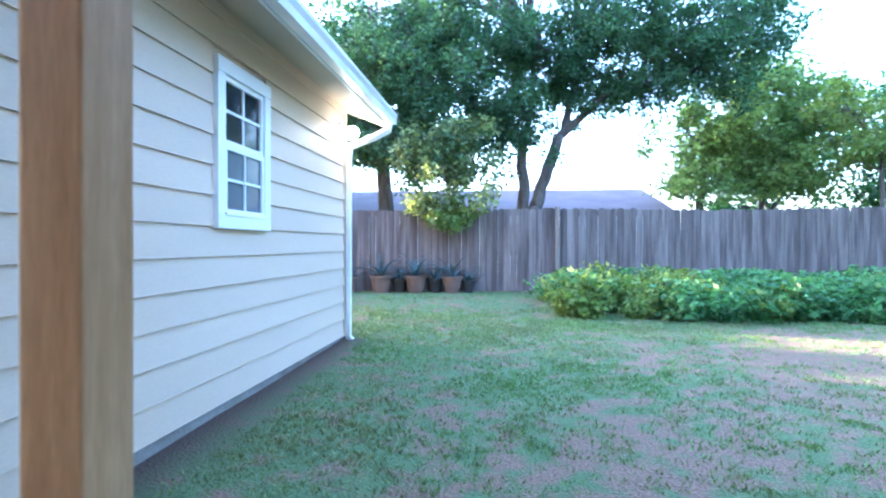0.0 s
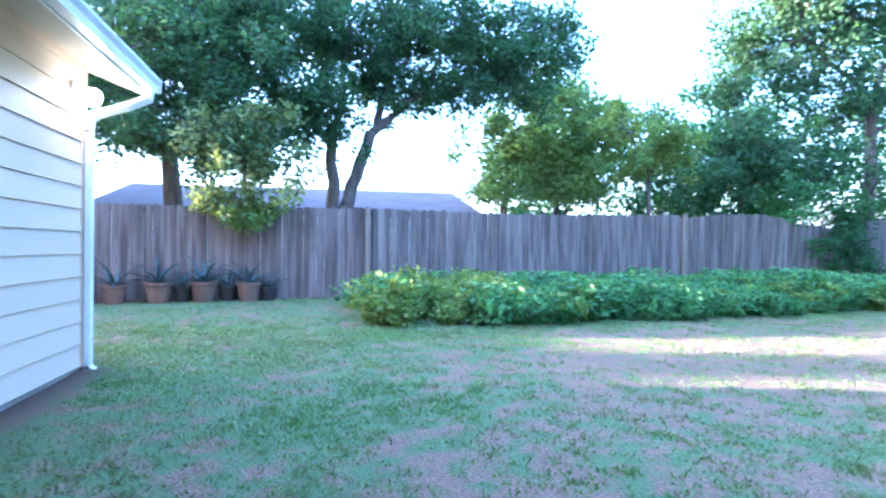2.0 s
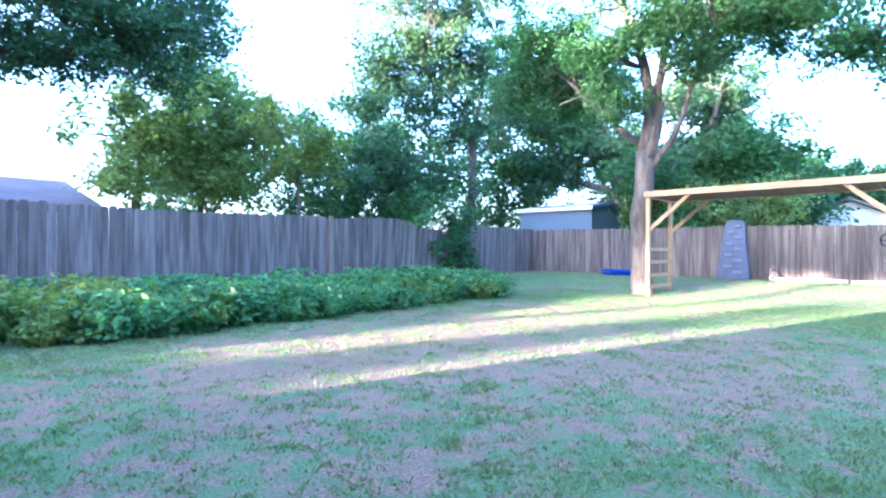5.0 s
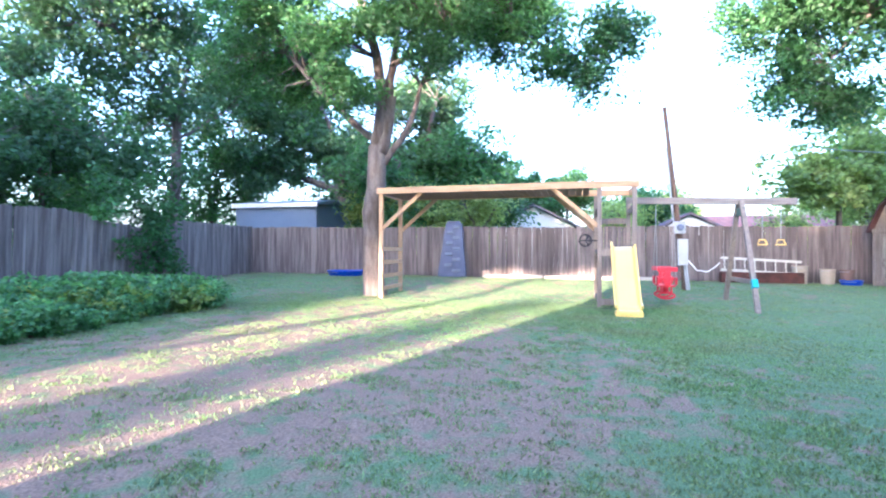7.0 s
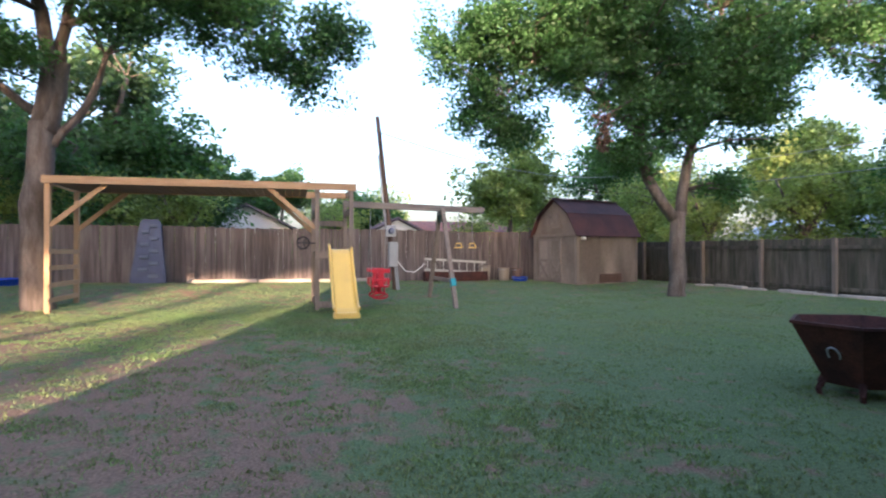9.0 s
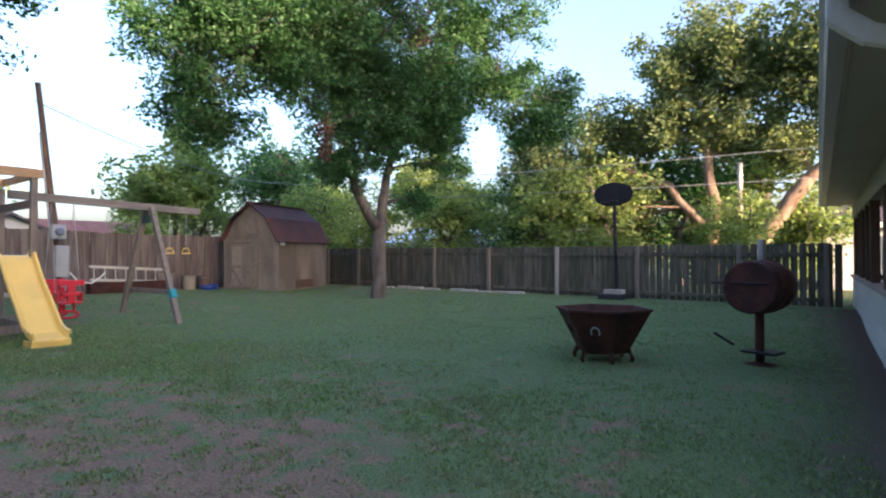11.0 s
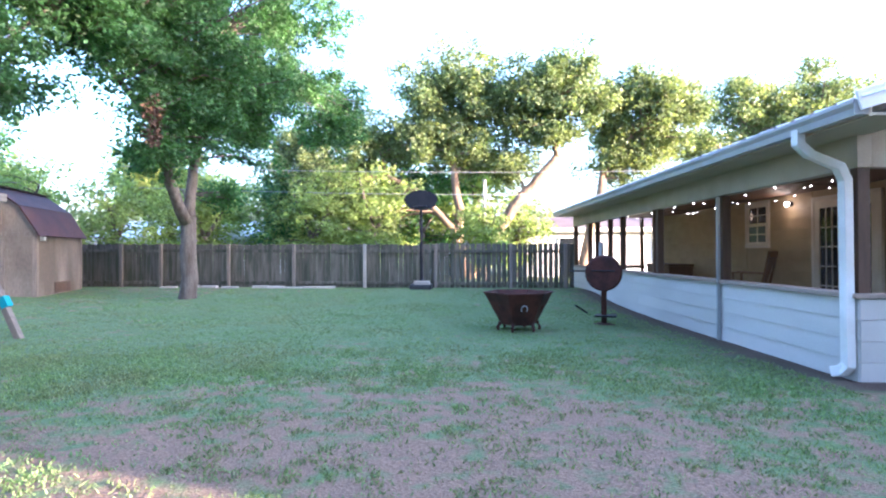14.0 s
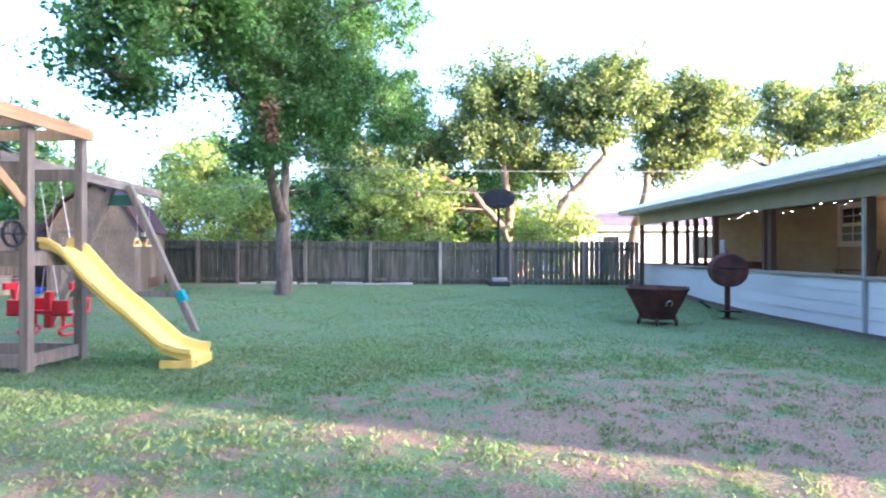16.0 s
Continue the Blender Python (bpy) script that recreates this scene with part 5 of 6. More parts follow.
def red_bin():
    # unidentified red thing, given the shape of a lidded bin on legs
    c = thing("cooler", "unidentified red thing by the garage, made as a lidded bin on dark legs", "cooler", Matrix.Translation((-1.42, 1.36, gz(-1.2, 1.6))))
    bm = BM()
    box(bm, -0.14, 0.14, -0.14, 0.14, 0.56, 0.78, bevel=0.03)
    part("body", bm, "red", c)
    bm = BM()
    box(bm, -0.15, 0.15, -0.15, 0.15, 0.782, 0.83, bevel=0.012)
    part("lid", bm, "red", c)
    for dx in (-0.12, 0.12):
        for dy in (-0.12, 0.12):
            bm = BM()
            rod(bm, (dx, dy, -0.05), (dx, dy, 0.56), 0.015)
            part("leg", bm, "blackiron", c)


red_bin()


# ---- overhead cables ----
def cable(a, b, sag, r=0.012):
    c = thing("overhead_cable", "thin overhead cable beyond the fence", "cable", None, "overhead cables")
    bm = BM()
    a, b = Vector(a), Vector(b)
    pts = [a.lerp(b, i / 16) - Vector((0, 0, sag * 4 * (i / 16) * (1 - i / 16))) for i in range(17)]
    sweep(bm, pts, [r] * 17, 5)
    part("wire", bm, "cable", c)


cable((30, -13.5, 4.4), (-6, -15.5, 3.6), 0.4)
cable((30, -13.9, 5.2), (-6, -15.9, 4.6), 0.4)
cable((17.0, -0.1, 4.5), (26, -13.5, 5.0), 0.5)
pole2 = thing("cable_pole", "pale wooden cable pole beyond the fence", "pole", Matrix.Translation((6.2, -15.2, gz(6.2, -15))))
bm = BM()
sweep(bm, [(0, 0, -0.2), (0, 0, 4.0)], [0.09, 0.07], 10)
part("shaft", bm, "stone", pole2)

# ---- trees ----
def bend(rnd, p, q, k=5, wob=0.08):
    """Points of a slightly crooked limb from p to q."""
    p, q = Vector(p), Vector(q)
    L = (q - p).length
    side = Vector((rnd.gauss(0, 1), rnd.gauss(0, 1), rnd.gauss(0, 0.4))) * L * wob
    return [p.lerp(q, i / k) + side * math.sin(math.pi * i / k) + Vector((rnd.gauss(0, 1), rnd.gauss(0, 1), rnd.gauss(0, 1))) * (L * 0.007 if 0 < i < k else 0) for i in range(k + 1)]


def tree(label, at, limbs, crowns, leaf, seed, bark="bark", size=0.17, per=90, clumps=150, clump_r=(0.45, 0.85), group="", root=None, twig=True):
    """limbs: (start, end, start radius, end radius) from the foot. crowns: ellipsoids (centre, half axes, share). Twigs reach every clump."""
    rnd = random.Random(seed)
    z0 = gz(*at) if root is None else root
    e = thing("tree", label, "tree", Matrix.Translation((at[0], at[1], z0)), group)
    meshes, spine = [], []
    for i, (p, q, r0, r1) in enumerate(limbs):
        bm = BM()
        meshes.append(bm)
        pts = bend(rnd, p, q, 7, 0.015 if p[2] <= 0.05 else 0.05)
        rad = [r0 + (r1 - r0) * j / 7 for j in range(8)]
        if p[2] <= 0.05:
            pts[0] = Vector(p) - Vector((0, 0, 0.15))
            rad[0] = r0 * 1.45
            pts[1:1] = [Vector(p).lerp(Vector(pts[2] if len(pts) > 2 else q), 0.05) + Vector((0, 0, 0.12))]
            rad[1:1] = [r0 * 1.08]
        sweep(bm, pts, rad, 12 if r0 > 0.1 else 7)
        spine += [(pt, rr, i) for pt, rr in zip(pts[2:], rad[2:])]
    cen, rr = [], []
    total = sum(c[2] for c in crowns)
    for (cc, ax, share) in crowns:
        for _ in range(max(3, int(clumps * share / total))):
            d = Vector((rnd.gauss(0, 1), rnd.gauss(0, 1), rnd.gauss(0, 1))).normalized() * (1.05 * rnd.random() ** 0.5)
            d += Vector((rnd.gauss(0, 0.2), rnd.gauss(0, 0.2), rnd.gauss(0, 0.22)))
            c = Vector((cc[0] + d.x * ax[0], cc[1] + d.y * ax[1], cc[2] + d.z * ax[2]))
            cen.append(c)
            rr.append(rnd.uniform(*clump_r))
    if twig:
        for c in cen[::2]:
            near, r, k = min(spine, key=lambda s: (s[0] - c).length + max(0, s[0].z - c.z) * 0.8)
            mid = near.lerp(c, 0.55) + Vector((rnd.gauss(0, 0.15), rnd.gauss(0, 0.15), rnd.uniform(0, 0.25)))
            b = min(r * 0.6, 0.02 + 0.012 * (c - near).length)
            sweep(meshes[k], [near, mid, c], [b, b * 0.6, 0.006], 4, cap=False)
    for bm, limb in zip(meshes, limbs):
        part("trunk" if limb[0][2] <= 0.05 else "limb", bm, bark, e, smooth=True)
    leaf_cloud("crown", cen, rr, per, size, leaf, seed, parent=e)
    return e


# pecan tree beside the climbing frame
tree("tall pecan tree with a forked grey trunk", (14.6, 6.75),
     [((0.0, 0.0, 0.0), (-0.1, -0.09, 3.71), 0.27, 0.22),
      ((-0.1, -0.0, 3.44), (-0.4, 0.38, 7.45), 0.16, 0.1),
      ((-0.1, -0.15, 3.51), (0.0, -0.37, 4.95), 0.2, 0.16),
      ((0.0, -0.34, 4.75), (0.2, -0.51, 7.76), 0.12, 0.06),
      ((-0.1, -0.26, 3.3), (-0.2, -1.21, 5.1), 0.09, 0.05),
      ((0.0, -0.37, 5.63), (-0.2, -3.26, 6.61), 0.08, 0.04),
      ((-0.2, -3.13, 6.56), (-0.2, -5.1, 5.19), 0.05, 0.015),
      ((0.0, 0.01, 3.87), (0.4, 3.09, 6.93), 0.09, 0.04)],
     [((-0.4, 2.6, 7.1), (1.3, 1.3, 0.7), 0.9),
      ((-1.4, 0.6, 6.0), (0.7, 0.7, 0.6), 0.4),
      ((-1.2, -0.9, 6.2), (0.9, 0.9, 0.6), 0.5),
      ((-1.0, -1.8, 5.6), (0.6, 0.6, 0.6), 0.3),
      ((-0.4, -2.4, 6.4), (1.0, 1.0, 0.6), 0.7),
      ((-0.2, -3.6, 6.4), (1.1, 1.1, 0.6), 0.6),
      ((-0.2, -4.1, 5.4), (0.8, 0.8, 0.4), 0.3),
      ((-0.2, -5.1, 4.8), (0.5, 0.5, 0.5), 0.2),
      ((-0.2, -5.5, 5.9), (0.6, 0.6, 0.6), 0.4),
      ((1.0, 4.3, 6.5), (1.1, 1.1, 0.8), 0.9),
      ((-1.1, 0.2, 4.9), (0.6, 0.6, 0.4), 0.3),
      ((0.0, -1.6, 8.1), (4.4, 2.6, 1.1), 4.7),
      ((1.0, 2.4, 5.7), (0.9, 0.9, 0.9), 0.8)],
     "leaf", 11, per=115, clumps=760, size=0.115, clump_r=(0.25, 0.6), root=0.0)
# elm beside the barn shed
tree("broad elm with a low forked trunk on the lawn", (14.05, -7.25),
     [((0.0, 0.0, 0.0), (0.0, -0.06, 2.23), 0.21, 0.18),
      ((0.0, 0.07, 2.08), (0.05, 1.09, 4.36), 0.15, 0.1),
      ((0.0, -0.15, 2.16), (-0.05, -0.67, 4.5), 0.15, 0.1),
      ((0.05, 1.09, 4.22), (1.15, 3.97, 6.32), 0.09, 0.03),
      ((0.05, 0.92, 3.94), (0.35, 1.11, 6.93), 0.08, 0.04),
      ((-0.05, -0.67, 4.35), (-0.25, -1.21, 7.4), 0.09, 0.04),
      ((-0.05, -0.67, 4.35), (-1.65, -3.57, 6.52), 0.07, 0.02),
      ((0.95, 3.44, 6.05), (1.55, 4.51, 4.37), 0.04, 0.012)],
     [((1.5, 4.4, 5.1), (1.0, 1.0, 1.0), 1.0),
      ((1.3, 5.1, 6.4), (1.0, 1.0, 1.0), 0.9),
      ((0.9, 3.8, 6.7), (1.3, 1.3, 0.8), 1.1),
      ((1.5, 3.8, 4.4), (0.7, 0.7, 0.5), 0.3),
      ((0.3, 1.8, 6.7), (1.8, 1.8, 1.3), 2.6), ((0.5, 2.8, 6.0), (1.1, 1.3, 0.8), 1.0), ((-0.9, -1.2, 5.4), (1.3, 1.4, 0.8), 1.2),
      ((-0.1, 1.4, 5.0), (1.0, 1.0, 0.8), 0.8),
      ((-0.2, -0.2, 6.3), (1.8, 1.8, 1.3), 2.3),
      ((-0.2, -0.2, 4.6), (1.3, 1.3, 0.7), 1.0),
      ((-0.9, -1.6, 4.6), (0.8, 0.8, 0.7), 0.6),
      ((-1.1, -2.2, 6.4), (1.3, 1.3, 1.0), 1.4),
      ((-0.1, 1.1, 3.6), (0.8, 0.7, 0.35), 0.3),
      ((-2.1, -3.7, 6.7), (1.2, 1.2, 0.7), 0.8),
      ((-2.5, -4.6, 5.5), (1.0, 1.0, 0.7), 0.7),
      ((-0.4, -1.1, 3.0), (0.6, 0.6, 0.4), 0.2),
      ((0.1, 1.2, 8.6), (4.3, 2.6, 1.2), 5.0),
      ((-1.6, -2.7, 8.3), (1.9, 1.9, 0.9), 1.7),
      ((-2.7, -5.9, 6.4), (0.9, 0.9, 0.9), 0.8),
      ((0.2, 1.6, 3.6), (0.5, 0.5, 0.4), 0.2)],
     "leaf", 12, per=115, clumps=1450, size=0.115, clump_r=(0.25, 0.6), root=0.0)
dead = thing("dead_branch", "hanging spray of dead brown leaves in the elm", "branch", Matrix.Translation((13.0, -5.0, 0)))
bm = BM()
sweep(bm, [(0.3, -0.6, 4.8), (0.6, 0, 4.4), (0.55, 0.1, 3.7)], [0.03, 0.02, 0.008], 6)
part("twig", bm, "bark", dead)
leaf_cloud("dead_foliage", [(0.62, 0.05, 4.4), (0.6, 0.05, 4.05), (0.55, 0.1, 3.75)], [0.2, 0.2, 0.16], 90, 0.13, "leaf_dead", 5, 1.5, parent=dead)

# dark oak behind the north fence, with a low bough over it
tree("large dark oak with a forked trunk behind the fence", (0.85, 14.6),
     [((0.0, 0.0, 0.0), (-0.12, 0.0, 3.87), 0.2, 0.13),
      ((0.06, 0.0, 0.0), (0.2, 0.0, 2.2), 0.22, 0.17), ((0.2, 0.0, 2.1), (0.83, 0.1, 4.1), 0.17, 0.14),
      ((-0.12, 0.0, 3.72), (-1.73, -1.0, 5.07), 0.12, 0.05),
      ((-0.12, 0.0, 3.72), (0.08, 0.2, 6.72), 0.11, 0.05),
      ((0.83, 0.1, 4.03), (2.42, 0.2, 5.49), 0.12, 0.05),
      ((0.83, 0.1, 4.03), (1.35, 0.4, 6.76), 0.11, 0.05),
      ((2.13, 0.2, 5.2), (4.4, 0.2, 5.74), 0.06, 0.03),
      ((-1.33, -0.7, 4.73), (-3.72, -1.4, 5.52), 0.07, 0.03),
      ((-0.63, -0.4, 4.23), (-2.04, -1.7, 2.92), 0.06, 0.03)],
     [((-4.0, -1.4, 5.0), (1.4, 1.4, 1.5), 2.0),
      ((-2.3, -1.6, 4.9), (1.4, 1.4, 1.1), 1.5),
      ((-1.5, -0.6, 6.4), (1.6, 1.6, 0.8), 1.3),
      ((-1.9, -1.7, 3.3), (1.2, 1.2, 0.8), 0.9),
      ((-0.5, -0.8, 4.4), (1.1, 1.1, 1.1), 1.2),
      ((0.2, -0.2, 6.1), (1.6, 1.6, 1.0), 1.6),
      ((1.8, 0.0, 6.6), (1.6, 1.6, 1.2), 1.8),
      ((1.6, 0.6, 5.2), (1.2, 1.2, 0.8), 0.9),
      ((3.4, 0.0, 6.6), (1.6, 1.6, 1.1), 1.8),
      ((3.1, 0.2, 5.3), (1.2, 1.2, 0.7), 0.8),
      ((4.7, 0.2, 5.9), (1.3, 1.3, 0.9), 1.1),
      ((5.5, 0.2, 6.9), (1.1, 1.1, 0.9), 1.0),
      ((-3.2, -1.0, 3.6), (1.5, 1.2, 0.8), 1.2), ((-2.6, -1.2, 6.4), (1.8, 1.4, 1.0), 1.6), ((0.1, 0.4, 9.3), (4.9, 2.6, 1.3), 5.0)],
     "leaf_dark", 13, per=115, clumps=1020, size=0.12, clump_r=(0.25, 0.6), root=0.0)
bough = thing("hanging_bough", "low leafy bough hanging over the board fence", "branch", Matrix.Translation((-0.9, 12.15, 0)))
bm = BM()
sweep(bm, [(-0.4, 0.6, 3.6), (-0.2, 0.2, 3.0), (0.0, -0.3, 2.3), (0.1, -0.5, 1.6)], [0.04, 0.03, 0.02, 0.008], 6)
part("branch", bm, "bark", bough)
rb = random.Random(3)
leaf_cloud("foliage", [(rb.gauss(-0.1, 0.5), rb.gauss(-0.3, 0.3), rb.uniform(2.0, 3.7)) for _ in range(44)], [0.32] * 44, 100, 0.125, "leaf_olive", 6, 1.0, parent=bough)
# sun on the bough's low tip, put into the leaf colour
leaf_cloud("low_foliage", [(rb.gauss(0.1, 0.3), rb.gauss(-0.4, 0.2), rb.uniform(1.45, 2.1)) for _ in range(11)], [0.24] * 11, 90, 0.125, "leaf_yellow", 7, 1.0, parent=bough, label="leaves at the low tip, sunlight coloured in as yellow-green")

tree("oak behind the pots beyond the fence", (-3.4, 16.8), [((0, 0, 0), (-0.2, 0, 4.0), 0.3, 0.2), ((-0.2, 0, 3.8), (-2.4, 0, 7.5), 0.15, 0.05), ((-0.2, 0, 3.8), (1.8, 0.3, 7.0), 0.14, 0.05)],
     [((-0.4, 0, 7.0), (3.6, 2.6, 2.4), 5), ((-1.5, -0.8, 4.2), (2.0, 1.4, 1.0), 1)], "leaf_dark", 14, per=90, clumps=110, size=0.2)
tree("young light green tree just behind the fence", (10.12, 15.6),
     [((0.0, 0.0, 0.0), (-0.01, 0.0, 3.63), 0.07, 0.05),
      ((-0.01, 0.0, 3.45), (-0.93, 0.0, 4.98), 0.04, 0.015),
      ((-0.01, 0.0, 3.45), (0.91, -0.0, 4.84), 0.04, 0.015)],
     [((-1.0, -0.0, 4.8), (0.9, 0.9, 0.7), 0.6),
      ((0.0, 0.0, 4.6), (1.1, 1.1, 0.8), 0.9),
      ((0.9, 0.0, 4.1), (0.9, 0.9, 0.7), 0.6),
      ((-0.7, -0.2, 3.7), (0.9, 0.9, 0.5), 0.5)],
     "leaf_yellow", 15, per=90, clumps=60, size=0.15, clump_r=(0.25, 0.5), root=0.0)
# woods north-east of the yard
tree("bright green broad-leaved tree beyond the fence", (6.41, 18.0),
     [((0.0, 0.0, 0.0), (0.11, 0.0, 4.33), 0.16, 0.1),
      ((0.11, 0.0, 4.24), (1.82, 0.0, 6.05), 0.08, 0.03),
      ((1.6, 0.0, 0.0), (1.83, 0.0, 4.51), 0.12, 0.06)],
     [((0.3, 0.0, 4.7), (1.4, 1.4, 1.1), 1.5),
      ((1.8, 0.0, 6.2), (1.3, 1.3, 1.0), 1.3),
      ((-0.2, -0.4, 3.3), (1.1, 1.1, 0.8), 0.8),
      ((1.7, -0.2, 4.3), (1.5, 1.5, 1.1), 1.7),
      ((3.3, 0.3, 5.3), (1.0, 1.0, 1.2), 1.2),
      ((2.4, -0.5, 3.4), (1.5, 1.5, 0.7), 1.0)],
     "leaf_far", 16, per=100, clumps=230, size=0.18, clump_r=(0.35, 0.8), root=0.0)
tree("tall deep green woodland tree beyond the fence", (20.16, 17.0),
     [((0.0, 0.0, 0.0), (-0.03, -0.0, 6.97), 0.24, 0.16),
      ((-0.02, 0.0, 6.74), (-3.28, 0.2, 9.12), 0.12, 0.05),
      ((-0.02, 0.0, 6.74), (1.79, -0.0, 11.47), 0.12, 0.05),
      ((-0.01, 0.0, 4.84), (-5.43, 0.2, 4.98), 0.07, 0.03),
      ((-0.02, 0.0, 5.55), (5.14, 0.4, 8.51), 0.07, 0.03)],
     [((-4.5, 1.0, 8.8), (1.5, 1.5, 1.2), 1.8),
      ((-5.4, 1.0, 6.9), (1.1, 1.1, 0.9), 1.1),
      ((-2.9, 0.0, 9.6), (1.7, 1.7, 1.3), 2.1),
      ((-3.2, 0.5, 7.5), (1.5, 1.5, 1.0), 1.5),
      ((-5.4, 0.0, 4.8), (1.7, 1.7, 0.9), 1.5),
      ((-1.1, -0.5, 9.4), (1.8, 1.8, 1.6), 2.8),
      ((-0.8, 0.0, 6.8), (1.8, 1.8, 1.1), 2.1),
      ((-3.4, -0.5, 3.9), (2.2, 2.2, 0.8), 1.8),
      ((3.3, 0.5, 9.2), (1.9, 1.9, 1.9), 3.6),
      ((-7.0, 0.5, 3.5), (1.5, 1.5, 0.9), 1.3),
      ((-2.4, 0.0, 12.2), (4.3, 2.6, 1.3), 5.5)],
     "leaf_dark", 17, per=105, clumps=430, size=0.19, clump_r=(0.4, 0.95), root=0.0)
tree("old tree with spreading dark limbs behind the metal shed", (27.0, 13.27),
     [((0.0, 0.0, 0.0), (0.0, 0.0, 4.49), 0.35, 0.28),
      ((0.0, 0.0, 4.06), (-0.4, 3.24, 5.18), 0.22, 0.1),
      ((0.0, 0.0, 4.35), (0.0, 1.13, 8.34), 0.2, 0.08),
      ((0.0, 0.0, 4.35), (0.0, -3.73, 7.05), 0.15, 0.06),
      ((-1.0, -4.84, 2.36), (-1.0, -5.05, 8.03), 0.14, 0.09),
      ((-0.4, 3.07, 5.11), (0.0, 3.83, 8.59), 0.1, 0.04)],
     [((0.0, 3.8, 8.6), (2.4, 2.4, 1.8), 4.4),
      ((1.0, 2.3, 10.8), (2.4, 2.4, 1.5), 3.7),
      ((-1.0, 3.9, 5.4), (2.1, 2.1, 1.2), 2.4),
      ((0.0, 1.1, 6.6), (2.0, 2.0, 1.3), 2.7),
      ((0.0, -4.3, 8.1), (1.9, 1.9, 1.4), 2.6),
      ((-0.5, -4.4, 5.6), (1.6, 1.6, 1.1), 1.7),
      ((1.0, -6.3, 5.4), (1.5, 1.5, 1.0), 1.4),
      ((1.0, -6.5, 3.5), (1.9, 1.9, 1.1), 2.1),
      ((0.5, -1.2, 5.4), (1.7, 1.7, 1.1), 2.0)],
     "leaf_dark", 18, per=100, clumps=420, size=0.27, clump_r=(0.55, 1.0), root=0.0)

def bg_tree(kind, seed, leaf, bark, h, spread, low, per=62, clumps=125, size=0.30, lean=(0, 0)):
    return tree(kind, (0, 0), [((0, 0, 0), (lean[0] * 0.5, lean[1] * 0.5, h * 0.42), 0.28, 0.2), ((lean[0] * 0.5, lean[1] * 0.5, h * 0.4), (lean[0] - spread * 0.5, lean[1], h * 0.8), 0.15, 0.05), ((lean[0] * 0.5, lean[1] * 0.5, h * 0.4), (lean[0] + spread * 0.45, lean[1] + 0.4, h * 0.85), 0.14, 0.05)],
                [((lean[0], lean[1], h * 0.72), (spread, spread * 0.9, h * 0.27), 5), ((lean[0] - spread * 0.45, lean[1], h * low + 1.0), (spread * 0.55, spread * 0.6, h * 0.14), 1.4), ((lean[0] + spread * 0.5, lean[1], h * (low + 0.08) + 1.0), (spread * 0.5, spread * 0.6, h * 0.14), 1.4)],
                leaf, seed, bark=bark, size=size, per=per, clumps=clumps, clump_r=(0.6, 1.2), root=0.0)


def plant_out(proto, spots):
    x, y, yaw, s0 = spots[0]
    proto.matrix_world = Matrix.Translation((x, y, gz(x, y))) @ Matrix.Rotation(radians(yaw), 4, "Z") @ Matrix.Scale(s0, 4)
    for x, y, yaw, s in spots[1:]:
        copy_thing(proto, Matrix.Translation((x, y, gz(x, y))) @ Matrix.Rotation(radians(yaw), 4, "Z") @ Matrix.Scale(s / s0, 4))


A = bg_tree("deep green woodland tree beyond the fence", 21, "leaf", "bark", 9.5, 3.6, 0.22)
A["group"] = "trees beyond the fence"
B = bg_tree("green broad-leaved tree beyond the fence", 22, "leaf", "bark", 8.5, 3.4, 0.15)
B["group"] = "trees beyond the fence"
C = bg_tree("small yellow-green tree in a neighbouring garden", 23, "leaf_far", "bark", 6.0, 2.6, 0.12, clumps=80, per=70, size=0.26)
C["group"] = "trees beyond the fence"
# copies west of x = -12 are unseen, added to block the low sun
plant_out(A, [(13.8, 20.5, 0, 0.72), (20.5, 22.5, 30, 0.85), (25.5, 19.5, 250, 0.8), (30.5, 15.0, 300, 0.8), (28.5, 10.0, 120, 0.62), (-9, 18, 80, 1.0), (-15, 19.2, 180, 1.0), (-15.5, 6.1, 20, 0.92), (-15, 0.8, 70, 1.0), (-13, -6, 110, 1.05), (-21, 27, 80, 1.35), (-24, 34, 10, 1.4), (-22, 41, 200, 1.4), (-29, 23, 140, 1.3), (-21, 2.4, 30, 1.2)])
plant_out(B, [(10.2, 22.0, 160, 0.62), (16.0, 18.6, 40, 0.62), (23.0, 9.8, 250, 0.6), (34, 9, 10, 0.7), (41, 3.5, 130, 0.7), (36, 12.5, 200, 0.85), (-18, 23, 60, 1.1), (29, -14.5, 20, 0.85), (36, -21, 140, 1.0), (-15.2, 16.6, 30, 0.72), (14.2, -17.6, 80, 0.6), (9.0, -19.5, 10, 0.62)])
plant_out(C, [(22.0, -4.6, 60, 0.38), (24.5, 6.0, 100, 0.6), (23.5, 8.6, 10, 0.6), (25, 10.5, 200, 0.66), (28.5, -0.2, 140, 0.55), (17.6, -15.4, 30, 0.7), (13.2, -15.6, 330, 0.7), (10.8, -16.4, 45, 0.78), (6.2, -15.0, 110, 0.5), (12.0, -21.5, 190, 1.2), (6.5, -23, 60, 1.25), (4.6, -18.6, 260, 0.6), (27.5, -9.5, 0, 0.7), (42, -4, 40, 0.9), (39, -13, 90, 0.9), (29.5, -17.5, 200, 0.9), (23.5, -13.0, 160, 0.7), (32, -22, 10, 1.1), (25, 0.5, 170, 0.45), (20.0, -13.4, 80, 0.62), (16.4, -20, 120, 0.8), (20.5, -21, 220, 0.85)])

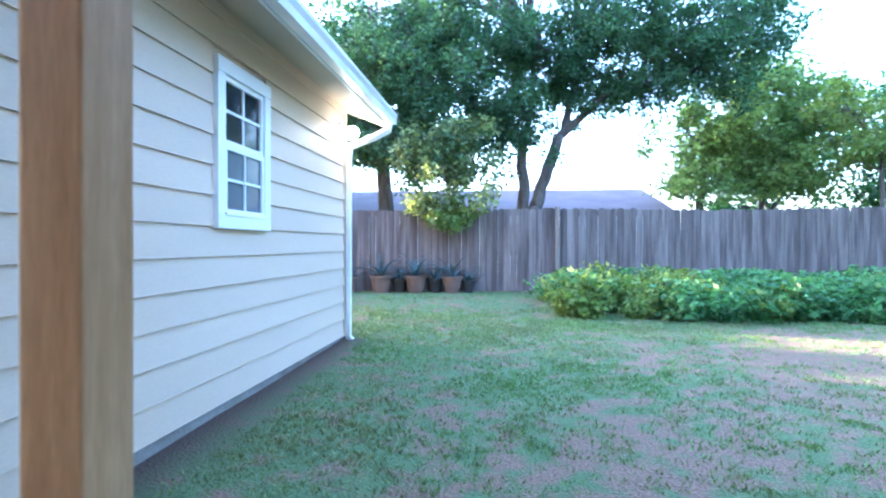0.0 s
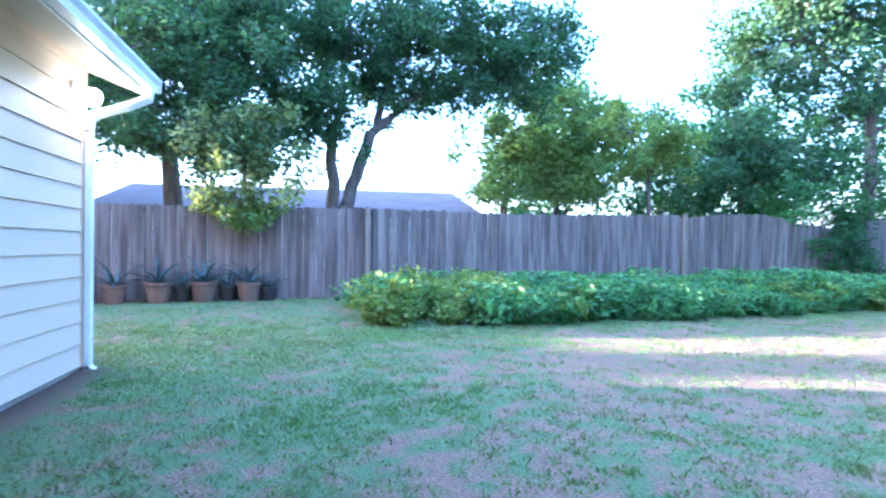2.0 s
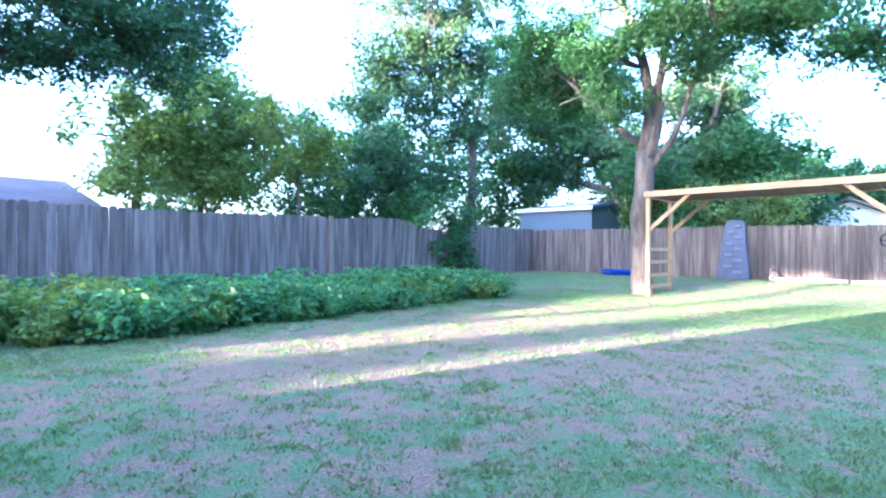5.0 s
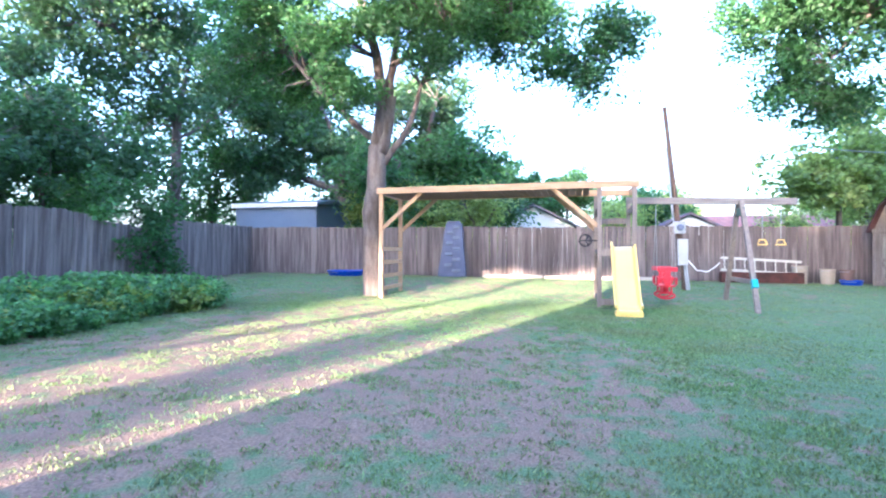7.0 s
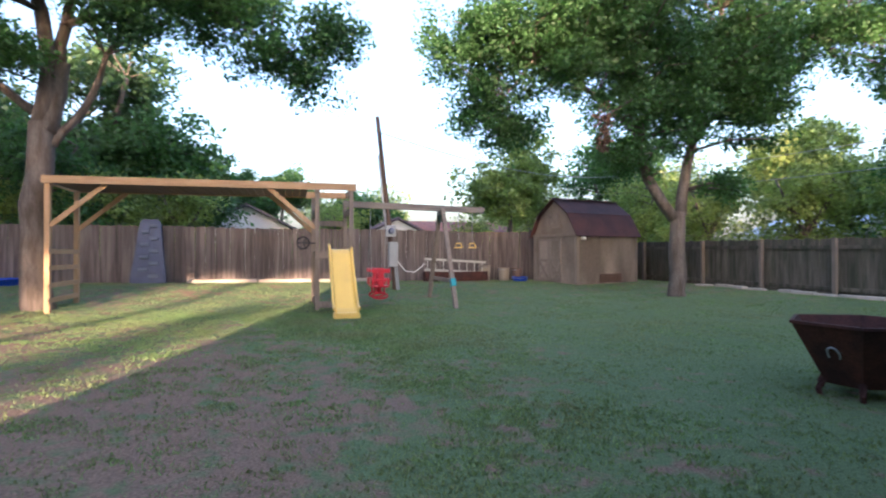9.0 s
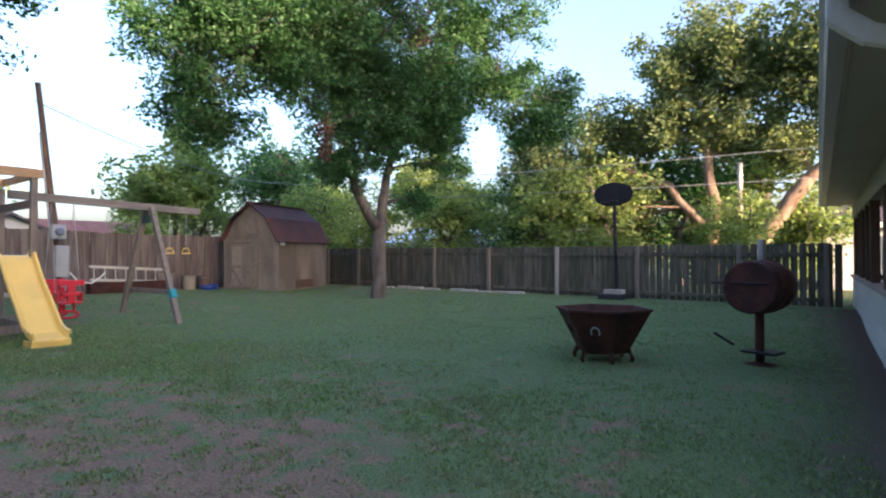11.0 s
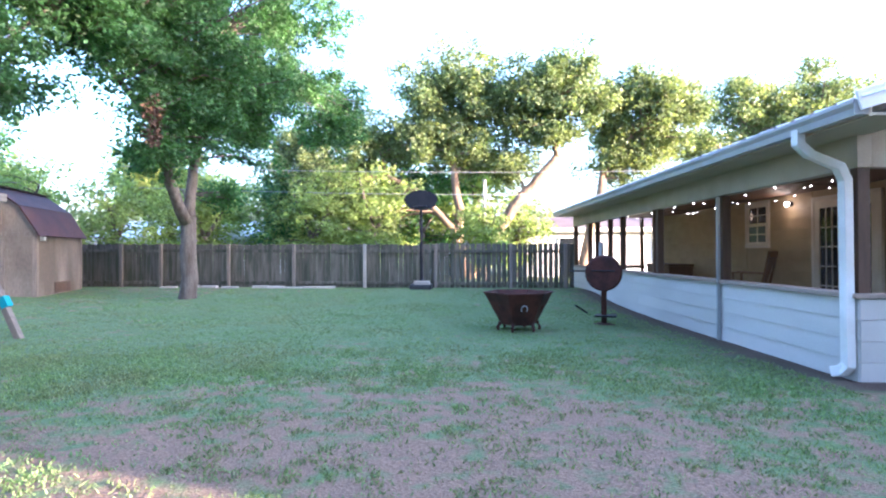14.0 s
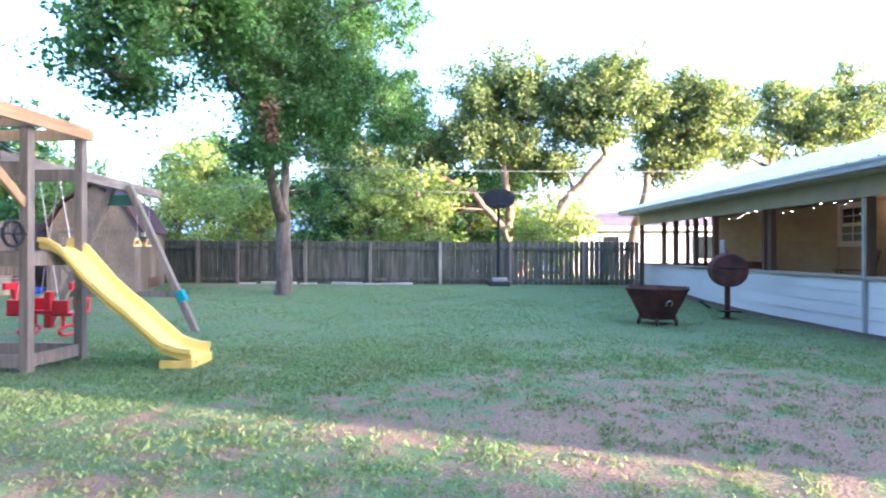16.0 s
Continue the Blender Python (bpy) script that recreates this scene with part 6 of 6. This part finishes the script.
# neighbouring gardens to the east
tree("light green tree behind the barn shed", (25, -5.6),
     [((0.2, -1.6, 0), (0.3, -1.8, 3.6), 0.13, 0.09), ((0.3, -1.8, 3.4), (0.8, -2.7, 6.0), 0.07, 0.02)],
     [((0.0, -1.4, 3.7), (1.6, 1.6, 0.9), 1.4),
      ((0.0, -0.4, 4.2), (1.0, 1.0, 0.7), 0.7),
      ((0.5, -2.8, 4.9), (1.3, 1.3, 0.9), 1.2),
      ((1.0, -2.7, 6.3), (1.1, 1.1, 0.8), 0.8)],
     "leaf_far", 19, per=90, clumps=130, size=0.22, clump_r=(0.4, 0.8), root=0.0)
tree("sunny yellow-green tree beyond the south fence", (24, -14.5),
     [((-2.2, -6.0, 0), (-2.2, -6.0, 3.8), 0.2, 0.14), ((-2.2, -6, 3.6), (-2.0, -5.4, 6.0), 0.1, 0.03), ((-2.2, -6, 3.6), (-2.8, -7.2, 5.0), 0.1, 0.03)],
     [((-2.0, -5.4, 5.3), (2.1, 2.1, 1.4), 2.9),
      ((-2.5, -6.8, 4.5), (2.0, 2.0, 1.3), 2.5),
      ((-2.0, -4.6, 3.9), (1.6, 1.6, 1.0), 1.6),
      ((-3.0, -7.8, 3.9), (1.4, 1.4, 1.1), 1.6),
      ((-2.0, -6.6, 6.7), (1.4, 1.4, 0.9), 1.2)],
     "leaf_far", 20, per=90, clumps=170, size=0.24, clump_r=(0.45, 0.85), root=0.0)
for x, y, z, r, h, seed in ((26.0, 7.2, 5.6, 1.7, 1.9, 24), (28.5, 8.0, 4.0, 1.6, 1.2, 25), (30.5, 6.6, 4.8, 1.7, 1.5, 26), (36.0, 5.6, 4.8, 2.3, 1.1, 27), (40.0, 2.6, 5.4, 2.2, 1.3, 28), (33.5, -1.5, 3.6, 1.5, 0.8, 29)):
    tree("dark green tree behind the east fence", (x, y), [((0, 0, 0), (0, 0.1, z - 0.6), 0.18, 0.08), ((0, 0.1, z - 0.8), (0.3, -0.6, z + 0.6), 0.07, 0.02)],
         [((0, 0, z), (r, r, h), 3), ((0, 0.5 * r, z - 0.6 * h), (0.7 * r, 0.7 * r, 0.6 * h), 1), ((0, -0.6 * r, z - 0.4 * h), (0.7 * r, 0.7 * r, 0.6 * h), 1)], "leaf", seed, per=80, clumps=55, size=0.26, clump_r=(0.4, 0.9), group="trees beyond the fence", root=0.0)

# leaning live oaks beyond the south fence
tree("tall live oak with an upright tan trunk", (7.15, -17.0),
     [((0.15, 0.0, 0.0), (0.09, 0.0, 2.66), 0.26, 0.2),
      ((0.09, 0.0, 2.54), (0.64, -0.4, 6.43), 0.2, 0.12),
      ((0.6, -0.4, 6.06), (1.19, -0.6, 8.58), 0.1, 0.04),
      ((0.6, -0.4, 6.06), (-0.5, -0.5, 8.43), 0.1, 0.04)],
     [((0.5, -0.6, 8.8), (2.2, 2.2, 1.2), 2.6),
      ((1.4, -0.4, 7.6), (1.3, 1.3, 1.2), 1.6),
      ((-0.5, -0.2, 7.1), (1.4, 1.4, 1.1), 1.5),
      ((0.9, -0.2, 5.9), (1.4, 1.4, 0.8), 1.2),
      ((-1.2, -1.0, 8.3), (1.1, 1.1, 1.0), 1.1),
      ((-0.7, -0.4, 5.2), (1.0, 1.0, 0.7), 0.6)],
     "leaf_olive", 31, "bark_tan", size=0.17, per=110, clumps=270, clump_r=(0.4, 0.75), root=0.0)
tree("tall live oak with a bent tan trunk", (5.4, -16.9),
     [((1.6, 0.0, 0), (0.35, 0.0, 1.95), 0.3, 0.26),
      ((0.35, 0.0, 1.93), (-0.88, 0.0, 3.75), 0.26, 0.22),
      ((-0.77, 0.0, 3.57), (-2.35, 0.0, 5.39), 0.21, 0.16),
      ((-2.35, 0.0, 5.28), (-2.0, -0.1, 6.56), 0.14, 0.1),
      ((-2.04, -0.1, 6.33), (-2.55, -0.1, 8.68), 0.1, 0.03),
      ((-0.88, 0.0, 3.63), (-0.79, -0.2, 4.46), 0.09, 0.06)],
     [((-2.3, -0.1, 8.9), (1.8, 1.8, 1.0), 1.8),
      ((-1.5, -0.1, 7.9), (1.8, 1.8, 1.1), 2.1),
      ((-3.2, 0.1, 7.5), (1.3, 1.3, 1.0), 1.3),
      ((-1.0, -0.3, 6.7), (1.4, 1.4, 0.8), 1.1),
      ((-2.5, 0.1, 6.4), (1.0, 1.0, 0.7), 0.7),
      ((-0.4, -0.5, 5.1), (1.2, 1.2, 0.8), 1.0)],
     "leaf_olive", 32, "bark_tan", size=0.17, per=110, clumps=270, clump_r=(0.4, 0.75), root=0.0)
tree("live oak with a slanting trunk behind the porch roof", (1.8, -18.0),
     [((0.2, 0.0, 0), (-0.35, 0.0, 2.4), 0.24, 0.2),
      ((-0.35, 0.0, 2.39), (-0.91, 0.0, 4.8), 0.2, 0.15),
      ((-0.91, 0.0, 4.69), (-2.48, 0.1, 6.88), 0.14, 0.06),
      ((-1.12, -0.0, 5.14), (-1.46, -0.0, 7.43), 0.07, 0.03)],
     [((-1.9, 0.0, 8.1), (1.7, 1.7, 0.9), 1.6),
      ((-3.5, 0.2, 7.9), (1.6, 1.6, 0.9), 1.4),
      ((-4.5, 0.2, 7.4), (1.0, 1.0, 0.8), 0.8),
      ((-2.7, 0.2, 6.6), (1.6, 1.6, 0.8), 1.2),
      ((-1.3, -0.2, 6.3), (1.0, 1.0, 0.9), 1.0),
      ((-3.5, 0.0, 5.9), (1.1, 1.1, 0.7), 0.8),
      ((-1.9, -0.2, 5.1), (1.4, 1.4, 0.7), 1.0)],
     "leaf_olive", 33, "bark_tan", size=0.17, per=110, clumps=290, clump_r=(0.4, 0.75), root=0.0)
tree("live oak over the house roof", (-4, -20),
     [((0.6, 0.0, 0), (-0.54, 0.0, 3.0), 0.24, 0.2),
      ((-5.3, 0.0, 0), (-5.39, 0.0, 3.0), 0.24, 0.2),
      ((-0.54, 0.0, 3.0), (-2.17, 0.0, 6.83), 0.2, 0.1),
      ((-5.39, 0.0, 2.99), (-5.68, 0.0, 7.36), 0.2, 0.1)],
     [((-2.2, 0.0, 8.2), (1.6, 1.6, 1.2), 2.0),
      ((-3.8, 0.0, 7.9), (1.4, 1.4, 1.1), 1.5),
      ((-5.9, 0.0, 8.5), (1.9, 1.9, 1.5), 2.9),
      ((-3.3, 0.0, 6.6), (1.6, 1.6, 0.8), 1.3),
      ((-0.0, 0.0, 6.3), (1.9, 1.9, 0.8), 1.6),
      ((-5.4, 0.0, 7.1), (1.6, 1.6, 0.8), 1.3)],
     "leaf_olive", 34, "bark_tan", size=0.17, per=110, clumps=290, clump_r=(0.4, 0.75), root=0.0)
tree("live oak with a long level limb and olive leaves", (10.7, -17.5),
     [((-3.8, 0.7, 0), (-3.23, 0.5, 2.3), 0.22, 0.17),
      ((-3.23, 0.5, 2.31), (-1.91, 0.3, 3.9), 0.17, 0.15),
      ((-1.95, 0.3, 3.85), (-0.14, 0.1, 4.76), 0.15, 0.11),
      ((-0.22, 0.1, 4.71), (1.65, 0.1, 4.27), 0.1, 0.05),
      ((-0.22, 0.1, 4.71), (0.45, -0.3, 6.31), 0.07, 0.03)],
     [((2.5, 0.0, 4.8), (1.5, 1.5, 1.1), 1.7),
      ((0.5, -0.3, 6.2), (1.3, 1.3, 1.1), 1.4),
      ((3.5, 0.0, 3.8), (1.5, 1.5, 0.9), 1.4),
      ((1.3, 0.3, 3.7), (1.2, 1.2, 0.9), 1.1),
      ((4.0, -0.5, 6.0), (1.3, 1.3, 1.1), 1.4),
      ((-0.1, -0.1, 3.2), (1.2, 1.2, 0.7), 0.9),
      ((-0.8, -0.5, 6.3), (1.0, 1.0, 1.0), 1.0)],
     "leaf_olive", 36, "bark_tan", size=0.17, per=110, clumps=290, clump_r=(0.4, 0.75), root=0.0)

# thin unseen shrub added west of the garage to break up the low sun
tree("unseen thin shrub added west of the garage to dapple the sun", (-12.4, 10.35), [((0, 0, 0), (0, 0.1, 2.6), 0.05, 0.02), ((0, 0, 0.3), (0.1, -0.5, 2.4), 0.03, 0.01), ((0, 0, 0.3), (-0.1, 0.5, 2.5), 0.03, 0.01)],
     [((0, 0, 2.2), (0.6, 0.62, 1.2), 1)], "leaf_dark", 37, per=60, clumps=34, size=0.13, clump_r=(0.22, 0.4))

# unseen high-crowned oak added to the west: low sun reaches the lawn beneath
tree("unseen high-crowned oak added west of the garage as a sun blocker", (-16.0, 11.0), [((0, 3.2, 0), (0, 1.6, 5.2), 0.17, 0.12), ((0, 1.6, 5.0), (0, -2.0, 8.0), 0.15, 0.05), ((0, 0, 5.0), (0, 2.4, 8.2), 0.15, 0.05)],
     [((0, -0.3, 7.6), (2.6, 4.2, 2.4), 5), ((0, 1.9, 5.5), (1.6, 3.6, 0.75), 3.5)], "leaf_dark", 35, per=90, clumps=460, size=0.24, clump_r=(0.6, 1.0))

garden_bed()
vine()

# ---- ground, one sheet to the horizon ----
def grassy(x, y):
    """How much of the ground is covered by grass, 0 to 1."""
    v = 0.66 + 0.28 * noise.noise((x * 0.32, y * 0.32, 1.7)) + 0.40 * noise.noise((x * 1.1, y * 1.1, 4.2)) + 0.40 * noise.noise((x * 3.1, y * 3.1, 9.1))
    worn = 0.0
    for cx, cy, rx, ry, k in ((7.2, 3.2, 3.5, 2.3, 0.64), (4.8, 5.6, 3.2, 2.2, 0.70), (9.4, 6.3, 3.6, 1.7, 0.72), (1.4, 3.2, 1.6, 1.4, 0.30), (4.2, 1.6, 1.5, 1.2, 0.30)):
        worn = max(worn, k * math.exp(-(((x - cx) / rx) ** 2 + ((y - cy) / ry) ** 2) ** 1.5))
    lush = 0.55 * math.exp(-(((x - 9.5) / 5.5) ** 2 + ((y + 4.5) / 4.2) ** 2))
    return min(max(v - worn + lush, 0), 1)


def littered(x, y):
    """Dry leaves and bare earth gathered along the walls, under the frame and at the fence feet."""
    wall = x - (3.11 - (y + 1.94) * 0.035)
    v = 0.0
    if -10 < y < 1.2 and wall > -0.5:
        v = max(v, 0.75 - wall / 1.3)
    if y < 6.6 and x > GX - 0.2:
        v = max(v, 0.75 - (x - GX) / 0.6)
    if y > 6.6:
        v = max(v, 0.75 - abs(y - 12.2 - 0.06 * x) / 0.7)
    v = max(v, 0.6 - abs(x - 19.7) / 0.5, 0.55 - math.hypot((x - 14.0), (y - 1.2)) / 1.6)
    return min(max(v, 0), 1)


def ground_material():
    m = bpy.data.materials.new("lawn ground")
    m.use_nodes = True
    N, L = m.node_tree.nodes, m.node_tree.links
    b = N["Principled BSDF"]
    b.inputs["Roughness"].default_value = 0.95
    b.inputs["Specular IOR Level"].default_value = 0.15
    at = N.new("ShaderNodeAttribute")
    at.attribute_name = "cover"
    tc = N.new("ShaderNodeTexCoord")
    ns = []
    for s, d in ((0.7, 4), (4.6, 6), (55.0, 4)):
        n = N.new("ShaderNodeTexNoise")
        n.inputs["Scale"].default_value, n.inputs["Detail"].default_value = s, d
        L.new(tc.outputs["Object"], n.inputs["Vector"])
        ns.append(n)
    add = N.new("ShaderNodeMath")
    add.operation = "MULTIPLY_ADD"
    L.new(ns[1].outputs[0], add.inputs[0])
    add.inputs[1].default_value = 2.8
    L.new(at.outputs["Fac"], add.inputs[2])
    step = N.new("ShaderNodeMapRange")
    step.inputs[1].default_value, step.inputs[2].default_value = 1.52, 2.02
    L.new(add.outputs[0], step.inputs[0])
    soil, turf, mix = N.new("ShaderNodeMix"), N.new("ShaderNodeMix"), N.new("ShaderNodeMix")
    for k in (soil, turf, mix):
        k.data_type = "RGBA"
    soil.inputs[6].default_value, soil.inputs[7].default_value = (0.185, 0.128, 0.090, 1), (0.285, 0.205, 0.145, 1)
    turf.inputs[6].default_value, turf.inputs[7].default_value = (0.117, 0.180, 0.080, 1), (0.154, 0.202, 0.094, 1)
    L.new(ns[2].outputs[0], soil.inputs[0])
    L.new(ns[0].outputs[0], turf.inputs[0])
    L.new(step.outputs[0], mix.inputs[0])
    L.new(soil.outputs[2], mix.inputs[6])
    L.new(turf.outputs[2], mix.inputs[7])
    val = N.new("ShaderNodeMapRange")
    val.inputs[1].default_value, val.inputs[2].default_value, val.inputs[3].default_value, val.inputs[4].default_value = 0.3, 0.7, 0.72, 1.22
    L.new(ns[2].outputs[0], val.inputs[0])
    sc = N.new("ShaderNodeVectorMath")
    sc.operation = "SCALE"
    L.new(mix.outputs[2], sc.inputs[0])
    L.new(val.outputs[0], sc.inputs["Scale"])
    lit = N.new("ShaderNodeAttribute")
    lit.attribute_name = "litter"
    spot = N.new("ShaderNodeMath")
    spot.operation = "MULTIPLY_ADD"
    spot.use_clamp = True
    L.new(ns[2].outputs[0], spot.inputs[0])
    L.new(lit.outputs["Fac"], spot.inputs[1])
    L.new(lit.outputs["Fac"], spot.inputs[2])
    brown = N.new("ShaderNodeMix")
    brown.data_type = "RGBA"
    brown.inputs[7].default_value = (0.089, 0.066, 0.053, 1)
    L.new(spot.outputs[0], brown.inputs[0])
    L.new(sc.outputs[0], brown.inputs[6])
    L.new(brown.outputs[2], b.inputs["Base Color"])
    bp = N.new("ShaderNodeBump")
    bp.inputs["Strength"].default_value, bp.inputs["Distance"].default_value = 0.9, 0.03
    L.new(ns[2].outputs[0], bp.inputs["Height"])
    L.new(bp.outputs[0], b.inputs["Normal"])
    return m


def axis_steps(lo, hi, fine0, fine1, step):
    a = list(np.arange(fine0, fine1 + step / 2, step))
    g, x = step, fine0
    left, right = [], []
    while x > lo:
        g *= 1.35
        x -= g
        left.append(x)
    g, x = step, fine1
    while x < hi:
        g *= 1.35
        x += g
        right.append(x)
    return left[::-1] + a + right


def ground():
    xs, ys = axis_steps(-900, 900, -6, 21, 0.2), axis_steps(-900, 900, -11, 14, 0.2)
    nx, ny = len(xs), len(ys)
    verts = [(x, y, gz(x, y) + (0.012 * noise.noise((x * 1.3, y * 1.3, 0.3)) if -7 < x < 22 and -12 < y < 15 else 0)) for y in ys for x in xs]
    faces = [(j * nx + i, j * nx + i + 1, (j + 1) * nx + i + 1, (j + 1) * nx + i) for j in range(ny - 1) for i in range(nx - 1)]
    me = bpy.data.meshes.new("ground")
    me.from_pydata(verts, [], faces)
    cover = me.attributes.new("cover", "FLOAT", "POINT")
    cover.data.foreach_set("value", [grassy(x, y) for y in ys for x in xs])
    litter = me.attributes.new("litter", "FLOAT", "POINT")
    litter.data.foreach_set("value", [littered(x, y) for y in ys for x in xs])
    me.materials.append(ground_material())
    me.shade_smooth()
    return tagged(new("ground", me), "patchy lawn with worn bare soil", "lawn", kind="structure")


ground()


def grass(name, x0, x1, y0, y1, count, height, seed, label):
    """Loose tufts of grass where the ground is covered."""
    rng = np.random.default_rng(seed)
    P = np.c_[rng.uniform(x0, x1, count), rng.uniform(y0, y1, count)]
    keep = [i for i, (x, y) in enumerate(P) if rng.random() < min(min(x - x0, x1 - x, y - y0, y1 - y) / 1.6, 1) and rng.random() < 0.08 + 0.92 * max(0.0, grassy(x, y) * 1.5 - 0.45) + (0.4 if noise.noise((x * 3.7, y * 3.7, 2.2)) > 0.12 else 0) and not (x < GX + 0.3 and y < GY1) and not (x < 3.45 - (y + 1.1) * 0.035 and y < 1.9)]
    P = P[keep]
    base = np.array([gz(x, y) for x, y in P])
    B = 4
    p = np.repeat(np.c_[P, base], B, axis=0)
    n = len(p)
    p[:, :2] += rng.normal(0, 0.022, (n, 2))
    ang = rng.uniform(0, 2 * np.pi, n)
    h = height * rng.uniform(0.35, 1.25, n)
    lean = rng.normal(0, 0.55, (n, 2)) * h[:, None]
    w = np.c_[np.cos(ang), np.sin(ang), np.zeros(n)] * rng.uniform(0.004, 0.010, n)[:, None]
    p[:, 2] -= 0.004
    tip = p + np.c_[lean, h]
    verts = np.stack([p - w, p + w, tip], 1).reshape(-1, 3)
    me = bpy.data.meshes.new(name)
    me.vertices.add(3 * n)
    me.vertices.foreach_set("co", verts.ravel())
    me.loops.add(3 * n)
    me.loops.foreach_set("vertex_index", np.arange(3 * n))
    me.polygons.add(n)
    me.polygons.foreach_set("loop_start", np.arange(n) * 3)
    me.update(calc_edges=True)
    me.materials.append(M["blade"])
    return tagged(new(name, me), label, "grass", kind="stuff")


M["blade"] = mat("grass blades", (0.155, 0.245, 0.092), 0.6, var=0.3, scale=0.9, bump=0, second=(0.180, 0.204, 0.100), island=0.35, translucent=0.3)
grass("grass", -3, 14.5, -1.0, 9.6, 150000, 0.030, 1, "short sparse lawn grass near the porch")
grass("grass", 2.4, 21, -11, 8.0, 100000, 0.022, 2, "short green lawn grass in the shade")
grass("grass", -7, 21, 6.0, 14, 34000, 0.035, 3, "lawn grass along the garden bed")
